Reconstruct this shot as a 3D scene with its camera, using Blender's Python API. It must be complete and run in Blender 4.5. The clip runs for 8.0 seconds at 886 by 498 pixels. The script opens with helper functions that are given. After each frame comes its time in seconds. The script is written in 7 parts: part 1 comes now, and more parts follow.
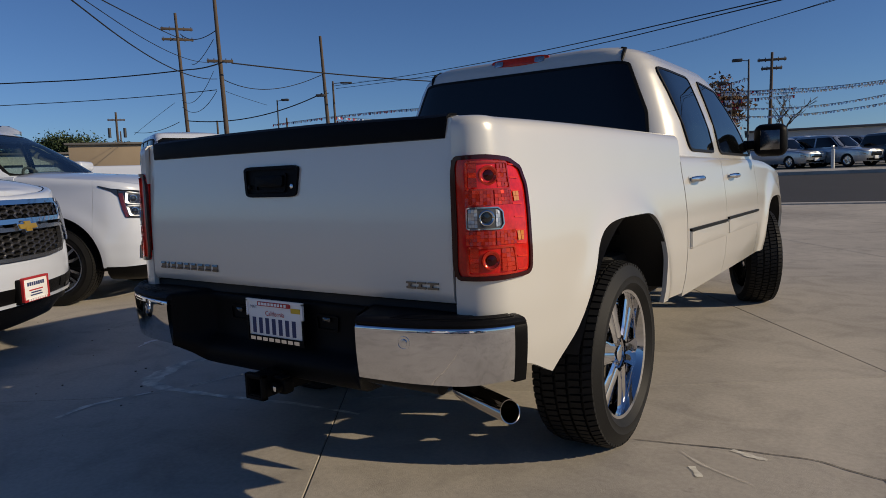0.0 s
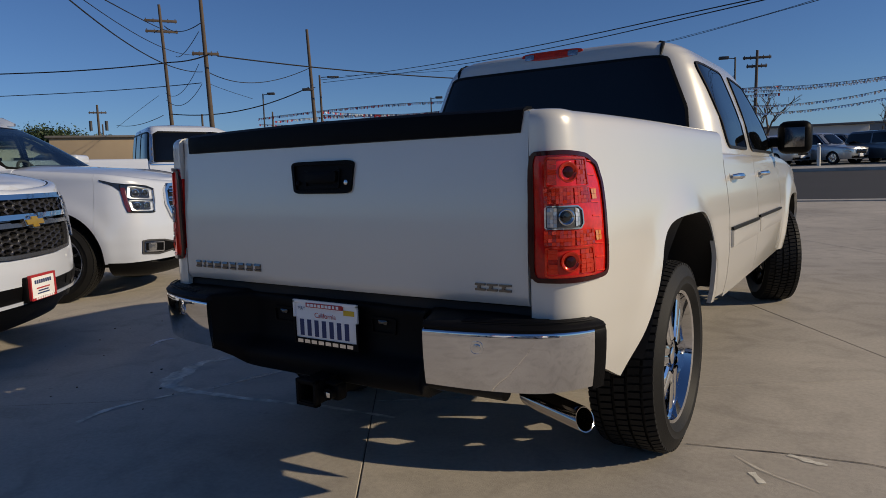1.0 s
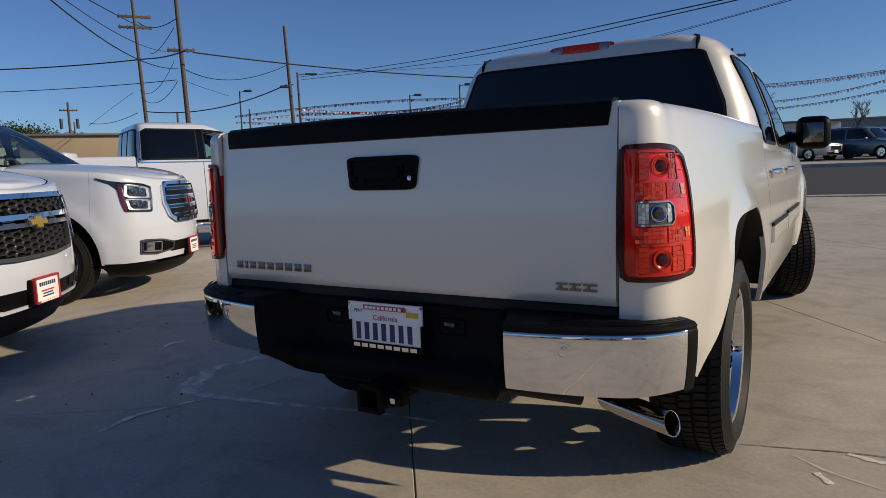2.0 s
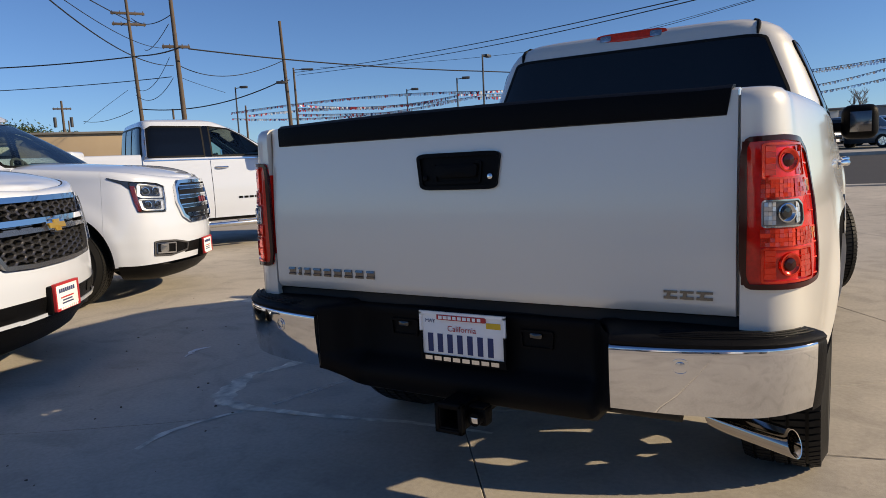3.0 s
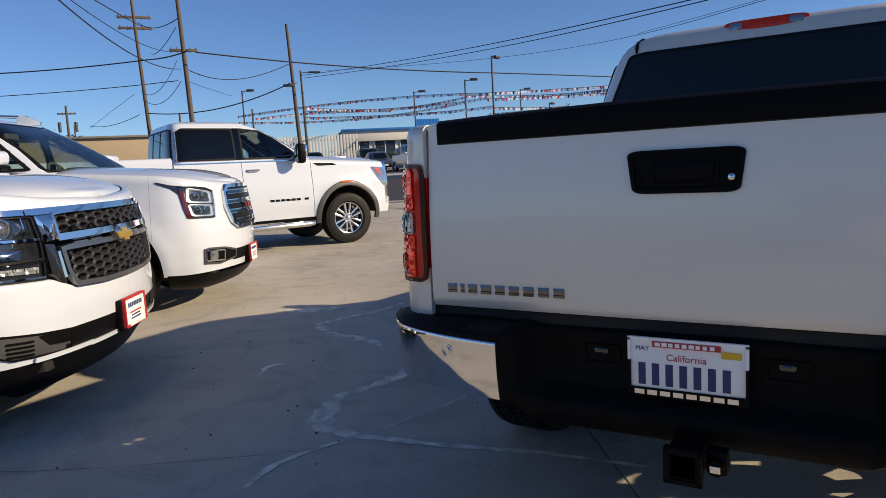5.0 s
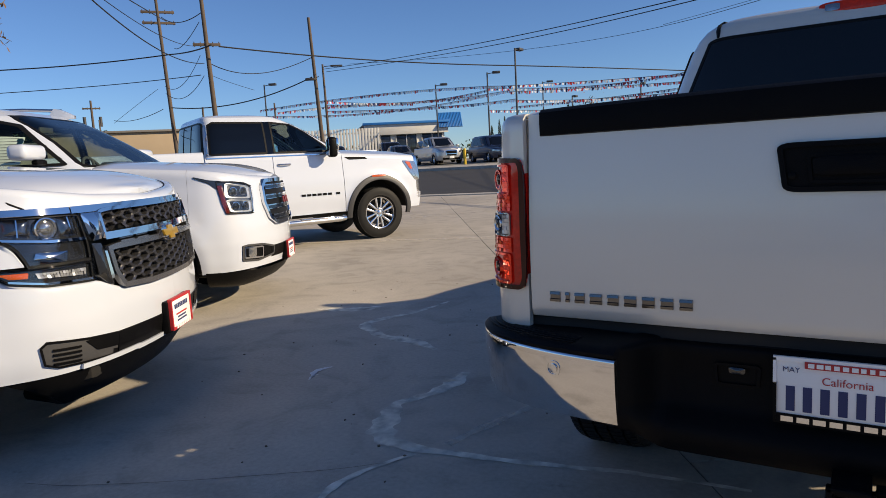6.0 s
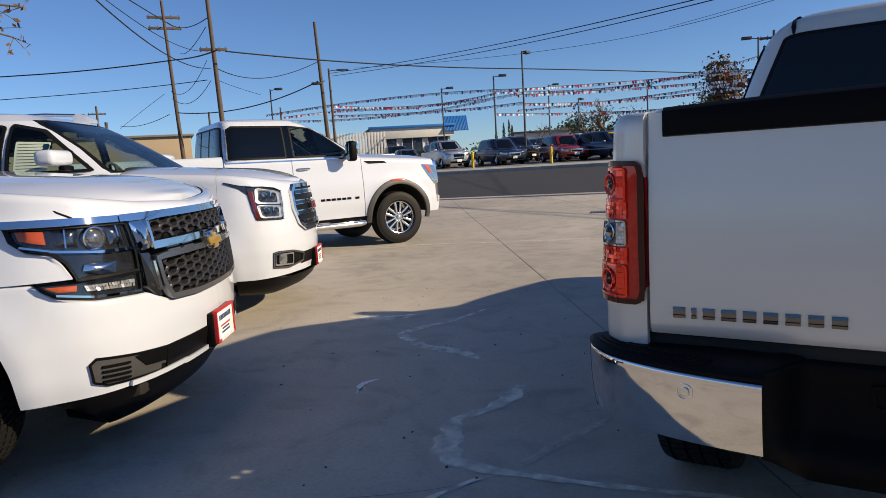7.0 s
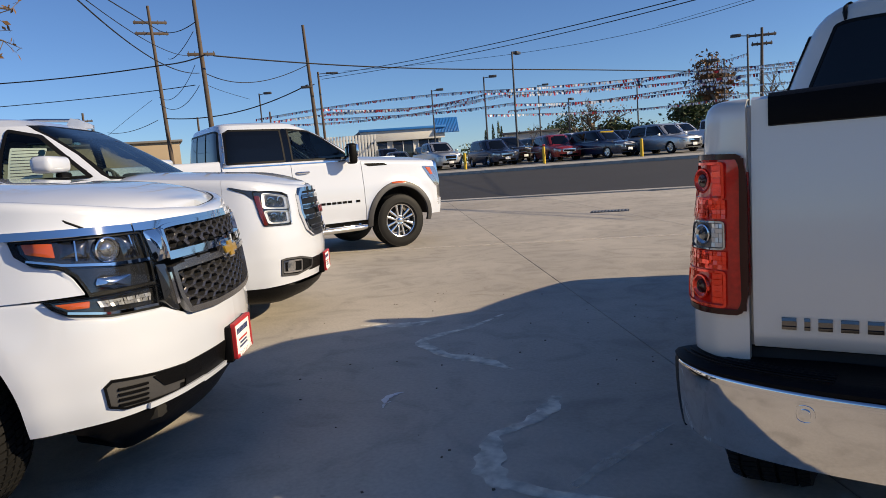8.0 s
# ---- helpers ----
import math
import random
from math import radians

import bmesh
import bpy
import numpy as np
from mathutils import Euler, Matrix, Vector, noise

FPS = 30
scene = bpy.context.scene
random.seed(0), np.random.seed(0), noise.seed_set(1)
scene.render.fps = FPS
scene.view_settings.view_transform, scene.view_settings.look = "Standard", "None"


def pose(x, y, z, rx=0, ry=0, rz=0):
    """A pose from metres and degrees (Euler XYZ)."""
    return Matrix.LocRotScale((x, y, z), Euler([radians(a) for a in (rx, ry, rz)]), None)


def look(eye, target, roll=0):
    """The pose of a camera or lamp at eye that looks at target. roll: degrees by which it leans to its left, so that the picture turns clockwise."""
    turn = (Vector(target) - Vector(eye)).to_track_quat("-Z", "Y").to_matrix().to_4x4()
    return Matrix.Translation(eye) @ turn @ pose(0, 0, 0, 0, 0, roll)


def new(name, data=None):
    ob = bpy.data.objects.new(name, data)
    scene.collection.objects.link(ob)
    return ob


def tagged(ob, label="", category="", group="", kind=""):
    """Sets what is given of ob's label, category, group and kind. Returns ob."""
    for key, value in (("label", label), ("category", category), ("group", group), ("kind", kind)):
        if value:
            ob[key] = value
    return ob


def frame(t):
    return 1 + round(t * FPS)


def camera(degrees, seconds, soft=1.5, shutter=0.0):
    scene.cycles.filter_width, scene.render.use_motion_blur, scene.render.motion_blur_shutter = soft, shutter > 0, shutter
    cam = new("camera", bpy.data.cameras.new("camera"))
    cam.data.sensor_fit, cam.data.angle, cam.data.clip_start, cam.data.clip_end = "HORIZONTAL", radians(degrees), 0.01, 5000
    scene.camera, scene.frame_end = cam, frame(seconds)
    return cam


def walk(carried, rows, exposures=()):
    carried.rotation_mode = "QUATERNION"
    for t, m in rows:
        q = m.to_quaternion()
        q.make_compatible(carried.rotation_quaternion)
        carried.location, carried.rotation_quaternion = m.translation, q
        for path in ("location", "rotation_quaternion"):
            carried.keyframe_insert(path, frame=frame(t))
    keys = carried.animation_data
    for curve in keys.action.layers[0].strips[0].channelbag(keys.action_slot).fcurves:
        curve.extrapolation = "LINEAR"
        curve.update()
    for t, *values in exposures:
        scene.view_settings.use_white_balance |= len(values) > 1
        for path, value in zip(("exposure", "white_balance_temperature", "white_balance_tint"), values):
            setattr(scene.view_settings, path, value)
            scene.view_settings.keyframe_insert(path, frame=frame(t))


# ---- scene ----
cam = camera(66.4, 8.0, 0.75)
PATH = [
    (0, (1.919, -1.708, 1.161), (0.795, -0.067, 0.951), -2.1),
    (0.5, (1.79, -1.726, 1.168), (0.677, -0.079, 0.945), -2.0),
    (1, (1.64, -1.768, 1.173), (0.556, -0.102, 0.948), -1.8),
    (1.5, (1.482, -1.828, 1.178), (0.432, -0.14, 0.956), -2.3),
    (1.7, (1.424, -1.845, 1.171), (0.395, -0.145, 0.943), -1.8),
    (3, (1.009, -1.81, 1.194), (-0.006, -0.105, 0.943), -2.7),
    (3.5, (0.852, -1.792, 1.192), (-0.163, -0.086, 0.946), -2.0),
    (4, (0.677, -1.818, 1.205), (-0.34, -0.114, 0.959), -2.7),
    (4.5, (0.513, -1.837, 1.209), (-0.495, -0.126, 0.97), -3.0),
    (6, (0.036, -1.736, 1.228), (-1.031, -0.064, 0.969), -3.2),
    (6.5, (-0.113, -1.739, 1.23), (-1.195, -0.075, 0.981), -3.1),
    (7, (-0.288, -1.742, 1.244), (-1.364, -0.074, 0.996), -3.5),
    (7.5, (-0.423, -1.725, 1.241), (-1.478, -0.042, 1.001), -3.9),
    (8, (-0.567, -1.675, 1.247), (-1.619, 0.008, 1.003), -4.4),
]
walk(cam, [(t, look(eye, target, roll)) for t, eye, target, roll in PATH],
     [(0, -0.42, 6500, 10), (1.5, -0.40, 6500, 10), (1.7, -0.33, 6550, 10), (2.8, 0.24, 6900, 10), (3.5, 0.32, 6950, 10), (4.5, 0.34, 6950, 10), (8, 0.35, 6950, 10)])

# ---- light ----
SUN = Vector((3.75, 1.36, 1.85)).normalized()
world = bpy.data.worlds.new("sky")
scene.world = world
world.use_nodes = True
wn = world.node_tree
wn.nodes.clear()
sky = wn.nodes.new("ShaderNodeTexSky")
sky.sky_type, sky.sun_disc = "NISHITA", False
sky.sun_elevation, sky.sun_rotation = math.asin(SUN.z), math.atan2(SUN.x, SUN.y)
sky.altitude, sky.air_density, sky.dust_density, sky.ozone_density = 1200, 1.0, 0.1, 4.0
wb = wn.nodes.new("ShaderNodeBackground")
wb.inputs["Strength"].default_value = 0.079
wo = wn.nodes.new("ShaderNodeOutputWorld")
cast = wn.nodes.new("ShaderNodeMix")
cast.data_type, cast.blend_type = "RGBA", "MULTIPLY"
cast.inputs["Factor"].default_value, cast.inputs["B"].default_value = 1.0, (0.77, 0.95, 1.23, 1)
wn.links.new(sky.outputs["Color"], cast.inputs["A"])
wn.links.new(cast.outputs["Result"], wb.inputs["Color"])
wn.links.new(wb.outputs["Background"], wo.inputs["Surface"])
lamp = bpy.data.lights.new("sun", "SUN")
lamp.energy, lamp.angle, lamp.color = 4.75, radians(0.53), (1.0, 0.835, 0.60)
sun_ob = new("sun", lamp)
sun_ob.matrix_world = look(SUN * 60, (0, 0, 0))


# ---- materials ----
def mat(name, color, rough=0.5, metal=0.0, coat=0.0, spec=0.5, var=0.0, scale=6.0, fine=0.0, fscale=90.0, bump=0.0, rvar=0.0):
    """A principled material: colour varied at two scales, with fine relief."""
    m = bpy.data.materials.new(name)
    m.use_nodes = True
    nt = m.node_tree
    b = nt.nodes["Principled BSDF"]
    b.inputs["Base Color"].default_value = (*color, 1)
    b.inputs["Roughness"].default_value = rough
    b.inputs["Metallic"].default_value = metal
    b.inputs["Coat Weight"].default_value = coat
    b.inputs["Coat Roughness"].default_value = 0.03
    b.inputs["Specular IOR Level"].default_value = spec
    if var or fine or bump or rvar:
        tc = nt.nodes.new("ShaderNodeTexCoord")
        n1 = nt.nodes.new("ShaderNodeTexNoise")
        n1.inputs["Scale"].default_value, n1.inputs["Detail"].default_value = scale, 6
        n2 = nt.nodes.new("ShaderNodeTexNoise")
        n2.inputs["Scale"].default_value, n2.inputs["Detail"].default_value = fscale, 3
        for n in (n1, n2):
            nt.links.new(tc.outputs["Object"], n.inputs["Vector"])
        mx = nt.nodes.new("ShaderNodeMix")
        mx.data_type, mx.blend_type = "RGBA", "MIX"
        lo = tuple(c * (1 - var) for c in color)
        hi = tuple(min(1, c * (1 + var)) for c in color)
        mx.inputs["A"].default_value, mx.inputs["B"].default_value = (*lo, 1), (*hi, 1)
        add = nt.nodes.new("ShaderNodeMath")
        add.operation, add.use_clamp = "MULTIPLY_ADD", True
        w = fine / max(var, 0.001)
        add.inputs[1].default_value = w
        sub = nt.nodes.new("ShaderNodeMath")
        sub.operation = "SUBTRACT"
        nt.links.new(n1.outputs["Fac"], sub.inputs[0])
        sub.inputs[1].default_value = 0.5 * w
        nt.links.new(n2.outputs["Fac"], add.inputs[0])
        nt.links.new(sub.outputs[0], add.inputs[2])
        nt.links.new(add.outputs[0], mx.inputs["Factor"])
        nt.links.new(mx.outputs["Result"], b.inputs["Base Color"])
        if rvar:
            ra = nt.nodes.new("ShaderNodeMath")
            ra.operation, ra.use_clamp = "MULTIPLY_ADD", True
            nt.links.new(n1.outputs["Fac"], ra.inputs[0])
            ra.inputs[1].default_value, ra.inputs[2].default_value = rvar, rough - rvar / 2
            nt.links.new(ra.outputs[0], b.inputs["Roughness"])
        if bump:
            bu = nt.nodes.new("ShaderNodeBump")
            bu.inputs["Strength"].default_value, bu.inputs["Distance"].default_value = bump, 0.004
            nt.links.new(n2.outputs["Fac"], bu.inputs["Height"])
            nt.links.new(bu.outputs["Normal"], b.inputs["Normal"])
    return m


def concrete_mat(name, color):
    """Broom-finished concrete: broad stains, tyre dirt, speckle and pores."""
    m = bpy.data.materials.new(name)
    m.use_nodes = True
    nt = m.node_tree
    N, L = nt.nodes.new, nt.links.new
    b = nt.nodes["Principled BSDF"]
    b.inputs["Roughness"].default_value = 0.8
    geo = N("ShaderNodeNewGeometry")
    info = N("ShaderNodeObjectInfo")

    def noi(sc, det=5, dist=0.0):
        n = N("ShaderNodeTexNoise")
        n.inputs["Scale"].default_value, n.inputs["Detail"].default_value, n.inputs["Distortion"].default_value = sc, det, dist
        L(geo.outputs["Position"], n.inputs["Vector"])
        return n.outputs["Fac"]

    def ramp(fac, *stops):
        r = N("ShaderNodeValToRGB")
        r.color_ramp.elements[0].position, r.color_ramp.elements[0].color = stops[0][0], (*[stops[0][1]] * 3, 1)
        r.color_ramp.elements[1].position, r.color_ramp.elements[1].color = stops[-1][0], (*[stops[-1][1]] * 3, 1)
        for p, v in stops[1:-1]:
            e = r.color_ramp.elements.new(p)
            e.color = (v, v, v, 1)
        L(fac, r.inputs["Fac"])
        return r.outputs["Color"]

    def mul(a, c):
        x = N("ShaderNodeMix")
        x.data_type, x.blend_type = "RGBA", "MULTIPLY"
        x.inputs["Factor"].default_value = 1
        L(a, x.inputs["A"])
        L(c, x.inputs["B"])
        return x.outputs["Result"]

    base = N("ShaderNodeRGB")
    base.outputs[0].default_value = (*color, 1)
    c = mul(base.outputs[0], ramp(noi(0.35, 6, 0.6), (0.3, 0.76), (0.7, 1.12)))
    c = mul(c, ramp(noi(2.2, 8, 1.6), (0.3, 0.80), (0.5, 1.0), (0.75, 1.08)))
    c = mul(c, ramp(noi(45, 4), (0.3, 0.9), (0.7, 1.07)))
    c = mul(c, ramp(noi(9, 3), (0.70, 1.0), (0.76, 0.8)))
    c = mul(c, ramp(info.outputs["Random"], (0.0, 0.95), (1.0, 1.04)))
    L(c, b.inputs["Base Color"])
    bu = N("ShaderNodeBump")
    bu.inputs["Strength"].default_value, bu.inputs["Distance"].default_value = 0.35, 0.004
    L(noi(160, 4), bu.inputs["Height"])
    L(bu.outputs["Normal"], b.inputs["Normal"])
    return m


def streak_mat(name, color, amount):
    """A pale film for dried residue and a painted sun patch, broken up by noise so that the ground shows through it."""
    m = bpy.data.materials.new(name)
    m.use_nodes = True
    nt = m.node_tree
    N, L = nt.nodes.new, nt.links.new
    b = nt.nodes["Principled BSDF"]
    b.inputs["Base Color"].default_value, b.inputs["Roughness"].default_value = (*color, 1), 0.85
    geo = N("ShaderNodeNewGeometry")
    n = N("ShaderNodeTexNoise")
    n.inputs["Scale"].default_value, n.inputs["Detail"].default_value = 11, 10
    L(geo.outputs["Position"], n.inputs["Vector"])
    r = N("ShaderNodeMapRange")
    r.inputs["From Min"].default_value, r.inputs["From Max"].default_value = 0.35, 0.7
    r.inputs["To Min"].default_value, r.inputs["To Max"].default_value = amount * 0.42, amount
    L(n.outputs["Fac"], r.inputs["Value"])
    L(r.outputs["Result"], b.inputs["Alpha"])
    return m


def flag_mat():
    """Pennant foil: each small flag takes one of a few colours."""
    m = bpy.data.materials.new("pennant_foil")
    m.use_nodes = True
    nt = m.node_tree
    N, L = nt.nodes.new, nt.links.new
    b = nt.nodes["Principled BSDF"]
    b.inputs["Roughness"].default_value, b.inputs["Metallic"].default_value = 0.35, 0.2
    geo = N("ShaderNodeNewGeometry")
    r = N("ShaderNodeValToRGB")
    r.color_ramp.interpolation = "CONSTANT"
    r.color_ramp.elements[0].color = (0.75, 0.75, 0.76, 1)
    r.color_ramp.elements[1].position, r.color_ramp.elements[1].color = 0.42, (0.5, 0.03, 0.03, 1)
    for p, c in ((0.66, (0.02, 0.03, 0.12)), (0.86, (0.7, 0.7, 0.72))):
        e = r.color_ramp.elements.new(p)
        e.color = (*c, 1)
    L(geo.outputs["Random Per Island"], r.inputs["Fac"])
    L(r.outputs["Color"], b.inputs["Base Color"])
    return m


def glass_mat(name, tint, ior):
    """Thin clear glass: see-through, with a reflection that grows towards grazing angles."""
    m = bpy.data.materials.new(name)
    m.use_nodes = True
    nt = m.node_tree
    N, L = nt.nodes.new, nt.links.new
    nt.nodes.remove(nt.nodes["Principled BSDF"])
    clear, gloss, fres, mix = N("ShaderNodeBsdfTransparent"), N("ShaderNodeBsdfGlossy"), N("ShaderNodeFresnel"), N("ShaderNodeMixShader")
    clear.inputs["Color"].default_value = (*tint, 1)
    gloss.inputs["Roughness"].default_value = 0.015
    fres.inputs["IOR"].default_value = ior
    L(fres.outputs["Fac"], mix.inputs["Fac"])
    L(clear.outputs["BSDF"], mix.inputs[1])
    L(gloss.outputs["BSDF"], mix.inputs[2])
    L(mix.outputs["Shader"], nt.nodes["Material Output"].inputs["Surface"])
    return m


CLEARGLASS = glass_mat("windscreen_clear", (0.62, 0.72, 0.68), 1.5)
SIDEGLASS = glass_mat("door_glass", (0.60, 0.70, 0.67), 1.5)
LAMPGLASS = glass_mat("lamp_cover", (0.95, 0.96, 0.97), 1.28)
PEARL = mat("pearl_white_paint", (0.66, 0.642, 0.59), 0.32, 0.15, 1.0, var=0.02, scale=3, fine=0.02, fscale=900)
PEARL.node_tree.nodes["Principled BSDF"].inputs["Coat Roughness"].default_value = 0.11
WHITE = mat("white_paint", (0.57, 0.615, 0.70), 0.3, 0.0, 1.0, var=0.015, scale=2)
CHROME = mat("chrome", (0.72, 0.72, 0.73), 0.045, 1.0, rvar=0.03, scale=8)
SATIN = mat("machined_aluminium", (0.72, 0.73, 0.75), 0.16, 1.0, rvar=0.08, scale=20)
DARKRIM = mat("dark_grey_alloy", (0.06, 0.06, 0.065), 0.3, 0.7)
BLACK = mat("black_plastic", (0.0045, 0.0045, 0.005), 0.42, spec=0.07, var=0.2, scale=5, fine=0.15, fscale=500, bump=0.25)
PAD = mat("ribbed_step_pad", (0.006, 0.006, 0.007), 0.5, spec=0.10, var=0.2, scale=8, fine=0.2, fscale=300, bump=0.4)
GREYP = mat("grey_plastic", (0.05, 0.05, 0.053), 0.5, var=0.15, scale=8, bump=0.2, fscale=300)
UNDER = mat("underbody_black", (0.012, 0.011, 0.010), 0.8, var=0.4, scale=6, bump=0.3, fscale=60)
STEEL = mat("dull_steel", (0.32, 0.31, 0.29), 0.5, 0.8, var=0.2, scale=14)
RUBBER = mat("tyre_rubber", (0.010, 0.0098, 0.0095), 0.6, spec=0.22, var=0.35, scale=9, fine=0.2, fscale=120, bump=0.2)
TINT = mat("tinted_glass", (0.003, 0.0035, 0.004), 0.02, 0.0, 0.0, spec=0.45)
SCREEN = mat("windscreen_glass", (0.022, 0.032, 0.034), 0.02, spec=0.6, coat=1.0, var=0.5, scale=2.5)
SEAL = mat("rubber_seal", (0.007, 0.007, 0.007), 0.5, spec=0.15)
RED = mat("red_lens", (0.60, 0.011, 0.005), 0.06, 0.0, 0.3, spec=0.4, var=0.5, scale=16, fine=0.35, fscale=70)
REDFACET = mat("red_faceted_reflector", (0.95, 0.042, 0.014), 0.16, 0.75, 0.6, var=0.35, scale=40, fine=0.3, fscale=120)
# amber colour that stands in for sunlight catching the red lamp
GLINT = mat("painted_sun_glint", (0.95, 0.30, 0.05), 0.12, 0.3, 0.8, var=0.2, scale=60)
REDBRIGHT = mat("red_reflector", (0.80, 0.035, 0.010), 0.1, 0.0, 0.2, spec=0.3, var=0.35, scale=30, fine=0.3, fscale=90)
REDDARK = mat("dark_red_lens", (0.035, 0.0015, 0.0015), 0.12, 0.0, 0.15, spec=0.3, var=0.3, scale=20)
MARKER = mat("smoky_red_marker", (0.11, 0.014, 0.010), 0.12, 0.0, 0.6, var=0.2, scale=30)
AMBER = mat("amber_lens", (0.52, 0.085, 0.008), 0.15, 0.0, 1.0, var=0.2, scale=30)
CLEAR = mat("lamp_clear_lens", (0.38, 0.39, 0.40), 0.07, 0.8, 1.0, var=0.5, scale=40)
MIRRORC = mat("lamp_reflector", (0.55, 0.56, 0.58), 0.08, 1.0, 0.0, var=0.3, scale=20)
SMOKE = mat("smoky_reflector", (0.11, 0.113, 0.12), 0.1, 0.9, 0.6, var=0.7, scale=35)
MESH = mat("dark_chrome_mesh", (0.17, 0.17, 0.18), 0.25, 0.8, 0.3, var=0.2, scale=12)
LAMPDARK = mat("lamp_housing", (0.03, 0.031, 0.033), 0.12, 0.5, 1.0, var=0.5, scale=14)
GREYLENS = mat("grey_clear_lens", (0.09, 0.085, 0.085), 0.15, 0.1, 0.2, var=0.5, scale=50)
DARKCHROME = mat("dark_chrome", (0.16, 0.16, 0.165), 0.16, 1.0, var=0.2, scale=30)
BRONZED = mat("heat_tinted_chrome", (0.42, 0.39, 0.36), 0.09, 1.0, rvar=0.05, scale=20)
FOIL = mat("silver_foil", (0.75, 0.76, 0.78), 0.25, 0.6)
SILVERL = mat("silver_lens", (0.50, 0.51, 0.52), 0.25, 0.6, 0.8, var=0.6, scale=45)
GOLD = mat("gold_emblem", (0.60, 0.36, 0.04), 0.28, 0.6, 0.5, var=0.1, scale=30)
PLATEW = mat("plate_white", (0.85, 0.85, 0.84), 0.4)
INKBLUE = mat("plate_blue", (0.015, 0.03, 0.12), 0.5)
INKRED = mat("plate_red", (0.42, 0.02, 0.025), 0.5)
MAROON = mat("maroon_enamel", (0.16, 0.01, 0.012), 0.3)
YELLOW = mat("yellow_paint", (0.65, 0.42, 0.02), 0.5, var=0.15, scale=4)
CONCRETE = concrete_mat("lot_concrete", (0.46, 0.418, 0.355))
PALEC = concrete_mat("kerb_concrete", (0.42, 0.40, 0.36))
EARTH = mat("far_ground", (0.20, 0.18, 0.145), 0.95, var=0.3, scale=0.2, fine=0.15, fscale=3)
ASPHALT = mat("asphalt", (0.036, 0.036, 0.038), 0.85, var=0.2, scale=0.6, fine=0.3, fscale=60, bump=0.5)
GREYASPH = mat("worn_asphalt", (0.17, 0.165, 0.15), 0.9, var=0.2, scale=0.5, fine=0.2, fscale=40, bump=0.4)
JOINT = mat("joint_filler", (0.15, 0.135, 0.11), 0.9, var=0.3, scale=9)
RESIDUE_SUN = streak_mat("pale_residue_and_sun_patch", (0.86, 0.83, 0.72), 1.0)
# white colour for small specks of sunlight on the ground
SUNSPECK = mat("painted_sun_speck", (0.8, 0.8, 0.78), 0.7, var=0.15, scale=60)
FAINT = streak_mat("faint_residue", (0.72, 0.67, 0.58), 0.6)
WOOD = mat("weathered_pole_wood", (0.098, 0.072, 0.053), 0.85, var=0.3, scale=3, fine=0.25, fscale=40, bump=0.5)
GALV = mat("painted_steel_pole", (0.06, 0.06, 0.063), 0.5, 0.3, var=0.2, scale=4)
WIRE = mat("wire_black", (0.012, 0.012, 0.013), 0.6)
FLAGS = flag_mat()
STUCCO = mat("white_siding", (0.66, 0.65, 0.61), 0.8, var=0.08, scale=1.5, fine=0.05, fscale=30)
TAN = mat("tan_wall", (0.36, 0.28, 0.19), 0.85, var=0.12, scale=0.6)
GREYW = mat("grey_wall", (0.20, 0.22, 0.24), 0.8, var=0.1, scale=0.6)
ROOFM = mat("grey_roof", (0.16, 0.15, 0.14), 0.8, var=0.2, scale=0.8)
BLUEM = mat("blue_metal_roof", (0.02, 0.17, 0.50), 0.4, var=0.12, scale=0.7)
SHOPGLASS = mat("shop_glass", (0.02, 0.025, 0.028), 0.05, spec=0.6)
LEAF = mat("dark_leaf", (0.035, 0.06, 0.018), 0.6, var=0.5, scale=1.2, fine=0.3, fscale=8)
DRYLEAF = mat("dry_leaf", (0.16, 0.085, 0.035), 0.7, var=0.5, scale=2, fine=0.3, fscale=9)
BARK = mat("bark", (0.13, 0.10, 0.075), 0.9, var=0.3, scale=4, bump=0.4, fscale=30)
CABINTRIM = mat("cabin_trim", (0.10, 0.10, 0.10), 0.7, var=0.2, scale=6, fine=0.1, fscale=200)
PALESEAT = mat("pale_leather", (0.30, 0.29, 0.27), 0.55, var=0.12, scale=5, fine=0.08, fscale=150)
STICKER = mat("window_sticker", (0.45, 0.55, 0.45), 0.6, var=0.15, scale=30)
FLEET = {
    "silver": mat("silver_paint", (0.45, 0.46, 0.47), 0.3, 0.6, 1.0, var=0.03),
    "navy": mat("navy_paint", (0.015, 0.025, 0.06), 0.3, 0.3, 1.0, var=0.05),
    "black": mat("black_paint", (0.012, 0.012, 0.014), 0.25, 0.2, 1.0),
    "red": mat("red_paint", (0.30, 0.02, 0.02), 0.3, 0.3, 1.0, var=0.05),
    "grey": mat("grey_paint", (0.12, 0.13, 0.14), 0.3, 0.5, 1.0, var=0.04),
    "white": WHITE,
}


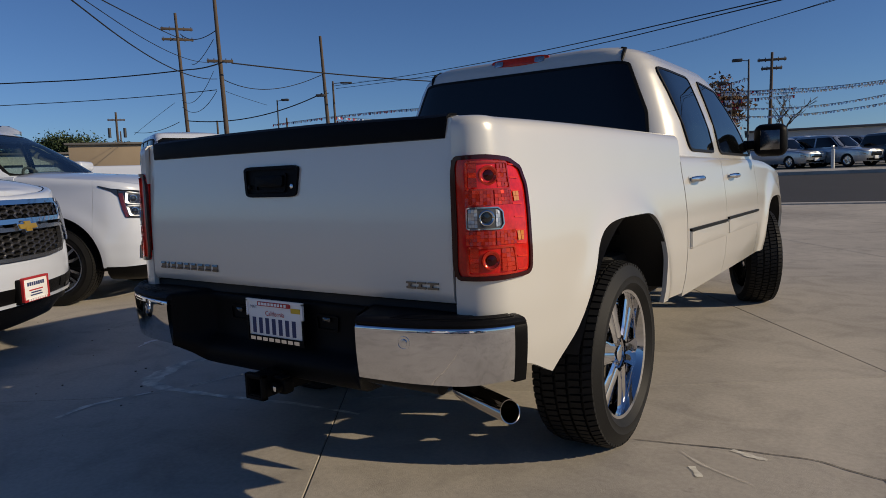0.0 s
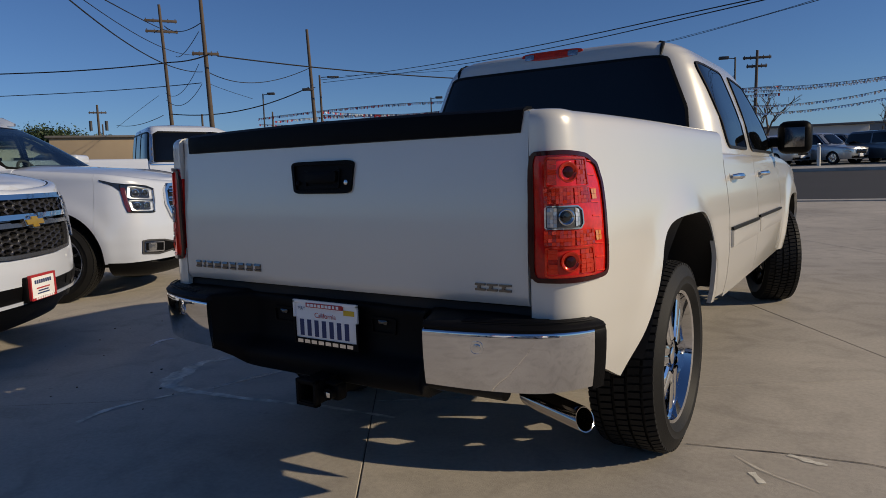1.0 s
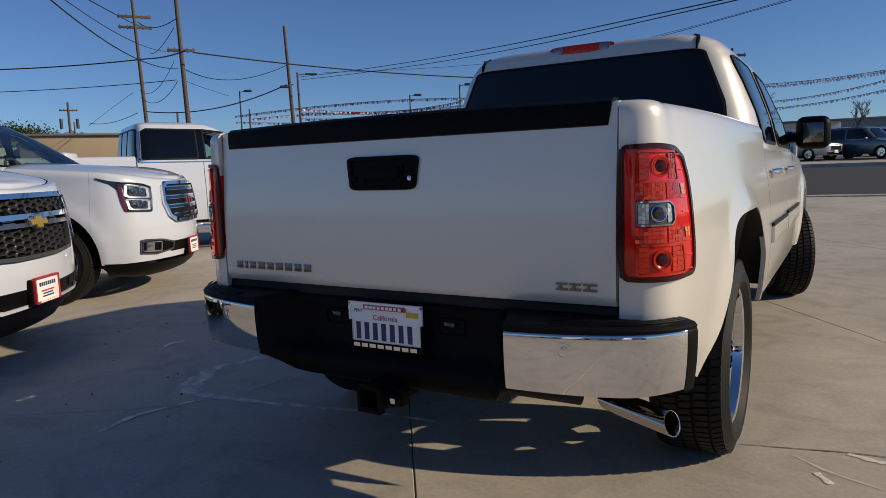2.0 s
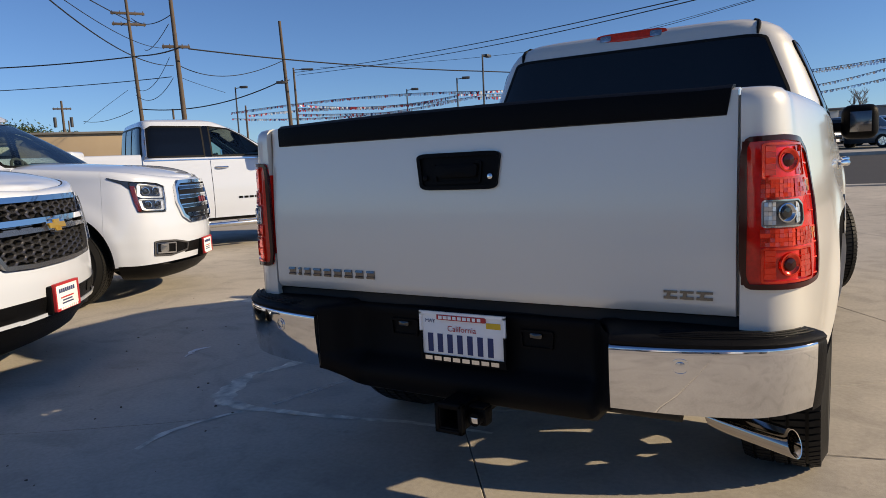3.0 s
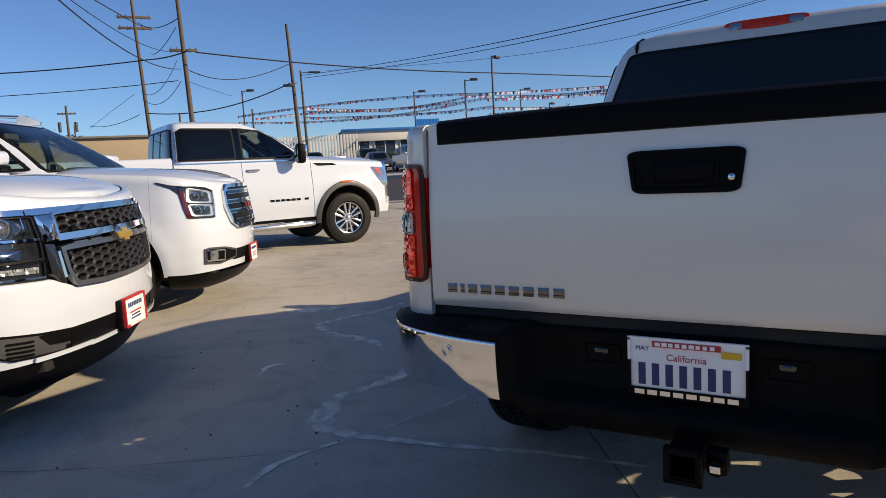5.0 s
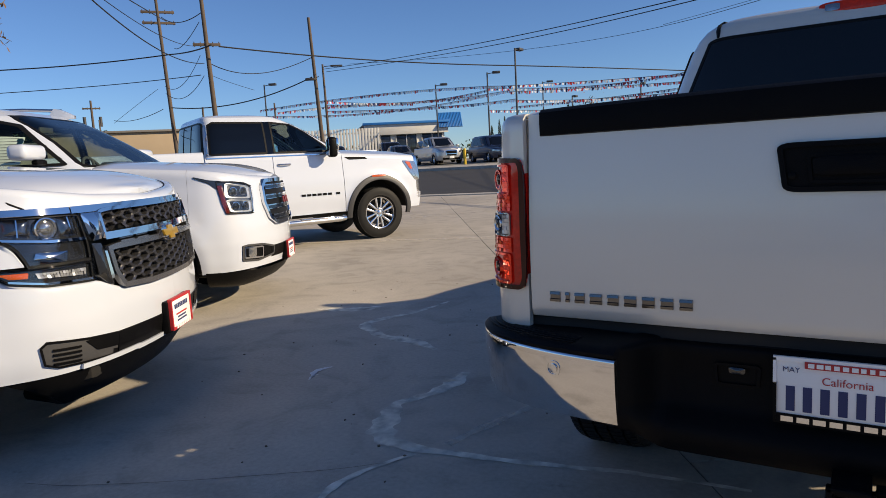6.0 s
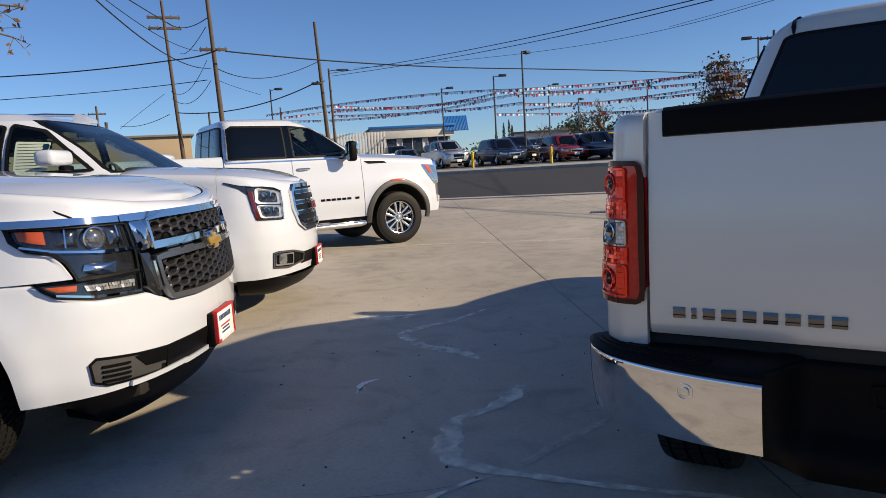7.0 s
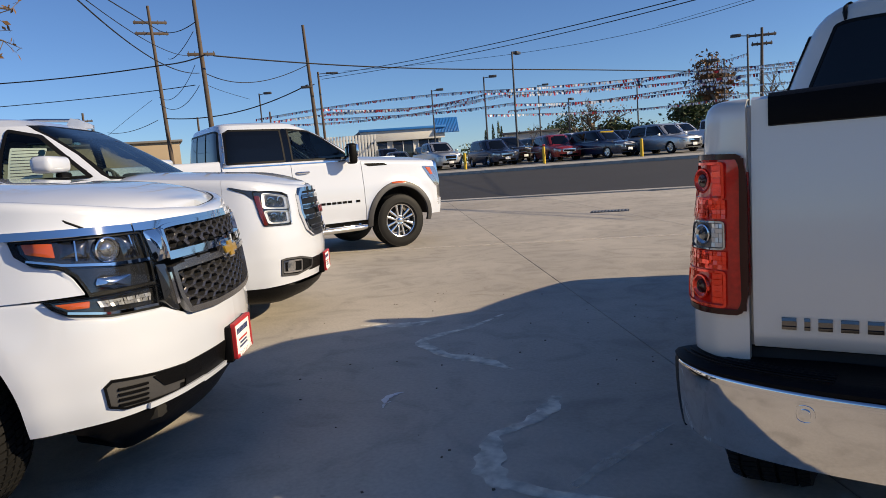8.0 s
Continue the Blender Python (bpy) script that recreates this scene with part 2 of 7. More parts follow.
# ---- mesh tools ----
class Geo:
    """Collects vertices and faces of one mesh."""

    def __init__(self):
        self.v, self.f = [], []

    def add(self, verts, faces):
        k = len(self.v)
        self.v += [tuple(p) for p in verts]
        self.f += [tuple(k + i for i in f) for f in faces]
        return self

    def grid(self, rows, close=False):
        n, m = len(rows), len(rows[0])
        faces = []
        for i in range(n - 1):
            for j in range(m if close else m - 1):
                faces.append((i * m + j, i * m + (j + 1) % m, (i + 1) * m + (j + 1) % m, (i + 1) * m + j))
        return self.add([p for r in rows for p in r], faces)

    def box(self, c, size, r=0.01, m=None, seg=2):
        bm = bmesh.new()
        bmesh.ops.create_cube(bm, size=1)
        bmesh.ops.scale(bm, vec=size, verts=bm.verts)
        r = min(r, min(size) * 0.45)
        if r > 0:
            bmesh.ops.bevel(bm, geom=list(bm.edges), offset=r, segments=seg, profile=0.5, affect="EDGES")
        m = Matrix.Translation(c) @ (m.to_4x4() if m else Matrix())
        bm.verts.index_update()
        self.add([m @ v.co for v in bm.verts], [[v.index for v in f.verts] for f in bm.faces])
        bm.free()
        return self

    def tube(self, pts, rad, n=10, cap=True):
        pts = [Vector(p) for p in pts]
        rows = []
        up = Vector((0, 0, 1))
        for i, p in enumerate(pts):
            d = (pts[min(i + 1, len(pts) - 1)] - pts[max(i - 1, 0)]).normalized()
            a = d.cross(up if abs(d.z) < 0.95 else Vector((1, 0, 0))).normalized()
            b = a.cross(d)
            r = rad[i] if isinstance(rad, (list, tuple)) else rad
            rows.append([p + (a * math.cos(2 * math.pi * k / n) + b * math.sin(2 * math.pi * k / n)) * r for k in range(n)])
        k0 = len(self.v)
        self.grid(rows, True)
        if cap:
            self.f.append(tuple(k0 + i for i in range(n)))
            self.f.append(tuple(k0 + (len(rows) - 1) * n + i for i in range(n))[::-1])
        return self

    def lathe(self, prof, n=64, m=None):
        """prof: (x along the axle, radius)."""
        m = m or Matrix()
        rows = [[m @ Vector((x, r * math.cos(2 * math.pi * k / n), r * math.sin(2 * math.pi * k / n))) for k in range(n)] for x, r in prof]
        return self.grid(rows, True)

    def ob(self, name, material, parent=None, label="", sharp=35, fix=True):
        me = bpy.data.meshes.new(name)
        me.from_pydata(self.v, [], self.f)
        if fix and len(self.f) < 60000:
            bm = bmesh.new()
            bm.from_mesh(me)
            bmesh.ops.recalc_face_normals(bm, faces=bm.faces)
            bm.to_mesh(me)
            bm.free()
        me.polygons.foreach_set("use_smooth", [True] * len(me.polygons))
        me.set_sharp_from_angle(angle=radians(sharp))
        me.materials.append(material)
        ob = new(name, me)
        ob.parent = parent
        if label:
            ob["label"] = label
        return ob


def thing(name, label, category, m=None, group="", kind=""):
    ob = tagged(new(name), label, category, group, kind)
    ob.matrix_basis = m or Matrix()
    return ob


def smooth_line(pts, per=12):
    """Catmull-Rom through the points."""
    pts = [np.array(p, float) for p in pts]
    pts = [2 * pts[0] - pts[1]] + pts + [2 * pts[-1] - pts[-2]]
    out = []
    for i in range(1, len(pts) - 2):
        a, b, c, d = pts[i - 1:i + 3]
        for k in range(per):
            t = k / per
            out.append(0.5 * (2 * b + (c - a) * t + (2 * a - 5 * b + 4 * c - d) * t * t + (3 * b - a - 3 * c + d) * t ** 3))
    out.append(pts[-2])
    return np.array(out)


def curve_fn(pts, wide=0.03):
    """A softened piecewise line through (x, y) pairs."""
    xs, ys = [p[0] for p in pts], [p[1] for p in pts]

    def f(x):
        return float(sum(np.interp(x + o * wide, xs, ys) for o in (-1, -0.5, 0, 0.5, 1)) / 5)
    return f


class Skin:
    """A body side swept along a plan outline (one half of the plan, from tail to nose) with an inset that depends on the height."""

    def __init__(self, outline, insets, wide=0.03):
        p = smooth_line(outline)
        seg = np.hypot(*np.diff(p, axis=0).T)
        s = np.concatenate([[0], np.cumsum(seg)])
        self.len = s[-1]
        self.s = np.linspace(0, s[-1], 600)
        self.p = np.column_stack([np.interp(self.s, s, p[:, 0]), np.interp(self.s, s, p[:, 1])])
        t = np.gradient(self.p, self.s, axis=0)
        t /= np.linalg.norm(t, axis=1)[:, None]
        self.n = np.column_stack([t[:, 1], -t[:, 0]])
        self.inset = curve_fn(insets, wide)
        self.flares = []
        self.fade = 0.0

    def at(self, s, z, off=0.0):
        x, y = np.interp(s, self.s, self.p[:, 0]), np.interp(s, self.s, self.p[:, 1])
        nx, ny = np.interp(s, self.s, self.n[:, 0]), np.interp(s, self.s, self.n[:, 1])
        k = min(1.0, s / self.fade) if self.fade else 1.0
        o = off - self.inset(z) * k * k * (3 - 2 * k)
        for yc, zc, r, amt, wid in self.flares:
            if x > 0.6:
                d = math.hypot(y - yc, z - zc) - r
                if d > -0.1:
                    o += amt * math.exp(-(max(d, 0) / wid) ** 2)
        return Vector((x + nx * o, y + ny * o, z))

    def nose(self, u, z, off=0.0):
        """u metres from the middle of the nose, to the right or (negative) to the left."""
        p = self.at(self.len - abs(u), z, off)
        if u < 0:
            p.x = -p.x
        return p

    def s_of_y(self, y):
        """The place along the flank that has this y."""
        i = np.where(self.p[:, 0] > 0.6 * self.p[:, 0].max())[0]
        return float(np.interp(y, self.p[i, 1], self.s[i]))


def arch_skew(arch, z):
    return -arch[5] * max(0.0, (0.85 - z) / 0.315) ** 1.5 if len(arch) > 5 else 0.0


def arch_at(arch, y, z):
    """Below 1 inside a wheel opening: (y, z, half width, height, squareness, backward lean of the lower part), or a circle (y, z, r)."""
    a, b, p = (arch[2], arch[2], 2.0) if len(arch) == 3 else arch[2:5]
    dy, dz = abs(y - arch[0] - (arch_skew(arch, z) if y < arch[0] else 0.0)) / a, max(0.0, z - arch[1]) / b
    return (dy ** p + dz ** p) ** (1 / p)


def clip_arch(g, arch):
    """Cuts a wheel opening out of a grid with a clean edge."""
    val = [arch_at(arch, p[1], p[2]) - 1 for p in g.v]
    cut = {}

    def cross(i, j):
        key = (min(i, j), max(i, j))
        if key not in cut:
            a, b = Vector(g.v[i]), Vector(g.v[j])
            lo, hi = (a, b) if val[i] < 0 else (b, a)
            for _ in range(18):
                m = (lo + hi) / 2
                if arch_at(arch, m.y, m.z) < 1:
                    lo = m
                else:
                    hi = m
            cut[key] = len(g.v)
            g.v.append(tuple(hi))
        return cut[key]

    faces = []
    for f in g.f:
        if all(val[i] >= 0 for i in f):
            faces.append(f)
        elif any(val[i] >= 0 for i in f):
            out = []
            for k, i in enumerate(f):
                j = f[(k + 1) % len(f)]
                if val[i] >= 0:
                    out.append(i)
                if (val[i] >= 0) != (val[j] >= 0):
                    out.append(cross(i, j))
            if len(out) > 2:
                faces.append(tuple(out))
    g.f = faces


def panel(name, skin, s0, s1, zb, zt, material, parent, side=1, arches=(), roll=0.03, ds=0.03, dz=0.03, lip=0.02, label=""):
    """A sheet of the body between two places of the outline, with wheel arches cut out and turned-in edges."""
    ns = max(3, int((s1 - s0) / ds))
    rows = []
    hmax = max(zt(s0 + (s1 - s0) * k / 10) - zb(s0 + (s1 - s0) * k / 10) for k in range(11))
    nz = max(4, int(hmax / dz))
    for i in range(ns + 1):
        s = s0 + (s1 - s0) * i / ns
        b, t = zb(s), zt(s)
        row = [skin.at(s, b + (t - roll - b) * k / nz) for k in range(nz + 1)]
        for a in (30, 60, 90):
            if roll > 0:
                row.append(skin.at(s, t - roll + roll * math.sin(radians(a)), -roll * (1 - math.cos(radians(a)))))
        if side < 0:
            for p in row:
                p.x = -p.x
        rows.append(row)
    g = Geo().grid(rows)
    for arch in arches:
        clip_arch(g, arch)
    me = bpy.data.meshes.new(name)
    me.from_pydata(g.v, [], g.f)
    bm = bmesh.new()
    bm.from_mesh(me)
    bmesh.ops.delete(bm, geom=[v for v in bm.verts if not v.link_faces], context="VERTS")
    bmesh.ops.recalc_face_normals(bm, faces=bm.faces)
    bm.normal_update()
    probe = max(bm.faces, key=lambda f: abs(f.normal.x) + abs(f.normal.y))
    c = probe.calc_center_median()
    if probe.normal.x * c.x + probe.normal.y * (c.y - float(skin.p[:, 1].mean())) < 0:
        bmesh.ops.reverse_faces(bm, faces=bm.faces)
        bm.normal_update()
    if lip:
        edges = [e for e in bm.edges if e.is_boundary]
        r = bmesh.ops.extrude_edge_only(bm, edges=edges)
        for v in [x for x in r["geom"] if isinstance(x, bmesh.types.BMVert)]:
            i = int(np.argmin((skin.p[:, 0] - abs(v.co.x)) ** 2 + (skin.p[:, 1] - v.co.y) ** 2))
            v.co.x -= skin.n[i, 0] * lip * side
            v.co.y -= skin.n[i, 1] * lip
    bm.to_mesh(me)
    bm.free()
    me.polygons.foreach_set("use_smooth", [True] * len(me.polygons))
    me.set_sharp_from_angle(angle=radians(40))
    me.materials.append(material)
    ob = new(name, me)
    ob.parent = parent
    if label:
        ob["label"] = label
    return ob


def rounded(poly, r=0.3, per=5):
    """The outline of a polygon with its corners rounded by the share r of their sides."""
    out = []
    n = len(poly)
    for i in range(n):
        a, b, c = (np.array(poly[(i + k) % n], float) for k in (-1, 0, 1))
        p, q = b + (a - b) * r, b + (c - b) * r
        for k in range(per):
            t = k / (per - 1)
            out.append((1 - t) ** 2 * p + 2 * t * (1 - t) * b + t * t * q)
        nxt = c + (b - c) * r
        for k in (1, 2, 3):
            out.append(q + (nxt - q) * k / 4)
    return out


def patch(g, fn, poly, off=0.004, depth=0.01, r=0.25, rings=6, bulge=0.0):
    """A rounded sheet laid on a surface fn(u, z, offset), with a rim that goes in by depth."""
    line = rounded(poly, r)
    c = sum(line) / len(line)
    rows = [[fn(*p, off - depth) for p in line], [fn(*p, off) for p in line]]
    for k in range(1, rings + 1):
        t = 1 - k / (rings + 0.15)
        rows.append([fn(*(c + (p - c) * t), off + bulge * (1 - t * t)) for p in line])
    g.grid(rows, True)
    g.f.append(tuple(len(g.v) - len(line) + i for i in range(len(line))))
    return g


def ring(g, fn, poly, width, off=0.006, depth=0.012, r=0.25):
    """A frame of that width along the inside of a rounded polygon on a surface."""
    line = rounded(poly, r)
    c = sum(line) / len(line)
    inner = []
    n = len(line)
    for i, p in enumerate(line):
        t = line[(i + 1) % n] - line[i - 1]
        q = np.array((-t[1], t[0])) / (np.linalg.norm(t) + 1e-9)
        if np.dot(q, c - p) < 0:
            q = -q
        inner.append(p + q * width)
    rows = [[fn(*p, off - depth) for p in line], [fn(*p, off) for p in line], [fn(*p, off) for p in inner], [fn(*p, off - depth) for p in inner]]
    return g.grid(rows, True)


def bar(g, fn, a, b, width, off=0.008, depth=0.012, n=6):
    """A flat bar from a to b along a surface."""
    a, b = np.array(a, float), np.array(b, float)
    d = (b - a) / np.linalg.norm(b - a)
    q = np.array((-d[1], d[0])) * width / 2
    rows = []
    for k in range(n + 1):
        p = a + (b - a) * k / n
        rows.append([fn(*(p - q), off - depth), fn(*(p - q), off), fn(*(p + q), off), fn(*(p + q), off - depth)])
    g.grid(rows)
    k = len(g.v)
    g.f.append((k - 4, k - 3, k - 2, k - 1))
    g.f.append((k - 4 * (n + 1), k - 4 * (n + 1) + 1, k - 4 * (n + 1) + 2, k - 4 * (n + 1) + 3))
    return g


def honeycomb(g, fn, u0, u1, z0, z1, cell, wire, off, depth, inside=None, squash=0.62):
    """A honeycomb grille: flattened hexagons, each a thin raised frame."""
    h = cell * squash
    j, z = 0, z0
    while z < z1 + h * 0.4:
        u = u0 + (cell * 0.75 if j % 2 else 0)
        while u < u1 + cell * 0.3:
            if u0 + cell * .3 < u < u1 - cell * .3 and z0 + h * .3 < z < z1 - h * .3 and (inside is None or inside(u, z)):
                out = [(u + cell * 0.5 * math.cos(a), z + h * 0.5 * math.sin(a) * 1.15) for a in [math.pi * k / 3 for k in range(6)]]
                inn = [(u + cell * (0.5 - wire) * math.cos(a), z + h * (0.5 - wire) * math.sin(a) * 1.15) for a in [math.pi * k / 3 for k in range(6)]]
                g.grid([[fn(*p, off - depth * .3) for p in out], [fn(*p, off) for p in inn], [fn(*p, off - depth) for p in inn]], True)
            u += cell * 1.5
        z += h * 0.5
        j += 1
    return g


def facets(g, fn, poly, nu, nz, off, tilt, rnd):
    """Small tilted mirror faces that fill a four-cornered field (u, z): tl, tr, br, bl."""
    a, b, c, d = (np.array(q, float) for q in poly)
    at = lambda s, t: (a * (1 - s) + b * s) * (1 - t) + (d * (1 - s) + c * s) * t
    for i in range(nu):
        for j in range(nz):
            k = len(g.v)
            for s, t in ((i, j), (i + .94, j), (i + .94, j + .94), (i, j + .94)):
                g.v.append(tuple(fn(*at(s / nu, t / nz), off + rnd.uniform(-tilt, tilt))))
            g.f.append((k, k + 1, k + 2, k + 3))
    return g


def inside_poly(x, y, poly):
    hit = False
    for (x0, y0), (x1, y1) in zip(poly, poly[1:] + poly[:1]):
        if (y0 > y) != (y1 > y) and x < x0 + (x1 - x0) * (y - y0) / (y1 - y0):
            hit = not hit
    return hit


class Cabin:
    """The upper body: rounded rings from the belt to the roof. rings: (z, half width, rear y, front y)."""

    def __init__(self, rings, power=7.0):
        self.r = np.array(rings, float)
        self.pw = power

    def dims(self, z):
        return [float(np.interp(z, self.r[:, 0], self.r[:, k])) for k in (1, 2, 3)]

    def flank(self, y, z, off=0.0, side=1):
        w, a, b = self.dims(z)
        c, h = (a + b) / 2, (b - a) / 2
        t = min(0.999, abs((y - c) / h))
        return Vector((side * (w * (1 - t ** self.pw) ** (1 / self.pw) + off), y, z))

    def left(self, y, z, off=0.0):
        return self.flank(y, z, off, -1)

    def end(self, x, z, off=0.0, front=True):
        w, a, b = self.dims(z)
        c, h = (a + b) / 2, (b - a) / 2
        t = min(0.999, abs(x / w))
        d = h * (1 - t ** self.pw) ** (1 / self.pw) + off
        return Vector((x, c + d if front else c - d, z))

    def rear(self, x, z, off=0.0):
        return self.end(x, z, off, False)

    def build(self, name, material, parent, crown=0.05, n=96, label="", per=4, holes=()):
        """holes: ("front" or "side", polygon) fields left open for clear glass."""
        rows = []
        zs = np.concatenate([np.linspace(self.r[i, 0], self.r[i + 1, 0], per + 1)[:-1] for i in range(len(self.r) - 1)] + [[self.r[-1, 0]]])
        for z in zs:
            w, a, b = self.dims(z)
            c, h = (a + b) / 2, (b - a) / 2
            row = []
            for k in range(n):
                th = 2 * math.pi * k / n
                cx, sy = math.cos(th), math.sin(th)
                q = (abs(cx) ** self.pw + abs(sy) ** self.pw) ** (-1 / self.pw)
                row.append(Vector((w * cx * q, c + h * sy * q, z)))
            rows.append(row)
        top = rows[-1]
        w, a, b = self.dims(zs[-1])
        c = Vector((0, (a + b) / 2, zs[-1]))
        for t in (0.9, 0.75, 0.55, 0.35, 0.15, 0.03):
            rows.append([c + (p - c) * t + Vector((0, 0, crown * (1 - t * t))) for p in top])
        g = Geo().grid(rows, True)
        g.f.append(tuple(len(g.v) - n + i for i in range(n)))
        mid = (self.r[0, 2] + self.r[0, 3]) / 2
        for where, poly in holes:
            keep = []
            for f in g.f:
                c = np.mean([g.v[i] for i in f[:4]], axis=0)
                u = c[0] if where == "front" else c[1]
                facing = c[1] > mid if where == "front" else abs(c[0]) > 0.5
                if not (facing and inside_poly(u, c[2], poly)):
                    keep.append(f)
            g.f = keep
        return g.ob(name, material, parent, label, sharp=50)

    def shrunk(self, d):
        """The same upper body, smaller by d all round: its lining."""
        return Cabin([(z - d * .7, w - d, a + d, b - d) for z, w, a, b in self.r], self.pw)


def deck(name, skin, s0, s1, zt, material, parent, roll, crown, n=16, label="", power=2.0):
    """A crowned lid (bonnet) between the top edges of both body sides, from s0 to s1 of the outline."""
    ns = 44
    rows = []
    for i in range(ns + 1):
        s = s0 + (s1 - s0) * i / ns
        p = skin.at(s, zt(s), -roll)
        x = max(p.x, 0.0005)
        rows.append([Vector((x * (2 * k / n - 1), p.y, p.z + crown(p.y) * (1 - abs(2 * k / n - 1) ** power))) for k in range(n + 1)])
    return Geo().grid(rows).ob(name, material, parent, label, sharp=50)


def spoke_mesh(kind, r0, r1, x):
    """One spoke along +z."""
    g = Geo()
    if kind == "blade":
        rows = []
        for t in np.linspace(0, 1, 7):
            r = r0 + (r1 - r0) * t
            w = 0.040 + 0.030 * t ** 1.5
            xo = x + 0.012 - 0.014 * t
            rows.append([(xo - 0.035, -w, r), (xo - 0.008, -w, r), (xo, -w * .72, r), (xo - .001, -w * .22, r), (xo - .007, 0, r), (xo - .001, w * .22, r), (xo, w * .72, r), (xo - 0.008, w, r), (xo - 0.035, w, r)])
        g.grid(rows)
    elif kind == "broad":
        for sx in (-1, 1):
            rows = []
            for t in np.linspace(0, 1, 6):
                r = r0 + (r1 - r0) * t
                c, w = sx * (0.026 + 0.028 * t), 0.015 + 0.007 * t
                xo = x + 0.018 - 0.03 * (1 - t) * 0.4 - 0.010 * t
                rows.append([(xo - 0.03, c - w, r), (xo - 0.006, c - w, r), (xo, c - w * .5, r), (xo, c + w * .5, r), (xo - 0.006, c + w, r), (xo - 0.03, c + w, r)])
            g.grid(rows)
    elif kind == "split":
        for sx in (-1, 1):
            rows = []
            for t in np.linspace(0, 1, 5):
                r = r0 + (r1 - r0) * t
                c, w = sx * (0.018 + 0.034 * t), 0.019
                rows.append([(x - 0.03, c - w, r), (x, c - w * .7, r), (x, c + w * .7, r), (x - 0.03, c + w, r)])
            g.grid(rows)
    else:
        rows = []
        for t in np.linspace(0, 1, 4):
            r = r0 + (r1 - r0) * t
            w = 0.032 + 0.008 * t
            rows.append([(x - 0.03, -w, r), (x, -w * .6, r), (x, w * .6, r), (x - 0.03, w, r)])
        g.grid(rows)
    return g


def wheel(parent, m, r=0.405, width=0.275, rim=0.27, spokes=7, kind="broad", finish=None, fine=True, disc=None, disc_r=.74):
    """A wheel whose outer face looks along +x: tyre with tread, rim, spokes, cap and nuts."""
    finish = finish or CHROME
    w = new("wheel")
    w.parent, w.matrix_basis = parent, m
    h = width / 2
    n = 96 if fine else 40
    prof = [(-h * .78, rim - .005), (-h * .96, rim + .035), (-h, (rim + r) / 2), (-h * .93, r - .040), (-h * .84, r - .010)]
    ribs = 5
    for k in range(ribs):
        a, b = -h * .74 + k * h * 1.48 / ribs, -h * .74 + (k + 1) * h * 1.48 / ribs
        e = 0.004 if fine else 0
        prof += [(a + .004, r - .010 * bool(e)), (a + .006, r - .008 * bool(e)), (b - .006, r - .008 * bool(e)), (b - .004, r - .010 * bool(e))]
    prof += [(h * .84, r - .010), (h * .93, r - .040), (h, (rim + r) / 2), (h * .97, rim + .045), (h * .985, rim + .03), (h * .80, rim - .005)]
    g = Geo().lathe(prof, n)
    g.ob("tyre", RUBBER, w, "black radial tyre with ribbed tread", sharp=25)
    if fine:
        g = Geo()
        for k in range(80):
            th = 2 * math.pi * k / 80
            for j, (x0, x1) in enumerate(((-.86, -.62), (-.54, -.22), (-.14, .14), (.22, .54), (.62, .86))):
                t0 = th + .012 * (j - 2) ** 2 + .02 * (j % 2)
                t1 = t0 + .058
                corner = []
                for rr in (r - .012, r + .004):
                    low = .010 if j in (0, 4) else 0.0
                    for x, t, d in ((x0, t0, low if j == 0 else 0), (x1, t0 + .014, low if j == 4 else 0), (x1, t1 + .014, low if j == 4 else 0), (x0, t1, low if j == 0 else 0)):
                        corner.append((x * h, (rr - d) * math.sin(t), (rr - d) * math.cos(t)))
                g.add(corner, [(4, 5, 6, 7), (0, 1, 5, 4), (1, 2, 6, 5), (2, 3, 7, 6), (3, 0, 4, 7)])
        tagged(g.ob("tread", RUBBER, w, sharp=30, fix=False), kind="stuff")
    g = Geo().lathe([(h * .80, rim + .004), (h * .83, rim), (h * .80, rim - .012), (h * .55, rim - .022), (-h * .3, rim - .045), (-h * .9, rim - .02)], n)
    g.ob("rim", finish if fine else SATIN, w, sharp=40)
    face = h * .62
    g = Geo().lathe([(face - .13, 0.001), (face - .13, rim * disc_r), (face - .12, rim * (disc_r + .01))], 40)
    g.ob("brake_disc", disc or STEEL, w)
    g = Geo().lathe([(face - .04, .085), (face - .004, .082), (face, .07), (face - .012, .064), (face - .014, .040), (face + .008, .036), (face + .012, .03), (face + .013, .001)], 40)
    for k in range(6):
        a = 2 * math.pi * (k + .5) / 6
        g.tube([(face - .016, .054 * math.cos(a), .054 * math.sin(a)), (face - .002, .054 * math.cos(a), .054 * math.sin(a))], .009, 6)
    g.ob("hub", finish, w)
    me = None
    for k in range(spokes):
        if me is None:
            first = spoke_mesh(kind, .07, rim - .012, face).ob("spoke", finish, w)
            me = first.data
        else:
            s = new("spoke", me)
            s.parent = w
            s.matrix_basis = Matrix.Rotation(2 * math.pi * k / spokes, 4, "X")
    return w


# ---- ground, road, kerbs ----
ROAD_DIR = Vector((1, 0.17, 0)).normalized()
ROAD_OUT = Vector((-0.17, 1, 0)).normalized()
road_rise = curve_fn([(-400, 0), (18, 0), (21, 0.03), (33, 0.72), (40, 0.95), (70, 1.35), (400, 1.9), (3000, 2.0)], 1.2)


def across(a, c, z=None, up=0.0):
    """A place a metres along the road and c metres towards the far side; z by the lie of the land."""
    p = ROAD_DIR * a + ROAD_OUT * c
    p.z = (road_rise(c) if z is None else z) + up
    return p


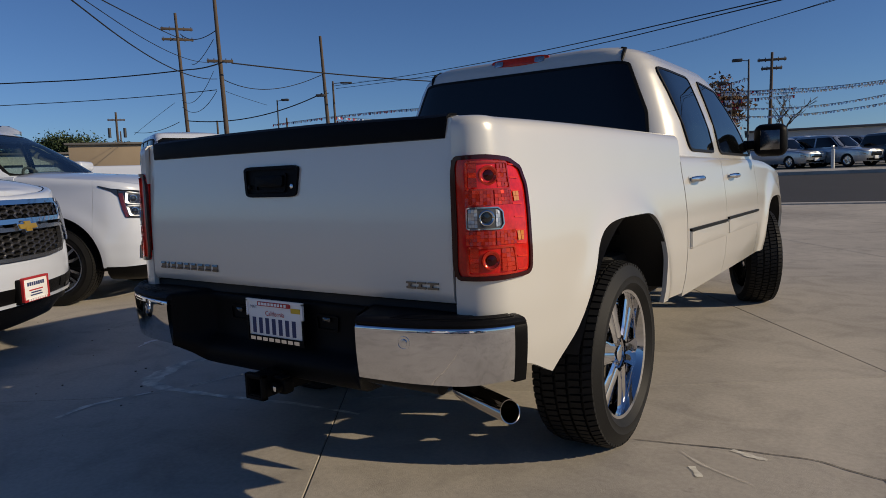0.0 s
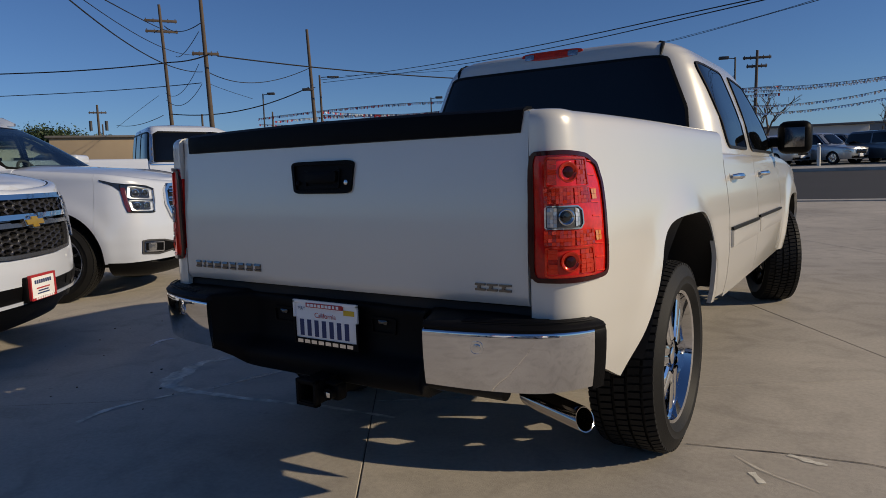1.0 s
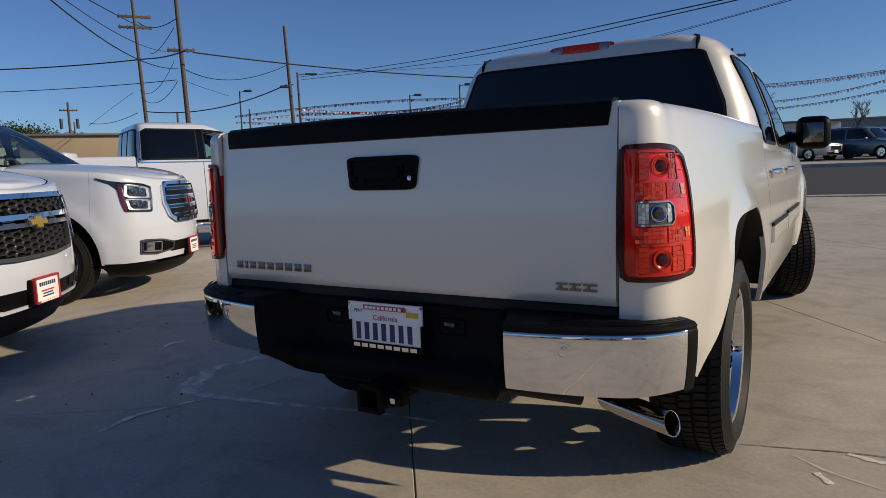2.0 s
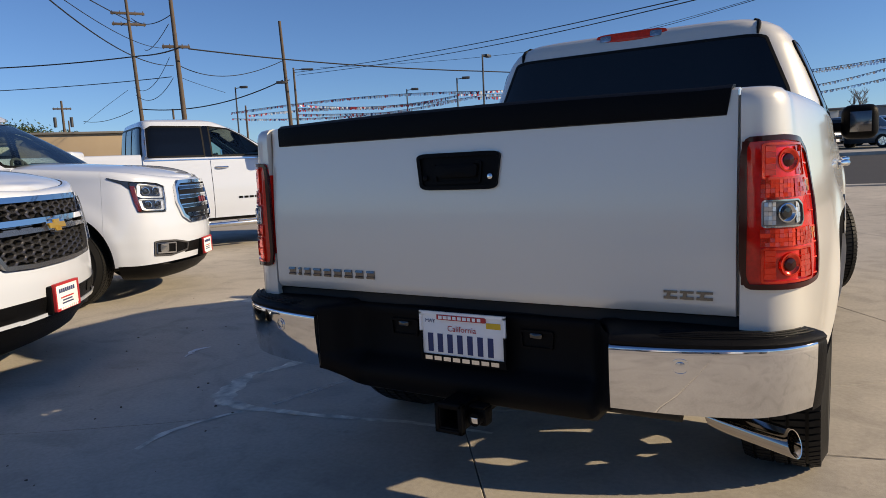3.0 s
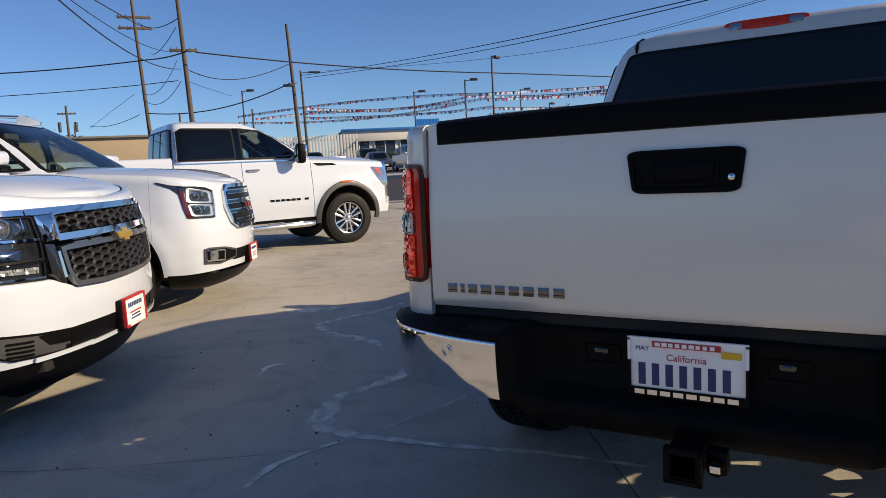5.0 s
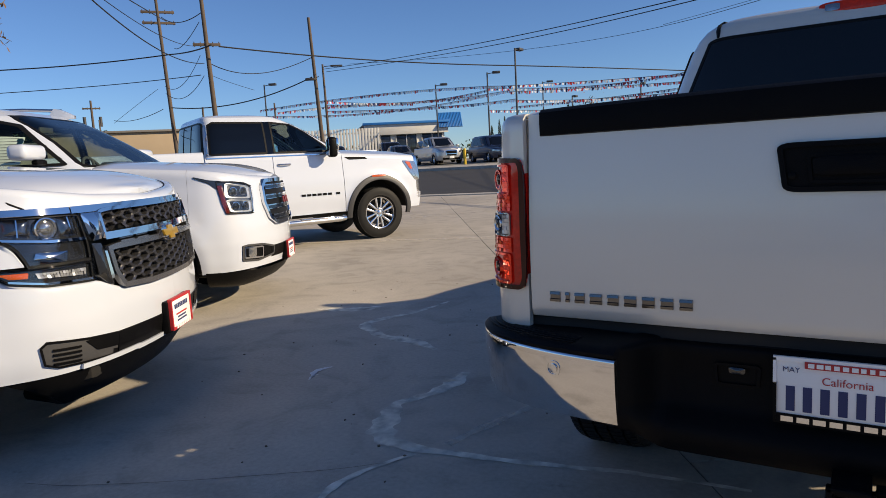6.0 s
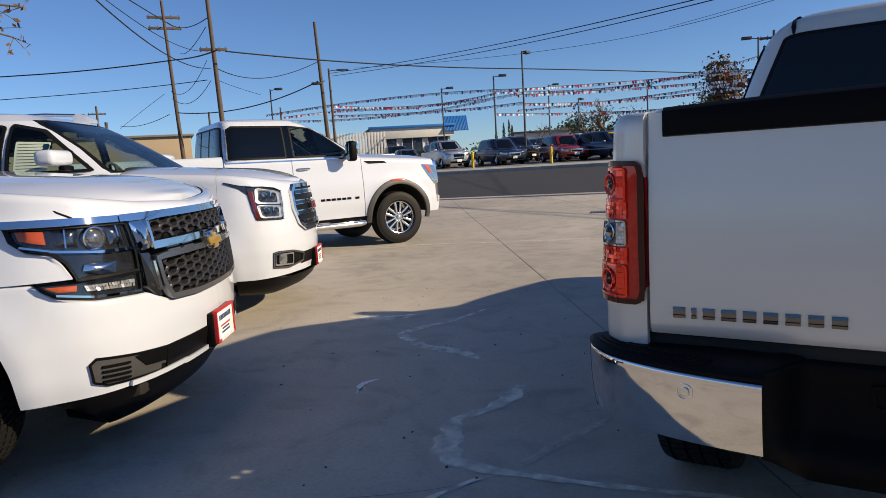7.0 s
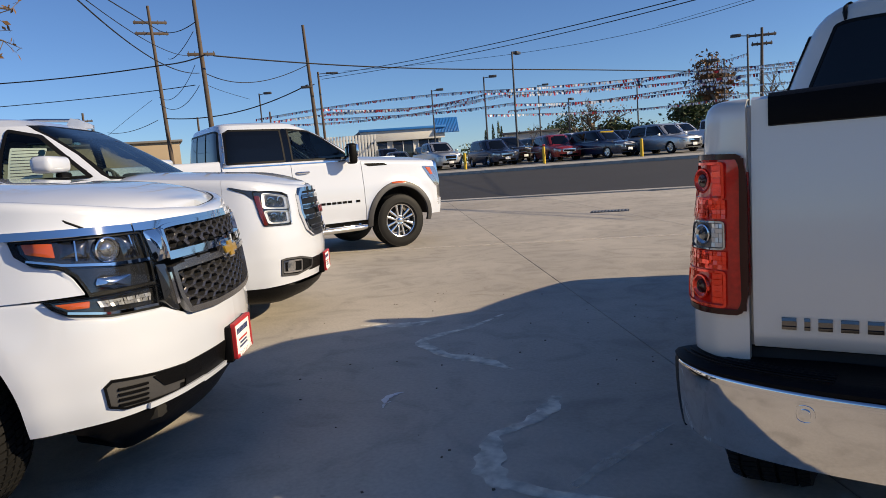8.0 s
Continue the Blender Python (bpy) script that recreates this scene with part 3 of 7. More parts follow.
def strip(name, a0, a1, cs, material, up, label, category, thick=0.0):
    g = Geo()
    rows = [[across(a0 + (a1 - a0) * k / 24, c, up=up) for k in range(25)] for c in cs]
    g.grid(rows)
    if thick:
        for row in (rows[0], rows[-1]):
            g.grid([row, [p - Vector((0, 0, thick)) for p in row]])
    return tagged(g.ob(name, material, sharp=40), label, category, kind="structure")


strip("ground", -2500, 2500, [-2500, -600, -200, -60, 0, 10, 18, 20, 22, 26, 30, 33, 36, 40, 50, 70, 120, 300, 800, 2500], EARTH, -0.10, "flat dry ground that reaches the horizon", "ground")
strip("road", -300, 300, [20.6, 22, 24, 26, 28, 30, 32, 32.8], ASPHALT, -0.02, "dark freshly paved asphalt street", "road")
strip("kerb_near", -300, 300, [20.15, 20.3, 20.6], PALEC, 0.012, "low pale concrete kerb and gutter along the street", "kerb", 0.1)
strip("kerb_far", -300, 300, [32.8, 33.0, 33.2], PALEC, 0.13, "pale concrete kerb on the far side of the street", "kerb", 0.2)
strip("pavement", -300, 300, [33.2, 34.2, 35.4], PALEC, 0.11, "pale concrete pavement across the street", "pavement")
strip("far_lot", -300, 300, [35.4, 38, 44, 52, 60], GREYASPH, 0.06, "worn grey asphalt of the dealer lot across the street", "parking lot")


# ---- the pearl white pickup ----
def pickup():
    root = thing("pickup_truck", "pearl white crew-cab pickup truck with chrome bumper and tinted glass", "pickup truck")
    skin = Skin([(0.790, 0.004), (0.835, 0.008), (0.872, 0.022), (0.906, 0.052), (0.930, 0.100), (0.950, 0.20), (0.970, 0.38), (0.988, 0.62), (1.0, 0.95), (1.005, 1.6), (1.008, 2.6), (1.008, 3.6), (1.0, 4.4), (0.985, 5.0), (0.94, 5.35), (0.83, 5.55), (0.55, 5.68), (0.25, 5.72), (0, 5.725)],
                [(0.30, 0.075), (0.45, 0.045), (0.60, 0.012), (0.75, 0.0), (0.92, 0.002), (1.05, 0.016), (1.15, 0.034), (1.22, 0.040), (1.30, 0.048), (1.36, 0.062)])
    skin.fade = 0.26
    RY, FY = 1.03, 4.62
    skin.flares = [(1.0, 0.48, 0.50, 0.022, 0.07), (FY, 0.455, 0.53, 0.022, 0.07)]
    sy = skin.s_of_y
    s_bed, s_rd, s_fd, s_fe = sy(1.85), sy(2.76), sy(3.84), sy(5.30)
    bed_bottom = curve_fn([(0, 0.60), (sy(0.20), 0.56), (sy(0.40), 0.47), (sy(0.9), 0.46), (sy(1.2), 0.52), (sy(1.4), 0.545), (s_bed, 0.52)], 0.05)
    bed_top = curve_fn([(0, 1.345), (s_bed, 1.335)], 0.05)
    cab_top = curve_fn([(s_bed, 1.235), (s_fd, 1.225), (sy(4.5), 1.20), (sy(5.2), 1.13), (skin.len, 1.06)], 0.1)
    low = lambda s: 0.50
    for side in (1, -1):
        panel("bed_side", skin, 0.0, s_bed - 0.006, bed_bottom, bed_top, PEARL, root, side, [(1.01, 0.46, 0.425, 0.52, 4.2, 0.17)], roll=0.032, ds=0.022, dz=0.022)
        panel("rear_door", skin, s_bed + 0.006, s_rd - 0.003, low, cab_top, PEARL, root, side, roll=0.045, ds=0.04)
        panel("front_door", skin, s_rd + 0.003, s_fd - 0.003, low, cab_top, PEARL, root, side, roll=0.045, ds=0.04)
        panel("front_fender", skin, s_fd + 0.003, s_fe, low, cab_top, PEARL, root, side, [(FY, 0.46, 0.475, 0.45, 3.2, 0.0)], roll=0.05, ds=0.024, dz=0.024)
        panel("front_bumper_half", skin, s_fe, skin.len, lambda s: 0.42, cab_top, CHROME, root, side, roll=0.05, ds=0.04)
        # wheel-arch trim, liners
        for yc, s0 in ((RY, 0), (FY, 0)):
            g = Geo()
            rows = []
            for k in range(37):
                a = radians(14 + 162 * k / 36)
                y, z = yc + 0.52 * math.cos(a), 0.475 + 0.52 * math.sin(a)
                p = skin.at(sy(y), max(z, 0.44))
                x = side * p.x
                rows.append([(x - side * 0.004, y, z), (x - side * 0.10, y, z), (x - side * 0.42, yc + (y - yc) * 1.04, 0.455 + (z - 0.455) * 1.05)])
            g.grid(rows)
            g.ob("wheel_arch_liner", UNDER, root, sharp=60)
    deck("bonnet", skin, sy(4.0), skin.len, cab_top, PEARL, root, 0.05, lambda y: 0.05, label="")
    # box: floor, inner walls, front wall, top rails
    g = Geo()
    g.box((0, 0.96, 0.86), (1.50, 1.72, 0.03), 0.01)
    for sx in (-1, 1):
        g.box((sx * 0.80, 0.96, 1.09), (0.03, 1.72, 0.46), 0.01)
        g.box((sx * 0.745, 1.2, 0.95), (0.12, 0.9, 0.2), 0.04)
    g.box((0, 1.80, 1.09), (1.60, 0.04, 0.48), 0.01)
    g.ob("bed_liner", BLACK, root, "black bed liner")
    # tailgate: a shallow crowned panel
    def gate(x, z, off=0.0):
        return Vector((x, 0.004 + 0.022 * (z - 0.78) / 0.56 - 0.010 * (1 - (x / 0.80) ** 2) - 0.008 * math.sin(math.pi * min(1, max(0, (z - 0.78) / 0.5))) - off, z))
    g = Geo()
    rows = []
    for k in range(31):
        z = 0.772 + 0.568 * k / 30
        rows.append([gate(-0.781 + 1.562 * i / 40, z, -0.012 if k == 0 else 0) for i in range(41)])
    rows.append([p + Vector((0, 0.03, 0.008)) for p in rows[-1]])
    rows.insert(0, [p + Vector((0, 0.04, -0.004)) for p in rows[0]])
    g.grid(rows)
    for sx in (0, -1):
        g.grid([[r[sx] for r in rows], [r[sx] + Vector((0, 0.05, 0)) for r in rows]])
    tg = g.ob("tailgate", PEARL, root, "pearl white tailgate with dark chrome lettering", sharp=50)
    # black cap along the top edge
    g = Geo()
    rows = []
    for i in range(41):
        x = -0.745 + 1.50 * i / 40
        e = min(1, (0.755 - abs(x - 0.005)) / 0.012 + 0.05)
        tip = max(0.0, (x - 0.70) / 0.055)
        arc = 0.010 * (1 - (x / 0.76) ** 2)
        zb, zt = 1.278, 1.352 + arc + .003 * tip
        y = gate(x, 1.28).y
        rows.append([(x, y + 0.002, zb), (x, y - 0.010 * e, zb + 0.003), (x, y - 0.013 * e, (zb + zt) / 2), (x, y - 0.004, zt - 0.010), (x, y + 0.012, zt), (x, y + 0.05, zt + 0.002), (x, y + 0.075, zt - 0.03)])
    rows[-1] = [(q[0] + .014 * (q[2] - 1.278) / .08, q[1], q[2]) for q in rows[-1]]
    g.grid(rows)
    for row in (rows[0], rows[-1]):
        g.add(row, [tuple(range(7))])
    g.ob("tailgate_cap", BLACK, root, "black plastic cap along the tailgate top", sharp=40)
    # handle: recessed black bezel, cup, lever, lock
    quad = [(-0.152, 1.225), (0.142, 1.225), (0.128, 1.112), (-0.136, 1.112)]
    g = Geo()
    patch(g, gate, quad, 0.002, 0.004, 0.14, 3)
    g.ob("handle_bezel", BLACK, tg, "black plastic handle bezel")
    g = Geo()
    ring(g, gate, quad, 0.012, 0.010, 0.012, 0.14)
    ring(g, gate, [(-0.090, 1.198), (0.080, 1.198), (0.075, 1.130), (-0.083, 1.130)], 0.008, 0.008, 0.01, 0.12)
    g.ob("bezel_frame", BLACK, tg)
    g = Geo()
    patch(g, gate, [(-0.078, 1.190), (0.068, 1.190), (0.066, 1.150), (-0.074, 1.150)], 0.016, 0.016, 0.2, 3, 0.003)
    g.ob("handle_lever", BLACK, tg, "black pull handle")
    for x, mt in ((0.108, CHROME), (-0.118, BLACK)):
        g = Geo()
        patch(g, gate, [(x - .008, 1.158), (x + .008, 1.158), (x + .008, 1.142), (x - .008, 1.142)], 0.010, 0.01, 0.45, 2, 0.002)
        g.ob("lock_cylinder" if x > 0 else "bezel_plug", mt, tg)
    # chrome name letters become plain raised blocks, and the trim badge likewise
    x = -0.722
    for wd in (0.030, 0.012, 0.028, 0.034, 0.030, 0.032, 0.032, 0.032, 0.032):
        g = Geo()
        rows = [[gate(xx, z, o) for xx in (x, x + wd)] for z, o in ((0.847, 0.0), (0.8465, 0.005), (0.840, 0.0065), (0.8385, 0.002), (0.828, 0.002), (0.8265, 0.0065), (0.8195, 0.005), (0.819, 0.0))]
        g.grid(rows)
        for k in (0, 1):
            g.add([r[k] for r in rows], [tuple(range(8))])
        g.ob("letter_block", DARKCHROME, tg, "dark chrome letter block")
        x += wd + 0.0155
    x = 0.606
    for wd in (0.034, 0.034, 0.040):
        g = Geo()
        bar(g, gate, (x, 0.816), (x + wd, 0.816), 0.007, 0.006, 0.006, 1)
        bar(g, gate, (x, 0.832), (x + wd, 0.832), 0.006, 0.006, 0.006, 1)
        bar(g, gate, (x + wd * .3, 0.816), (x + wd * .42, 0.832), 0.009, 0.006, 0.006, 1)
        g.ob("badge_block", DARKCHROME, tg, "dark chrome trim badge")
        x += wd + 0.007
    # tail lamps wrap round the corner
    for side in (1, -1):
        def lens(s, z, off=0.0, side=side):
            p = skin.at(max(s, 0.0), z, off)
            if s < 0:
                p = Vector((p.x + s, p.y, p.z))
            p.x *= side
            return p
        e = 0.276
        rnd = random.Random(17)
        shape = [(-0.002, 1.222), (0.10, 1.226), (0.212, 1.217), (0.274, 1.190), (e + .022, 1.13), (e + .010, 0.99), (e, 0.853), (0.12, 0.846), (-0.002, 0.848)]
        g = Geo()
        patch(g, lens, shape, 0.006, 0.03, 0.22, 10, 0.004)
        tl = g.ob("tail_lamp", RED, root, "red wrap-round tail lamp with a clear reversing lens")
        g = Geo()
        ring(g, lens, shape, 0.013, 0.0125, 0.014, 0.22)
        g.ob("lamp_rim", REDDARK, tl, "dark red lamp rim")
        g = Geo()
        patch(g, lens, [(0.003, 1.212), (0.014, 1.212), (0.016, 1.0), (0.014, 0.858), (0.003, 0.858)], 0.0118, 0.004, 0.06, 3)
        g.ob("lamp_edge_band", REDDARK, tl, "dark inner edge of the lamp")
        # two faceted bands above and below the reversing lens
        for z0, z1 in ((1.074, 1.118), (0.954, 0.997)):
            for u0, u1, n in ((0.044, 0.128, 8), (0.132, 0.205, 6)):
                g = Geo()
                facets(g, lens, [(u0, z1), (u1, z1), (u1, z0), (u0, z0)], n, 4, 0.0128, 0.0010, rnd)
                tagged(g.ob("reflector_band", REDFACET, tl, "faceted red reflector"), kind="stuff")
            # orange squares: sun glints put into the colour beside each band
            g = Geo()
            facets(g, lens, [(0.214, z1 - .006), (0.243, z1 - .006), (0.243, z0 + .008), (0.214, z0 + .008)], 2, 2, 0.0128, 0.0012, rnd)
            tagged(g.ob("side_sun_glint", GLINT, tl, "amber facets painted as sun glints on the lamp side"), kind="stuff")
        # upper and lower chambers: a sunk box with a bulb, ribs beside it
        for z in (1.163, 0.908):
            g = Geo()
            ring(g, lens, [(0.046, z + .044), (0.196, z + .042), (0.204, z - .044), (0.046, z - .046)], 0.006, 0.0140, 0.008, 0.10)
            g.ob("chamber_frame", REDFACET, tl, "red lamp chamber frame")
            g = Geo()
            facets(g, lens, [(0.054, z + .036), (0.080, z + .036), (0.080, z - .036), (0.054, z - .036)], 1, 5, 0.0116, 0.0014, rnd)
            facets(g, lens, [(0.146, z + .034), (0.192, z + .034), (0.196, z - .036), (0.146, z - .036)], 3, 5, 0.0116, 0.0012, rnd)
            tagged(g.ob("chamber_reflector", REDFACET, tl, "red lamp facets"), kind="stuff")
            c = lens(0.114, z, 0.009)
            nrm = (lens(0.114, z, 0.05) - lens(0.114, z, 0)).normalized()
            q = nrm.to_track_quat("X", "Z").to_matrix().to_4x4()
            Geo().lathe([(-.004, .031), (.004, .029), (.004, .025), (.0005, .020), (-.0005, .016)], 28, Matrix.Translation(c) @ q).ob("bulb_ring", REDFACET, tl, "red reflector ring")
            Geo().lathe([(.0, .017), (.003, .015), (.004, .010), (.005, .001)], 20, Matrix.Translation(c) @ q).ob("bulb", REDDARK, tl, "dark bulb tip")
        g = Geo()
        for k in range(9):
            z = 0.875 + .040 * k
            bar(g, lens, (0.208, z), (0.252, z - .003), 0.0035, 0.0118, 0.004, 3)
        tagged(g.ob("side_ribs", REDBRIGHT, tl, "fine ribs on the lamp side"), kind="stuff")
        # clear reversing lens
        quad = [(0.046, 1.069), (0.140, 1.069), (0.158, 1.055), (0.160, 1.016), (0.148, 1.001), (0.046, 1.001)]
        g = Geo()
        patch(g, lens, quad, 0.0105, 0.004, 0.12, 4)
        rl = g.ob("reversing_lens", GREYLENS, tl, "clear reversing lens")
        g = Geo()
        ring(g, lens, quad, 0.004, 0.0150, 0.006, 0.12)
        g.ob("lens_frame", CLEAR, rl, "pale lens frame")
        g = Geo()
        facets(g, lens, [(0.052, 1.063), (0.078, 1.063), (0.078, 1.007), (0.052, 1.007)], 3, 5, 0.0125, 0.0012, rnd)
        facets(g, lens, [(0.132, 1.062), (0.146, 1.058), (0.146, 1.012), (0.132, 1.008)], 2, 4, 0.0125, 0.0012, rnd)
        tagged(g.ob("lens_reflector", SILVERL, rl, "silvery lens facets"), kind="stuff")
        c = lens(0.104, 1.036, 0.012)
        nrm = (lens(0.104, 1.036, 0.05) - lens(0.104, 1.036, 0)).normalized()
        q = nrm.to_track_quat("X", "Z").to_matrix().to_4x4()
        Geo().lathe([(-.004, .025), (.003, .024), (.004, .021), (.001, .017), (-.001, .014)], 28, Matrix.Translation(c) @ q).ob("bulb_ring", MIRRORC, rl, "bright bulb ring")
        Geo().lathe([(.0, .015), (.004, .012), (.005, .001)], 20, Matrix.Translation(c) @ q).ob("bulb_socket", LAMPDARK, rl)
    # rear bumper
    bskin = Skin([(0, -0.150), (0.25, -0.150), (0.50, -0.140), (0.70, -0.112), (0.86, -0.055), (0.945, 0.02), (0.985, 0.10), (1.000, 0.20), (1.002, 0.30)], [(0.35, 0.05), (0.46, 0.026), (0.52, 0.016), (0.55, 0.010), (0.60, 0.004), (0.64, 0.001), (0.68, 0.0), (0.74, 0.001), (0.76, 0.01)])
    s_in, s_out = 0.497, bskin.len - 0.255
    ch_top = curve_fn([(s_in, 0.712), (bskin.len, 0.722)], 0.02)
    ch_bot = curve_fn([(s_in, 0.538), (0.85, 0.534), (s_out, 0.545)], 0.02)
    for side in (1, -1):
        panel("chrome_bumper_end", bskin, s_in, s_out, ch_bot, ch_top, CHROME, root, side, roll=0.010, ds=0.02, dz=0.015, lip=0.03, label="chrome rear bumper corner")
        # black moulded end behind the chrome
        panel("bumper_end_cap", bskin, s_out + 0.002, bskin.len - 0.205, lambda s: 0.535, lambda s: 0.734, BLACK, root, side, roll=0.03, ds=0.02, lip=0.03)
        def bf(u, z, off=0.0, side=side):
            p = bskin.at(u, z, off)
            p.x *= side
            return p
        g = Geo()
        s = 0.672
        ring(g, bf, [(s - .021, .686), (s + .021, .686), (s + .021, .644), (s - .021, .644)], 0.004, 0.002, 0.004, 0.5)
        patch(g, bf, [(s - .012, .677), (s + .012, .677), (s + .012, .653), (s - .012, .653)], 0.004, 0.006, 0.5, 3, 0.001)
        g.ob("parking_sensor", SATIN, root, "round parking sensor")
    # step pad with ribs
    g = Geo()
    rows = []
    for k in range(61):
        u = -(s_out + 0.045) + 2 * (s_out + 0.045) * k / 60
        def P(z, off, u=u):
            e = min(1.0, max(0.0, (0.50 - abs(u)) / 0.06))
            p = bskin.at(abs(u), 0.70, off * (1 - 0.6 * e) - 0.172 * e * e * (3 - 2 * e))
            return Vector((p.x if u > 0 else -p.x, p.y, z))
        dip = -0.006 * math.exp(-(u / 0.45) ** 4)
        rows.append([P(0.712 - dip, -0.03), P(0.712 - dip, -0.002), P(0.722 - dip, 0.001), P(0.731 - dip, -0.008), P(0.736 - dip, -0.03), P(0.740 - dip, -0.07), P(0.744, -0.15)])
    g.grid(rows)
    g.ob("step_pad", PAD, root, "black ribbed bumper step pad", sharp=40)
    for sx in (-1, 1):
        for k in range(5):
            g = Geo()
            pts = []
            for t in np.linspace(0.62, s_out + 0.01, 12):
                p = bskin.at(t, 0.70, -0.018 - 0.016 * k)
                pts.append((sx * p.x, p.y, 0.739))
            g.tube(pts, 0.0025, 6)
            g.ob("step_rib", PAD, root)
    # centre section: recessed face, lower valance
    g = Geo()
    rows = []
    prof = [(0.735, 0.030), (0.730, 0.012), (0.722, 0.008), (0.70, 0.012), (0.58, 0.012), (0.555, 0.0), (0.535, -0.035), (0.50, -0.045), (0.455, -0.03), (0.432, 0.02), (0.43, 0.10)]
    for k in range(49):
        u = -0.50 + k / 48
        e = min(1, max(0, (0.5 - abs(u)) / 0.10))
        e = e * e * (3 - 2 * e)
        row = []
        for z, y in prof:
            zz = z if z > 0.6 else z + (0.53 - 0.43) * (1 - e) * (0.6 - z) / 0.17
            row.append(Vector((u, y * e + (-0.125) * (1 - e), zz)))
        rows.append(row)
    g.grid(rows)
    g.ob("bumper_centre", BLACK, root, "black plastic bumper centre", sharp=50)
    # number plate with frame: plain bars for all lettering
    py = -0.022
    pl = Geo().box((0, py, 0.655), (0.290, 0.006, 0.142), 0.002).ob("number_plate", PLATEW, root, "white number plate in a dealer frame")
    def pf(x, z, off=0.0):
        return Vector((x, py - 0.0031 - off, z))
    g = Geo()
    bar(g, pf, (-.151, 0.581), (.151, 0.581), 0.024, 0.004, 0.006, 2)
    for sx in (-1, 1):
        bar(g, pf, (sx * .1475, .578), (sx * .1475, .668), 0.007, 0.006, 0.008, 2)
    g.ob("plate_frame", BLACK, pl, "black lower plate frame")
    g = Geo()
    bar(g, pf, (-.151, .727), (.151, .727), 0.010, 0.006, 0.008, 2)
    for sx in (-1, 1):
        bar(g, pf, (sx * .1475, .665), (sx * .1475, .728), 0.007, 0.006, 0.008, 2)
    g.ob("plate_frame_top", PLATEW, pl, "pale upper plate frame")
    Geo().add(*Geo_rect(pf, -.085, .085, .708, .724, 0.008)).ob("frame_banner", INKRED, pl)
    for i, wd in enumerate((0.016, 0.017, 0.014, 0.014, 0.015, 0.016, 0.013, 0.012, 0.014)):
        Geo().add(*Geo_rect(pf, -.078 + i * .0172, -.078 + i * .0172 + wd * .8, .711, .721, 0.0095)).ob("banner_bar", PLATEW, pl)
    for i in range(8):
        Geo().add(*Geo_rect(pf, -.134 + i * .0336, -.134 + i * .0336 + .026, .575, .588, 0.0055)).ob("frame_bar", SATIN, pl)
    for i in range(7):
        Geo().add(*Geo_rect(pf, -.124 + i * .0355, -.124 + i * .0355 + .019, .601, .661, 0.0012)).ob("number_bar", INKBLUE, pl)
    Geo().add(*Geo_rect(pf, .086, .134, .690, .708, 0.0012)).ob("year_sticker", YELLOW, pl)
    writing("state_name", "California", pf(0, .6715, .0018), .026, INKRED, pl)
    writing("month_name", "MAY", pf(-.113, .695, .0018), .018, INKBLUE, pl)
    # hitch receiver, wiring socket, cross tube
    g = Geo()
    for a, b, c, d in ((-.034, .034, .480, .468), (-.034, .034, .412, .400)):
        g.box((0.013, 0.0, (c + d) / 2), (b - a, 0.30, abs(c - d)), 0.002)
    for x in (-.021, .047):
        g.box((x, 0.0, 0.44), (0.010, 0.30, 0.08), 0.002)
    for dx, dz, w, h in ((0, .040, .094, .014), (0, -.040, .094, .014), (-.040, 0, .014, .094), (.040, 0, .014, .094)):
        g.box((0.013 + dx, -0.142, 0.440 + dz), (w, .026, h), .004)
    g.ob("hitch_receiver", BLACK, root, "black hitch receiver")
    g = Geo()
    g.box((0.085, -0.075, 0.437), (0.055, 0.05, 0.06), 0.012)
    g.tube([(0.085, -0.10, 0.437), (0.085, -0.125, 0.437)], 0.020, 16)
    ws = g.ob("wiring_socket", BLACK, root, "round trailer wiring socket")
    Geo().box((0.085, -0.1275, 0.437), (.026, .003, .018), .002).ob("socket_label", SATIN, ws, "pale socket label")
    Geo().box((0.085, -0.088, 0.470), (.052, .045, .010), .004).ob("socket_lid", BLACK, ws)
    # small lamps that light the number plate, in shallow pockets
    for x in (-.235, .235):
        g = Geo()
        fp = lambda u, z, o=0.0: Vector((u, 0.012 - o, z))
        ring(g, fp, [(x - .055, .690), (x + .055, .690), (x + .050, .632), (x - .050, .632)], .007, .007, .010, .15)
        pk = g.ob("plate_lamp_pocket", BLACK, root, "black pocket beside the number plate")
        g = Geo()
        patch(g, fp, [(x - .020, .682), (x + .020, .682), (x + .018, .666), (x - .018, .666)], .010, .010, .3, 2, .003)
        g.ob("plate_lamp", LAMPDARK, pk, "small plate lamp")
    Geo().tube([(-0.62, 0.16, 0.45), (0.62, 0.16, 0.45)], 0.036, 14).ob("hitch_cross_tube", UNDER, root)
    # underbody: rails, floor, tank, axle, springs, spare wheel
    g = Geo()
    for sx in (-1, 1):
        g.box((sx * 0.45, 2.6, 0.55), (0.09, 5.0, 0.16), 0.01)
    g.box((0, 3.3, 0.60), (1.75, 3.4, 0.12), 0.03)
    g.box((0, 0.95, 0.72), (1.62, 1.85, 0.10), 0.02)
    g.box((-0.40, 2.6, 0.44), (0.5, 1.0, 0.22), 0.06)
    g.box((0, 4.8, 0.60), (1.3, 1.1, 0.5), 0.05)
    g.ob("frame", UNDER, root, "black ladder frame")
    g = Geo()
    g.tube([(-0.78, RY, 0.40), (0.78, RY, 0.40)], 0.045, 14)
    g.lathe([(-.13, .03), (-.12, .10), (0, .145), (.12, .10), (.13, .03)], 24, Matrix.Translation((0, RY, .40)))
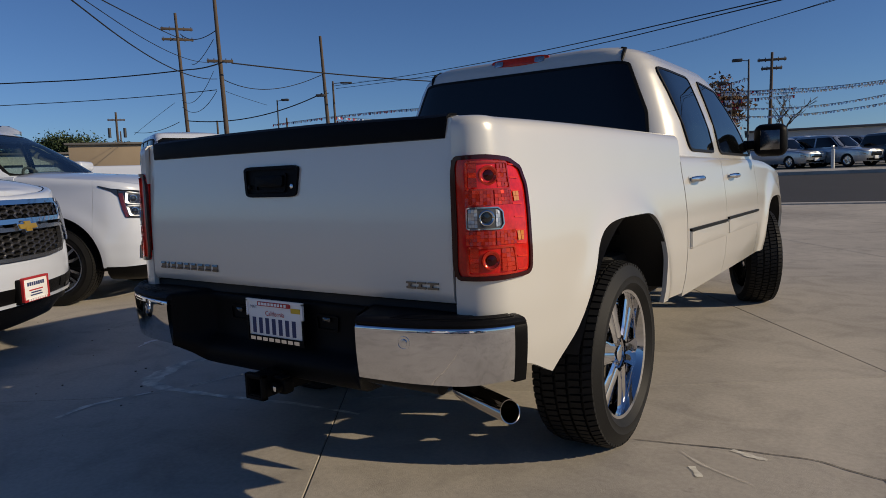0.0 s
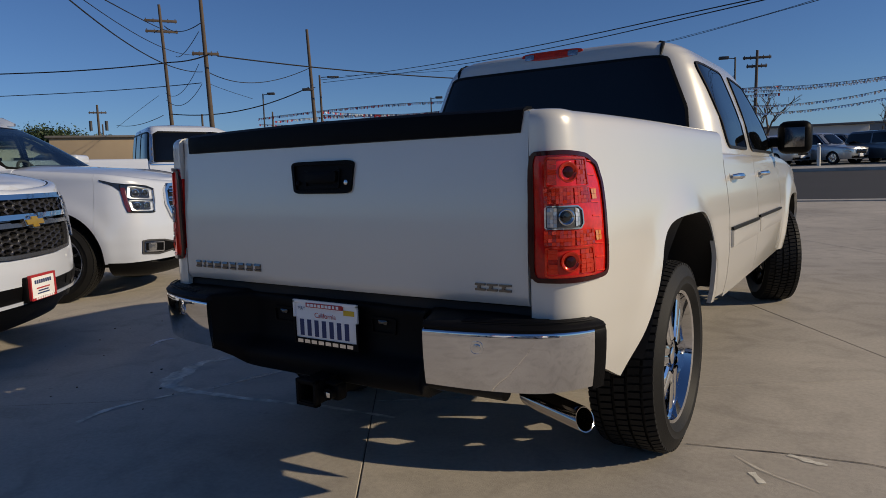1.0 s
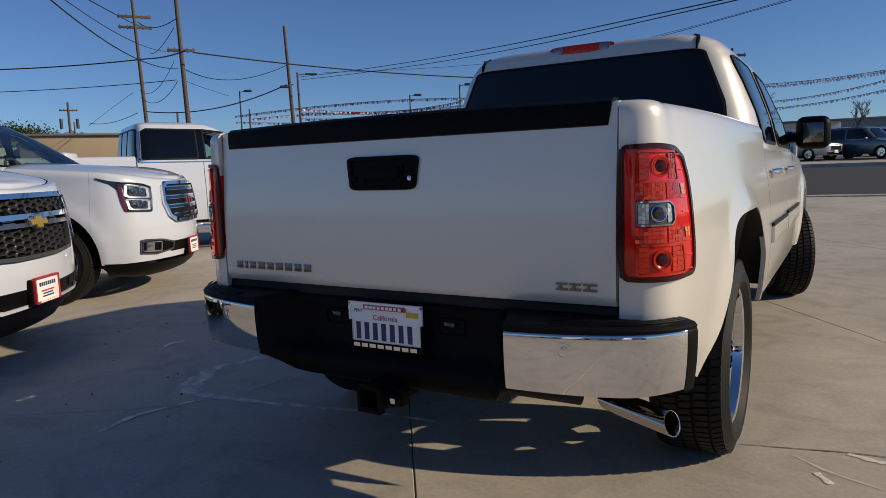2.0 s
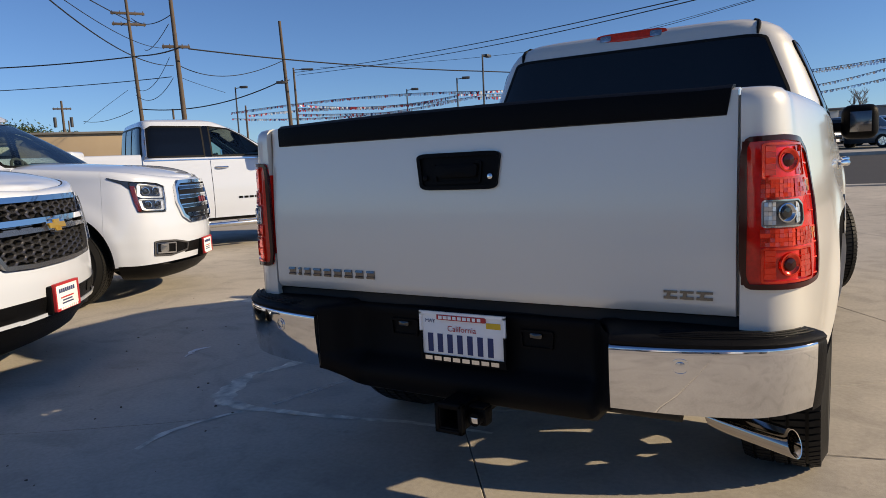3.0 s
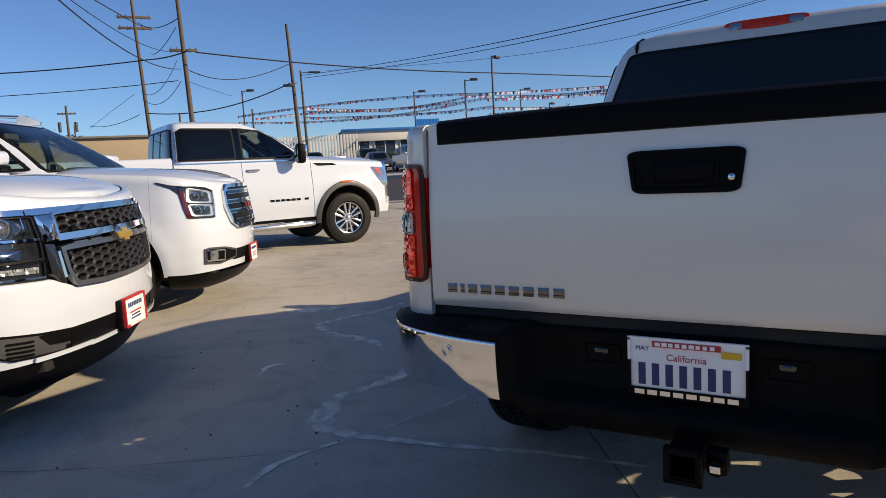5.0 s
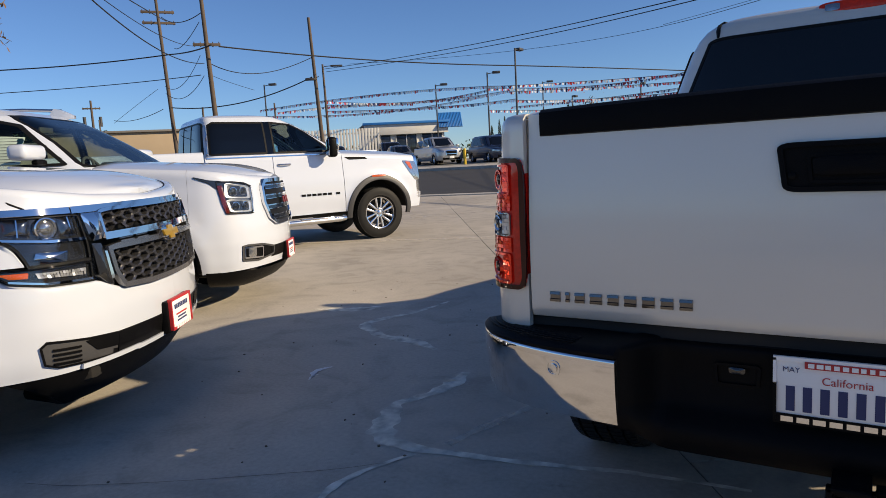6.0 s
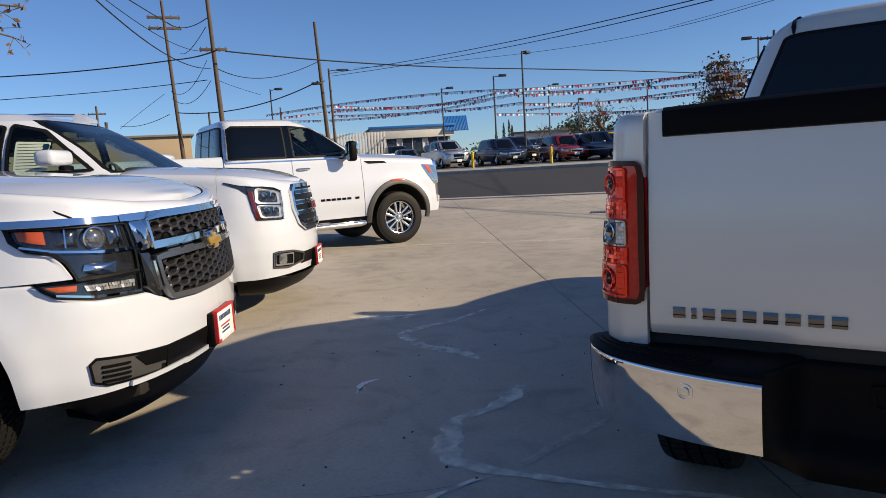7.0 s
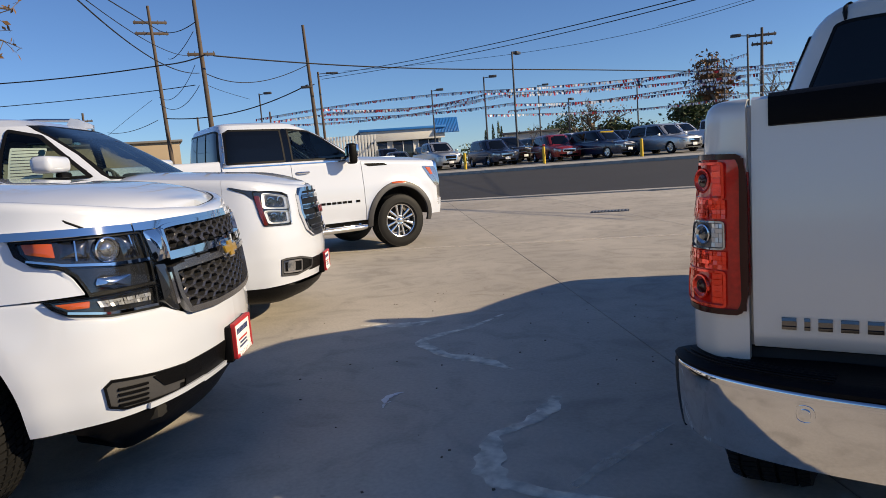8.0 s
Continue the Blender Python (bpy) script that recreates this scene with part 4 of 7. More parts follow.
    g.tube([(0, RY, 0.42), (0, 3.2, 0.50)], 0.045, 10)
    g.ob("rear_axle", UNDER, root)
    for sx in (-1, 1):
        g = Geo()
        for k in range(3):
            g.tube([(sx * .56, RY - .62 + .1 * k, .55 - .02 * k), (sx * .56, RY, .36 - .01 * k), (sx * .56, RY + .62 - .1 * k, .55 - .02 * k)], 0.03, 6)
        g.tube([(sx * .42, RY - .05, .40), (sx * .36, RY + .14, .82)], .03, 10)
        g.ob("leaf_spring", UNDER, root)
    g = Geo()
    h = .12
    g.lathe([(-h, .2), (-h, .36), (-h * .6, .385), (h * .6, .385), (h, .36), (h, .2), (0, .18), (-h, .2)], 48, Matrix.Translation((0, .55, .57)) @ Matrix.Rotation(radians(90), 4, "Y"))
    g.ob("spare_wheel", RUBBER, root, "spare wheel slung under the bed")
    # exhaust
    g = Geo()
    g.tube([(0.55, 2.2, 0.50), (0.60, 1.6, 0.55), (0.62, 0.9, 0.62), (0.63, 0.5, 0.56), (0.66, 0.26, 0.47), (0.72, 0.165, 0.445), (0.77, 0.145, 0.437)], 0.036, 14)
    g.ob("exhaust_pipe", STEEL, root, "dull steel exhaust pipe")
    a, b = Vector((0.70, 0.150, 0.452)), Vector((0.915, 0.098, 0.423))
    d = (b - a).normalized()
    q = d.to_track_quat("X", "Z").to_matrix().to_4x4()
    L = (b - a).length
    g = Geo()
    rows = []
    for x, r in ((0, .034), (.02, .037), (.05, .039), (L - .008, .040), (L, .039), (L - .001, .036), (L - .03, .035), (.04, .033)):
        rows.append([Matrix.Translation(a) @ q @ Vector((x - .45 * r * math.sin(2 * math.pi * k / 40), 1.12 * r * math.cos(2 * math.pi * k / 40), .86 * r * math.sin(2 * math.pi * k / 40))) for k in range(40)])
    g.grid(rows, True)
    g.ob("exhaust_tip", BRONZED, root, "polished oval exhaust tip")
    # cab
    cab = Cabin([(1.18, 0.955, 1.850, 4.30), (1.25, 0.945, 1.862, 4.20), (1.42, 0.905, 1.888, 3.97), (1.58, 0.845, 1.915, 3.72), (1.70, 0.796, 1.935, 3.56), (1.76, 0.760, 1.945, 3.47), (1.80, 0.722, 1.955, 3.41), (1.825, 0.680, 1.968, 3.37), (1.842, 0.625, 1.985, 3.33), (1.850, 0.56, 2.01, 3.28)], 9.0)
    cb = cab.build("cab", PEARL, root, 0.03, 128)
    g = Geo()
    patch(g, cab.rear, [(-0.655, 1.750), (0.655, 1.750), (0.770, 1.47), (0.80, 1.20), (-0.80, 1.20), (-0.770, 1.47)], 0.006, 0.014, 0.08, 18)
    rw = g.ob("rear_window", TINT, cb, "dark tinted rear window")
    g = Geo()
    ring(g, cab.rear, [(-0.665, 1.757), (0.665, 1.757), (0.778, 1.47), (0.808, 1.19), (-0.808, 1.19), (-0.778, 1.47)], 0.014, 0.008, 0.014, 0.08)
    g.ob("window_seal", SEAL, rw)
    for fn, side in ((cab.flank, 1), (cab.left, -1)):
        for nm, poly in (("rear_door_window", [(2.16, 1.262), (2.67, 1.255), (2.63, 1.712), (2.07, 1.720)]),
                         ("front_door_window", [(2.83, 1.250), (3.80, 1.240), (3.64, 1.37), (3.42, 1.58), (3.28, 1.68), (2.86, 1.710)])):
            g = Geo()
            patch(g, fn, poly, 0.006, 0.014, 0.10, 14)
            w = g.ob(nm, TINT, cb, "dark tinted door window")
            c = np.mean(poly, axis=0)
            g = Geo()
            ring(g, fn, [tuple(c + (np.array(p) - c) * 1.025) for p in poly], 0.014, 0.009, 0.018, 0.10)
            g.ob("window_seal", SEAL, w)
        # roof ditch and weather strip at the rear edge
        g = Geo()
        g.tube([cab.rear(side * 0.628, 1.757, 0.002), cab.rear(side * 0.630, 1.79, 0.002), cab.rear(side * .628, 1.815, 0.001), cab.rear(side * .620, 1.832, -0.004), Vector((side * .608, 2.02, 1.834)), Vector((side * .60, 2.10, 1.841)), Vector((side * .59, 2.4, 1.845)), Vector((side * 0.575, 3.1, 1.838))], [.006, .011, .011, .009, .007, .005, .005, .005], 8)
        g.ob("roof_ditch_trim", SEAL, cb)
        # door details
        for yh, wd in ((1.96, 0.20), (2.88, 0.20)):
            def df(y, z, off=0.0, side=side):
                p = skin.at(sy(y), z, off)
                p.x *= side
                return p
            g = Geo()
            patch(g, df, [(yh - .01, 1.125), (yh + wd, 1.12), (yh + wd + .01, 1.085), (yh, 1.075)], 0.003, 0.006, 0.3, 4)
            g.ob("handle_cup", PEARL, root)
            g = Geo()
            pts = [df(yh + .005 + wd * t, 1.106, 0.010 + 0.030 * math.sin(math.pi * min(1, max(0, t))) ** .5) for t in np.linspace(0, 1, 9)]
            g.tube(pts, [.010, .015, .016, .016, .016, .016, .016, .015, .010], 10)
            g.ob("door_handle", CHROME, root, "chrome door handle")
        for y0, y1 in ((1.89, 2.74), (2.78, 3.82)):
            def mf(y, z, off=0.0, side=side):
                p = skin.at(sy(y), z, off)
                p.x *= side
                return p
            g = Geo()
            patch(g, mf, [(y0, .835), (y1, .825), (y1, .745), (y0, .750)], 0.014, 0.016, 0.06, 4, 0.004)
            mo = g.ob("side_moulding", PEARL, root)
            g = Geo()
            bar(g, mf, (y0, .845), (y1, .835), 0.014, 0.013, 0.014, 10)
            g.ob("moulding_trim", SEAL, mo)
    # windscreen
    g = Geo()
    patch(g, cab.end, [(-0.60, 1.72), (0.60, 1.72), (0.80, 1.26), (-0.80, 1.26)], 0.004, 0.01, 0.08, 6)
    g.ob("windscreen", TINT, cb)
    # high brake lamp
    hx = lambda x, z, off=0.0: Vector((x, 1.968 + 0.25 * x * x + 0.25 * (z - 1.80) - off, z))
    g = Geo()
    patch(g, hx, [(-0.185, 1.852), (0.185, 1.852), (0.197, 1.80), (-0.197, 1.80)], 0.012, 0.06, 0.22, 4, 0.006)
    hl = g.ob("high_brake_lamp", REDBRIGHT, root, "red high-mounted brake lamp with clear ends")
    for x0, x1 in ((-.165, -.105), (.105, .165)):
        g = Geo()
        patch(g, hx, [(x0, 1.842), (x1, 1.842), (x1, 1.81), (x0, 1.81)], 0.020, 0.008, 0.25, 3, 0.002)
        g.ob("cargo_lens", CLEAR, hl, "clear cargo lamp lens")
    # mirrors
    for side in (1, -1):
        g = Geo()
        g.box((side * 1.095, 3.78, 1.345), (0.225, 0.13, 0.235), 0.06, seg=4)
        g.box((side * 0.955, 3.80, 1.315), (0.14, 0.07, 0.07), 0.02)
        g.box((side * 0.925, 3.78, 1.285), (0.03, 0.22, 0.10), 0.012)
        mi = g.ob("door_mirror", BLACK, root, "black folding door mirror")
        Geo().box((side * 1.10, 3.7135, 1.345), (0.13, 0.006, 0.14), 0.003).ob("mirror_glass", DARKCHROME, mi, "mirror glass")
    # wheels: the front ones are steered
    for side in (1, -1):
        face = Matrix.Rotation(0 if side > 0 else math.pi, 4, "Z")
        wheel(root, Matrix.Translation((side * 0.838, RY, 0.391)) @ face @ Matrix.Rotation(0.3, 4, "X"), r=.391, rim=.272, width=0.29, spokes=6, kind="blade", disc=DARKRIM, disc_r=.60)
        wheel(root, Matrix.Translation((side * 0.85, FY, 0.391)) @ Matrix.Rotation(radians(24), 4, "Z") @ face, r=.391, rim=.272, spokes=6, kind="blade", disc=DARKRIM, disc_r=.60)
        Geo().box((side * 0.60, FY, 0.40), (0.3, 0.09, 0.08), 0.03).ob("axle_arm", UNDER, root)
    # tail structure behind the lamps, closing the corners
    for side in (1, -1):
        Geo().box((side * 0.80, 0.09, 0.99), (0.05, 0.10, 0.68), 0.01).ob("corner_post", PEARL, root)
    return root


def writing(name, text, at, size, material, parent):
    """Flat letters on a surface that faces -y."""
    cu = bpy.data.curves.new(name, "FONT")
    cu.body, cu.size, cu.align_x = text, size, "CENTER"
    tmp = bpy.data.objects.new(name, cu)
    me = bpy.data.meshes.new_from_object(tmp)
    bpy.data.objects.remove(tmp)
    me.materials.clear()
    me.materials.append(material)
    ob = new(name, me)
    ob.parent = parent
    ob.matrix_basis = Matrix.Translation(at) @ Matrix.Rotation(radians(90), 4, "X")
    return ob


def Geo_rect(fn, x0, x1, z0, z1, off):
    return [fn(x0, z0, off), fn(x1, z0, off), fn(x1, z1, off), fn(x0, z1, off), fn(x0, z0, 0), fn(x1, z0, 0), fn(x1, z1, 0), fn(x0, z1, 0)], [(0, 1, 2, 3), (0, 1, 5, 4), (1, 2, 6, 5), (2, 3, 7, 6), (3, 0, 4, 7)]


pickup()


# ---- the parked row ----
def liner(root, skin, yc, r, zc, side):
    rows = []
    for k in range(29):
        a = radians(4 + 180 * k / 28)
        y, z = yc + r * math.cos(a), zc + r * math.sin(a)
        x = side * skin.at(skin.s_of_y(y), max(z, 0.4)).x
        rows.append([(x - side * .004, y, z), (x - side * .10, y, z), (x - side * .42, yc + (y - yc) * 1.04, zc + (z - zc) * 1.04), (x - side * .44, yc, zc)])
    Geo().grid(rows).ob("wheel_arch_liner", UNDER, root, sharp=60)


def window(g_parent, fn, poly, label="dark tinted window", mt=None, seal=1.045, r=0.10, edge=0.024):
    g = Geo()
    patch(g, fn, poly, 0.010, 0.018, r, 18)
    w = g.ob("window", mt or TINT, g_parent, label)
    c = np.mean(poly, axis=0)
    g = Geo()
    ring(g, fn, [tuple(c + (np.array(p) - c) * seal) for p in poly], edge, 0.013, 0.022, r)
    g.ob("window_seal", SEAL, w)
    return w


def cabin_inside(root, yd, zd, half, seat, bench=2.30):
    """Dashboard, steering wheel, front seats and rear bench behind clear glass; yd, zd: the dashboard's place."""
    g = Geo()
    g.box((0, yd, zd - .10), (2 * half, .50, .22), .08, seg=4)
    g.box((-.38, yd - .20, zd - .01), (.42, .22, .12), .05, seg=3)
    g.ob("dashboard", CABINTRIM, root, "dark grey dashboard")
    g = Geo()
    m = Matrix.Translation((-.38, yd - .42, zd - .06)) @ Matrix.Rotation(radians(28), 4, "X") @ Matrix.Rotation(radians(90), 4, "Z")
    g.lathe([(.016 * math.cos(a), .19 + .016 * math.sin(a)) for a in np.linspace(0, 2 * math.pi, 9)], 36, m)
    for a in (0, 120, 240):
        q = m @ Matrix.Rotation(radians(a + 90), 4, "X")
        g.tube([q @ Vector((0, 0, .03)), q @ Vector((0, 0, .185))], .016, 8)
    g.lathe([(-.03, .06), (.02, .055), (.03, .001)], 20, m)
    g.ob("steering_wheel", CABINTRIM, root, "dark steering wheel")
    for x in (-.38, .38):
        g = Geo()
        g.box((x, yd - .95, zd - .38), (.52, .56, .18), .07, seg=3)
        g.box((x, yd - 1.24, zd - .06), (.50, .15, .66), .06, Matrix.Rotation(radians(-14), 3, "X"), 3)
        g.box((x, yd - 1.33, zd + .34), (.27, .10, .18), .045, Matrix.Rotation(radians(-10), 3, "X"), 3)
        g.ob("front_seat", seat, root, "pale leather front seat")
    g = Geo()
    g.box((0, yd - bench, zd - .10), (2 * half - .2, .16, .60), .06, Matrix.Rotation(radians(-14), 3, "X"), 3)
    for x in (-.42, .42):
        g.box((x, yd - bench - .06, zd + .25), (.26, .10, .16), .04)
    g.ob("rear_bench", seat, root, "pale leather rear bench")
    Geo().box((0, yd - .68, zd + .38), (.24, .03, .07), .02).ob("rear_view_mirror", CABINTRIM, root, "rear-view mirror")


def dealer_plate(root, fn, z, w=0.31, h=0.16):
    """A white dealer card in a red frame; its lettering as bars."""
    g = Geo()
    c = fn(0, z, 0.03)
    def pf(x, zz, off=0.0):
        return Vector((x, c.y + off, zz))
    pl = Geo().box((0, c.y, z), (w, 0.012, h), 0.003).ob("dealer_plate", PLATEW, root, "white dealer plate in a red frame")
    g = Geo()
    ring(g, pf, [(-w / 2 - .004, z + h / 2 + .012), (w / 2 + .008, z + h / 2 + .014), (w / 2 + .008, z - h / 2 - .014), (-w / 2 - .008, z - h / 2 - .014)], 0.014, 0.012, 0.020, 0.03)
    g.ob("plate_frame", INKRED, pl, "red plate frame")
    Geo().box((0, c.y - 0.03, z - 0.01), (w + 0.05, 0.05, h + 0.03), 0.01).ob("plate_bracket", BLACK, pl)
    for i in range(8):
        Geo().add(*Geo_rect(pf, -.10 + i * .0255, -.10 + i * .0255 + .019, z + .022, z + .048, 0.0075)).ob("name_bar", INKBLUE, pl)
    for i, wd in enumerate((.16, .12, .14)):
        Geo().add(*Geo_rect(pf, -wd / 2, wd / 2, z - .014 - .018 * i, z - .005 - .018 * i, 0.0075)).ob("text_bar", INKBLUE if i else INKRED, pl)
    for i in range(8):
        Geo().add(*Geo_rect(pf, -.11 + i * .028, -.11 + i * .028 + .02, z - h / 2 - .010, z - h / 2 + .006, 0.0155)).ob("frame_bar", PLATEW, pl)
    return pl


def suv_shell(root, paint, wheels, arch_r, hood, belt, cabin, outline, insets, low, split, zc=0.43, holes=()):
    """Body sides, bonnet and upper body of a large wagon whose nose is at y = 0."""
    skin = Skin(outline, insets)
    sy = skin.s_of_y
    skin.flares = [(y, zc, arch_r + .02, 0.020, 0.09) for y in wheels]
    top = curve_fn([(sy(-5.0), belt), (sy(split[1]), belt), (sy(-1.35), hood[0])] + [(sy(-0.55), hood[1]), (skin.len - 0.55, hood[2]), (skin.len, hood[3])], 0.06)
    lowf = curve_fn(low, 0.05) if isinstance(low, list) else (lambda s: low)
    for side in (1, -1):
        panel("rear_quarter", skin, 0.0, sy(split[0]) - .003, lambda s: 0.40, lambda s: belt, paint, root, side, [(wheels[1], zc, arch_r)], roll=.03, ds=.05, dz=.05)
        panel("rear_door", skin, sy(split[0]) + .003, sy(split[1]) - .003, lambda s: 0.40, top, paint, root, side, roll=.03, ds=.06, dz=.04)
        panel("front_door", skin, sy(split[1]) + .003, sy(split[2]) - .003, lambda s: 0.40, top, paint, root, side, roll=.03, ds=.06, dz=.04)
        panel("front_fender", skin, sy(split[2]) + .003, sy(split[3]) - .002, lowf, top, paint, root, side, [(wheels[0], zc, arch_r)], roll=.06, ds=.022, dz=.022)
        for yc in wheels:
            liner(root, skin, yc, arch_r, zc, side)
    deck("bonnet", skin, sy(-1.42), skin.len, top, paint, root, 0.06, lambda y: 0.055 * min(1, max(0.0, -y / 0.5) ** .6), n=28, power=3.2)
    cab = Cabin(cabin, 6.0)
    cb = cab.build("upper_body", paint, root, 0.06, 400 if holes else 112, per=14 if holes else 4, holes=holes)
    if holes:
        cab.shrunk(.03).build("headlining", CABINTRIM, cb, 0.05, 400, "dark cabin lining", 14, [(w, [tuple(np.mean(p, axis=0) + (np.array(q) - np.mean(p, axis=0)) * 1.03) for q in p]) for w, p in holes])
    g = Geo()
    g.box((0, (wheels[0] + wheels[1]) / 2, .5), (1.7, 4.0, .3), .05)
    g.box((0, -0.6, .55), (1.4, .8, .5), .05)
    g.ob("underbody", UNDER, root)
    return skin, top, cab, cb


def large_wagon():
    """White SUV with a honeycomb grille and gold emblem."""
    root = thing("suv", "white full-size SUV with chrome honeycomb grille and a gold emblem", "suv", pose(-3.197, 0.625, 0, 0, 0, 34 - 90), "white vehicles of the parked row")
    rnd = random.Random(41)
    outline = [(0, -5.2), (.8, -5.17), (.96, -5.0), (1.0, -4.5), (1.02, -3), (1.02, -1.6), (1.02, -1.0), (1.0, -.64), (.955, -.43), (.84, -.26), (.64, -.150), (.37, -.088), (.15, -.062), (0, -.056)]
    skin, top, cab, cb = suv_shell(root, WHITE, (-1.045, -4.0), 0.49, (1.31, 1.235, 1.165, 1.142), 1.30,
        [(1.22, .95, -5.12, -1.60), (1.33, .935, -5.10, -1.80), (1.52, .885, -5.04, -2.12), (1.70, .815, -4.97, -2.42), (1.80, .755, -4.9, -2.6), (1.86, .66, -4.8, -2.78), (1.885, .56, -4.7, -2.92)],
        outline, [(0.25, 0.10), (0.33, 0.045), (0.45, 0.010), (0.60, 0.0), (0.72, 0.006), (0.9, 0.025), (1.05, 0.05), (1.15, 0.075), (1.3, 0.085)],
        0.40, (-3.2, -2.25, -1.40, -0.615))
    n = body_n = skin.nose
    sy = skin.s_of_y
    U = skin.len - sy(-0.615)
    edge = curve_fn([(0, .685), (.3, .692), (.50, .712), (.58, .745), (.64, .768), (.89, .780), (1.04, .808), (1.08, .838), (1.115, .870), (1.3, .874), (1.6, .876)], 0.012)
    lobe = curve_fn([(.96, .872), (.975, .90), (1.0, .945), (1.03, .975), (1.13, .998), (1.185, 1.04), (1.215, 1.10), (1.4, 1.15)], 0.008)
    for side in (1, -1):
        panel("bumper_skin", skin, skin.len - U, skin.len, lambda s: 0.385, lambda s: edge(skin.len - s), WHITE, root, side, [(-1.045, .43, .49)], roll=.012, ds=.02, dz=.02, lip=.04)
        panel("fender_lobe", skin, skin.len - U, skin.len - .968, lambda s: .878, lambda s: lobe(skin.len - s), WHITE, root, side, [(-1.045, .43, .49)], roll=.008, ds=.01, dz=.012, lip=.03)
        # bonnet edge above grille and lamp
        panel("bonnet_edge", skin, skin.len - U, skin.len, lambda s: 1.108 + .02 * min(1, max(0, (skin.len - s - 1.0) / .25)), top, WHITE, root, side, roll=.03, ds=.02, dz=.012)
    # dark backing behind grille and lamps
    g = Geo()
    g.grid([[n(-1.2 + 2.4 * k / 64, z, -0.055) for k in range(65)] for z in np.linspace(0.67, 1.11, 8)])
    g.ob("grille_backing", SEAL, root)
    gr = Geo()
    honeycomb(gr, n, -.57, .57, .985, 1.092, .108, .13, 0.002, 0.035, lambda u, z: abs(u) < .52, .40)
    gr.ob("grille_upper", MESH, root, "dark honeycomb grille mesh")
    gr = Geo()
    honeycomb(gr, n, -.54, .54, .705, .90, .108, .13, 0.004, 0.035, lambda u, z: abs(u) < .45 + (z - .71) * .28, .40)
    gr.ob("grille_lower", MESH, root, "dark honeycomb grille mesh")
    # chrome: brow, middle bars, outer frames
    g = Geo()
    bar(g, n, (-1.235, 1.112), (-.72, 1.100), 0.030, 0.014, 0.03, 16)
    bar(g, n, (-.715, 1.100), (.715, 1.100), 0.032, 0.016, 0.03, 30)
    bar(g, n, (.72, 1.100), (1.235, 1.112), 0.030, 0.014, 0.03, 16)
    g.ob("chrome_brow", CHROME, root, "chrome brow strip above grille and lamps")
    for z, w, mt, lb in ((.966, .034, CHROME, "chrome grille bar"), (.908, .020, MESH, "dark grille bar")):
        g = Geo()
        bar(g, n, (-.57, z), (.57, z), w, 0.030, 0.04, 30)
        g.ob("grille_bar", mt, root, lb)
    for u in (-.34, -.20, .20, .34):
        g = Geo()
        bar(g, n, (u, .926), (u + .11, .926), 0.010, 0.014, 0.02, 4)
        bar(g, n, (u, .942), (u + .11, .942), 0.006, 0.010, 0.02, 4)
        g.ob("grille_vent", MESH, root)
    for sx in (-1, 1):
        g = Geo()
        patch(g, n, [(sx * .545, 1.084), (sx * .668, 1.082), (sx * .648, .985), (sx * .63, .950), (sx * .575, .955), (sx * .555, 1.01)], 0.010, 0.03, 0.1, 4, 0.012)
        g.ob("grille_side", CHROME, root, "chrome grille side piece")
        g = Geo()
        patch(g, n, [(sx * .585, .935), (sx * .645, .940), (sx * .640, .79), (sx * .60, .752), (sx * .555, .735), (sx * .565, .80)], 0.008, 0.03, 0.12, 4, 0.006)
        gs = g.ob("grille_corner", LAMPDARK, root, "black gloss grille corner")
        g = Geo()
        bar(g, n, (sx * .575, .90), (sx * .565, .765), 0.020, 0.018, 0.02, 6)
        g.ob("corner_strip", CHROME, gs)
    g = Geo()
    ring(g, n, [(-.565, .925), (.565, .925), (.55, .79), (.50, .708), (.25, .692), (-.25, .692), (-.50, .708), (-.55, .79)], 0.026, 0.024, 0.03, 0.12)
    g.ob("grille_frame", MESH, root, "dark chrome grille frame")
    g = Geo()
    ring(g, n, [(-.57, 1.098), (.57, 1.098), (.565, .955), (-.565, .955)], 0.016, 0.024, 0.03, 0.12)
    g.ob("grille_frame_upper", CHROME, root, "chrome grille frame")
    # emblem: a plain wide bow shape
    g = Geo()
    patch(g, n, [(-.105, .952), (-.04, .952), (-.036, .972), (.046, .972), (.04, .952), (.115, .952), (.100, .902), (.04, .902), (.036, .882), (-.046, .882), (-.04, .902), (-.115, .902)], 0.046, 0.03, 0.06, 3, 0.002)
    em = g.ob("emblem", CHROME, root, "chrome-edged gold emblem")
    g = Geo()
    patch(g, n, [(-.094, .944), (-.032, .944), (-.028, .963), (.036, .963), (.032, .944), (.102, .944), (.090, .910), (.032, .910), (.028, .891), (-.036, .891), (-.032, .910), (-.102, .910)], 0.052, 0.012, 0.05, 3, 0.003)
    g.ob("emblem_face", GOLD, em, "gold emblem face")
    # lamps
    for sx in (-1, 1):
        f = lambda u, z, off=0.0, sx=sx: n(sx * u, z, off)
        shape = [(.672, 1.086), (.95, 1.092), (1.205, 1.098), (1.185, 1.042), (1.13, 1.003), (1.035, .982), (.99, .945), (.965, .895), (.955, .868), (.66, .865), (.655, .95)]
        foot = [(.66, .868), (.96, .868), (1.11, .874), (1.085, .842), (1.035, .812), (.89, .785), (.668, .772)]
        g = Geo()
        patch(g, f, shape, -0.012, 0.05, 0.10, 9)
        hl = g.ob("headlamp", LAMPDARK, root, "dark-cased stacked headlamp with amber markers")
        g = Geo()
        patch(g, f, foot, -0.012, 0.05, 0.10, 6)
        g.ob("lamp_foot", LAMPDARK, hl)
        g = Geo()
